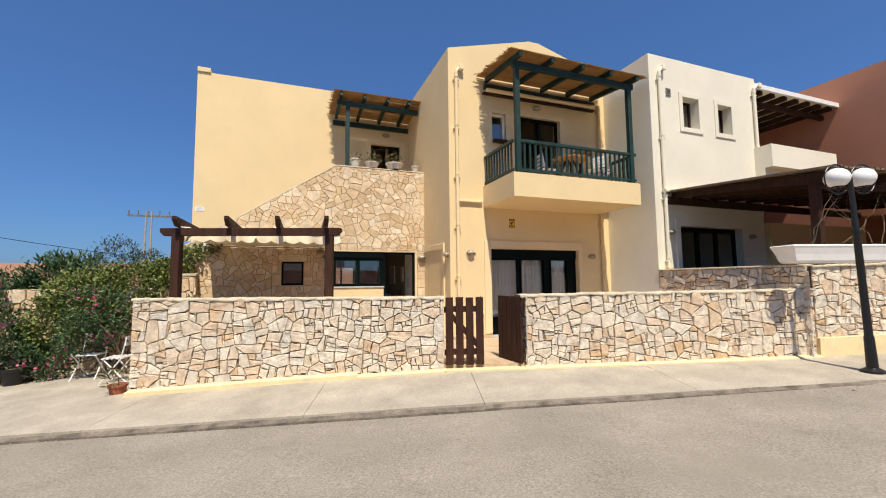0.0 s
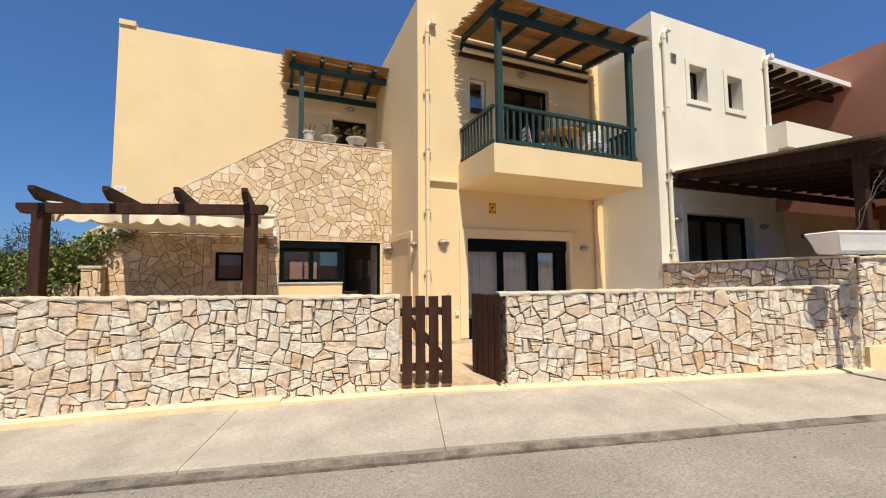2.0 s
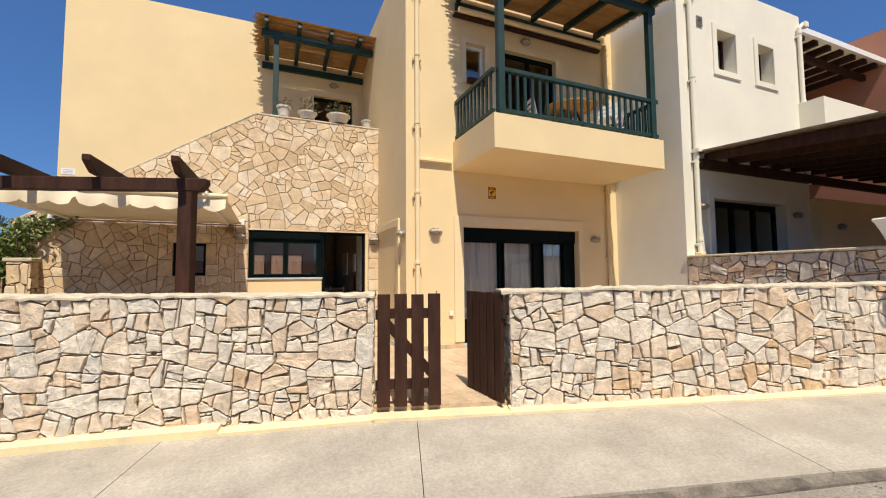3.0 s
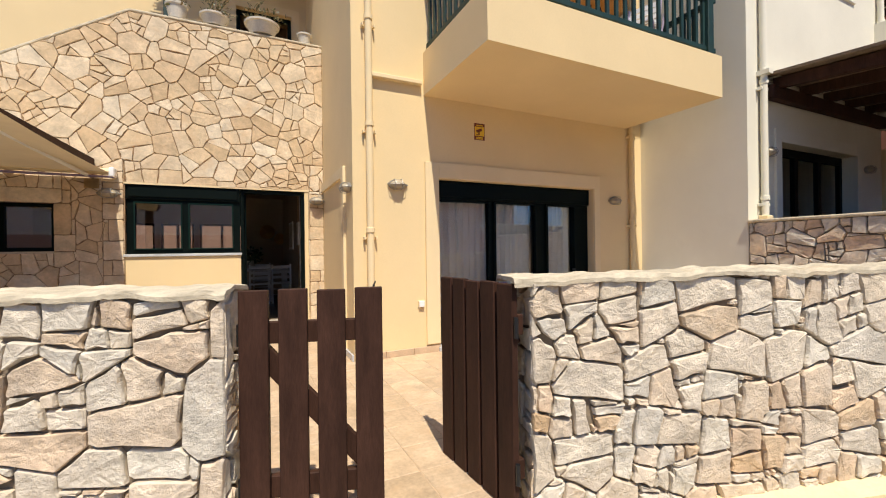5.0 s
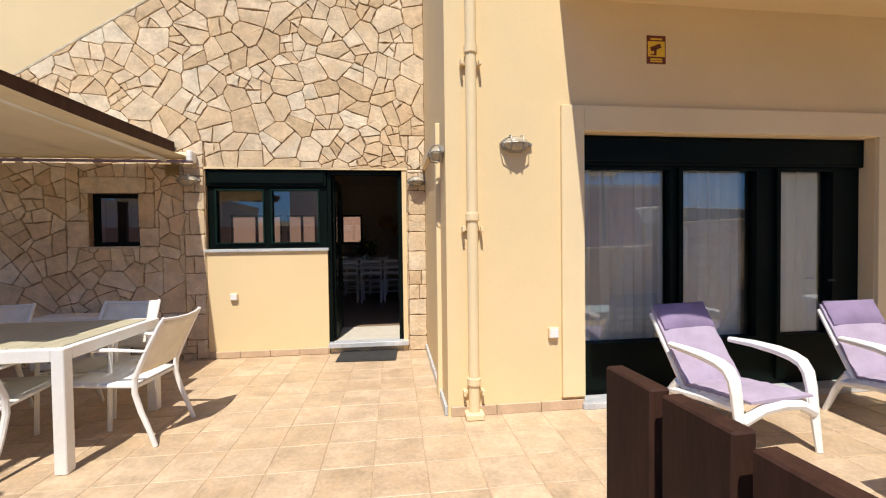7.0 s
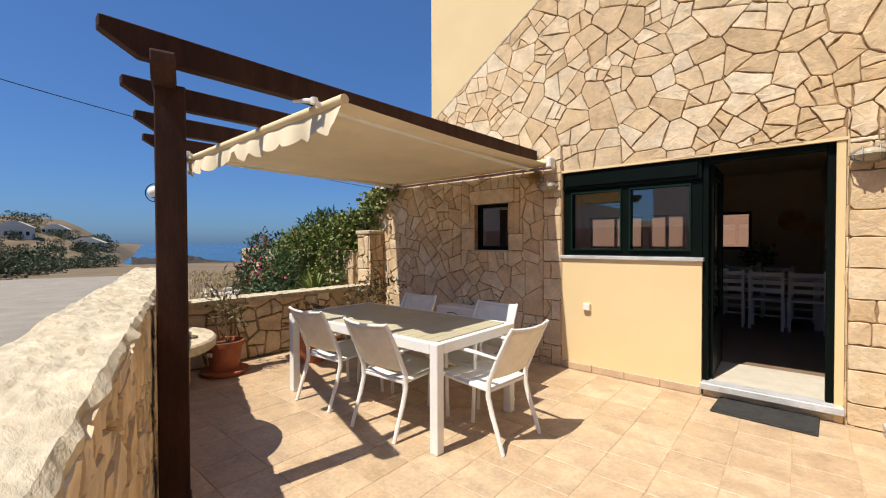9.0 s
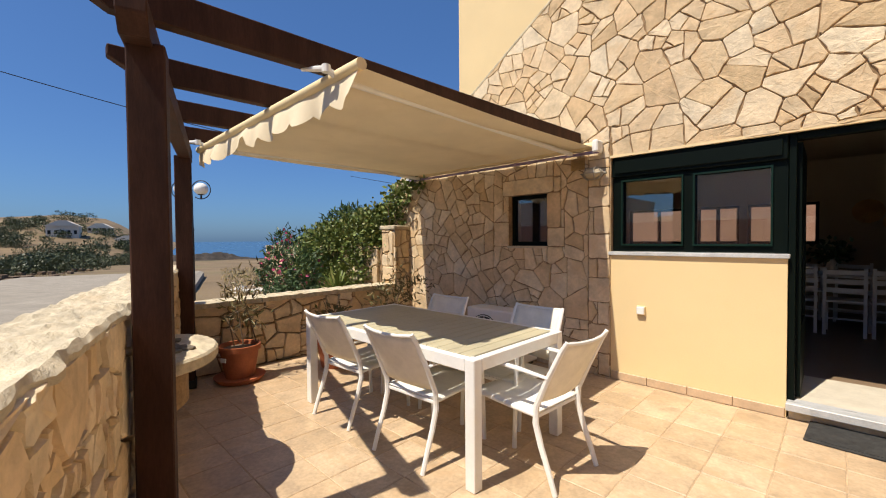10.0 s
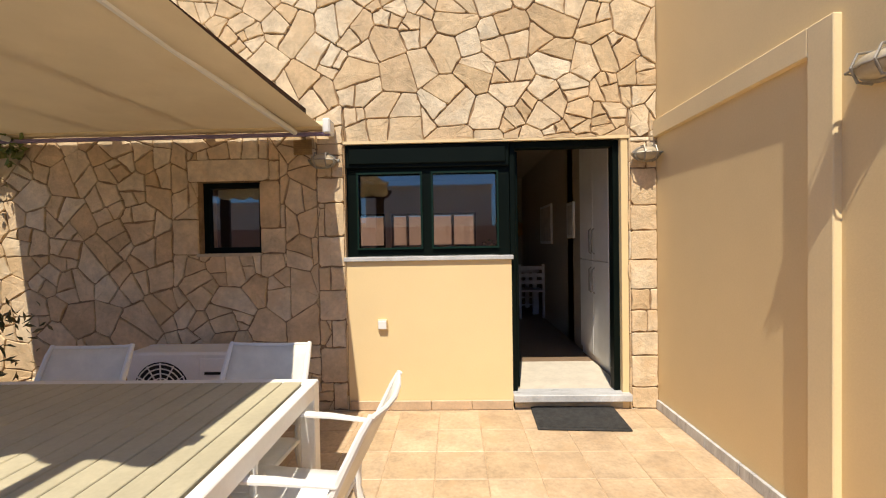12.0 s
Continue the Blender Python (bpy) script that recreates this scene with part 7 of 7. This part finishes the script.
for wl, u0, u1, z1a, z1b, seed in ((wall_l, -4.45, 0.44, 1.13, 1.10, 5), (wall_r, 1.80, 6.9, 1.12, 1.16, 6)):
    rng = random.Random(seed)
    polys = shrink(rubble(u0, u1, -0.42, z1a, z1b, rng), 0.009, 0.085, rng, 0.0004)
    gate_u = u1 if wl is wall_l else u0
    lay(wl, polys, face(S(0, 6.79), SU, -SN), 0.03, rng, M_rub, M_rub_i, 300, lambda p: abs(p[0][0] - gate_u), 0.005, 0.006, 0.008)
    # inner face
    polys = shrink(rubble(-u1, -u0, 0.0, z1b, z1a, rng), 0.009, 0.085, rng, 0.0004)
    lay(wl, polys, face(S(0, 7.02), -SU, SN), 0.04, rng, M_clad, M_clad_i, 60, lambda p: abs(-p[0][0] - gate_u), 0.005, 0.006, 0.008)
    # end face at the gate
    s = 1 if wl is wall_l else -1
    polys = shrink(rubble(-0.135, 0.135, 0.0, 1.11, 1.11, rng), 0.009, 0.085, rng, 0.0004)
    lay(wl, polys, face(S(gate_u - s * 0.035, 6.905), SN * s, SU * s), 0.03, rng, M_rub, M_rub_i, 60, lambda p: p[0][0], 0.005, 0.006, 0.007)
    if wl is wall_l:
        polys = shrink(rubble(-0.135, 0.135, -0.4, 1.13, 1.13, rng), 0.009, 0.085, rng, 0.0004)
        lay(wl, polys, face(S(u0 + 0.035, 6.905), -SN, -SU), 0.03, rng, M_rub, M_rub_i, 20, lambda p: p[0][0], 0.005, 0.006, 0.007)

rng = random.Random(21)
# terrace side wall, inner face and top
polys = shrink(rubble(8.0, 10.7, 0.0, 0.72, 0.72, rng, 0.18), 0.010, 0.085, rng, 0.0004)
lay(wall_t, polys, face((-2.02, 0, 0), (0, 1, 0), (1, 0, 0)), 0.04, rng, M_clad, M_clad_i, 120, lambda p: p[0][0], 0.005, 0.006, 0.007)
polys = shrink(rubble(-10.7, -8.0, -0.5, 0.72, 0.72, rng, 0.18), 0.010, 0.085, rng, 0.0004)
lay(wall_t, polys, face((-2.24, 0, 0), (0, -1, 0), (-1, 0, 0)), 0.04, rng, M_clad, M_clad_i, 0, lambda p: p[0][0], 0.005, 0.006, 0.007)
# corner pillar
for o, xd, out, w0, w1 in (((-2.0, 0, 0), (0, 1, 0), (1, 0, 0), 10.69, 10.98), ((0, 10.72, 0), (1, 0, 0), (0, -1, 0), -2.26, -1.99)):
    polys = shrink(rubble(w0, w1, 0.0, 1.55, 1.55, rng, 0.18), 0.009, 0.085, rng, 0.0004)
    lay(pillar, polys, face(o, xd, out), 0.035, rng, M_clad, M_clad_i, 40, lambda p: p[0][0], 0.004, 0.008, 0.008)
# boundary wall and the neighbour's street wall
polys = shrink(rubble(-7.44, -4.4, 0.0, 1.57, 1.57, rng), 0.009, 0.085, rng, 0.0004)
lay(wall_b, polys, face((8.42, 0, 0), (0, -1, 0), (-1, 0, 0)), 0.03, rng, M_rub, M_rub_i, 140, lambda p: -p[0][1], 0.005, 0.006, 0.008)
polys = shrink(rubble(6.92, 14, 0.25, 1.57, 1.75, rng), 0.009, 0.085, rng, 0.0004)
lay(wall_n, polys, face(S(0, 6.80), SU, -SN), 0.03, rng, M_rub, M_rub_i, 120, lambda p: p[0][0], 0.005, 0.006, 0.008)
# garden wall beside the terrace
polys = shrink(rubble(-6.5, -2.36, -0.6, 1.3, 1.3, rng, 0.18), 0.010, 0.085, rng, 0.0004)
lay(wall_g, polys, face((0, 10.72, 0), (1, 0, 0), (0, -1, 0)), 0.04, rng, M_clad, M_clad_i, 80, lambda p: -p[0][0], 0.005, 0.006, 0.007)

# floor tiles
TS = 0.312
tm = bpy.data.meshes.new("tile")
h, e = TS / 2 - 0.003, 0.004
tv = [(sx * h, sy * h, -0.012) for sx, sy in ((-1, -1), (1, -1), (1, 1), (-1, 1))] + [(sx * h, sy * h, -0.003) for sx, sy in ((-1, -1), (1, -1), (1, 1), (-1, 1))] + [(sx * (h - e), sy * (h - e), 0) for sx, sy in ((-1, -1), (1, -1), (1, 1), (-1, 1))]
tf = [(8, 9, 10, 11)] + [(a + i, a + (i + 1) % 4, a + 4 + (i + 1) % 4, a + 4 + i) for a in (0, 4) for i in range(4)]
tm.from_pydata(tv, [], tf)
tm.materials.append(M_tile)
spots = []
for i in range(-14, 26):
    for j in range(-2, 22):
        x, y = 1.51 + TS * i + TS / 2, 10.31 - TS * j + TS / 2
        if in_floor(x, y):
            spots.append((x, y))
spots.sort(key=lambda p: (p[0] - 2.3) ** 2 + (p[1] - 8.8) ** 2)
rest = B()
for i, (x, y) in enumerate(spots):
    m = Matrix.Translation((x, y, rng.uniform(-0.0012, 0.0)))
    if i < 300:
        ob = new("tile", tm)
        ob.matrix_world = m
        ob.parent = floor
    else:
        rest.add(tv, tf, m)
if rest.v:
    tagged(rest.obj("far_tiles", M_tile_i, floor), kind="stuff")
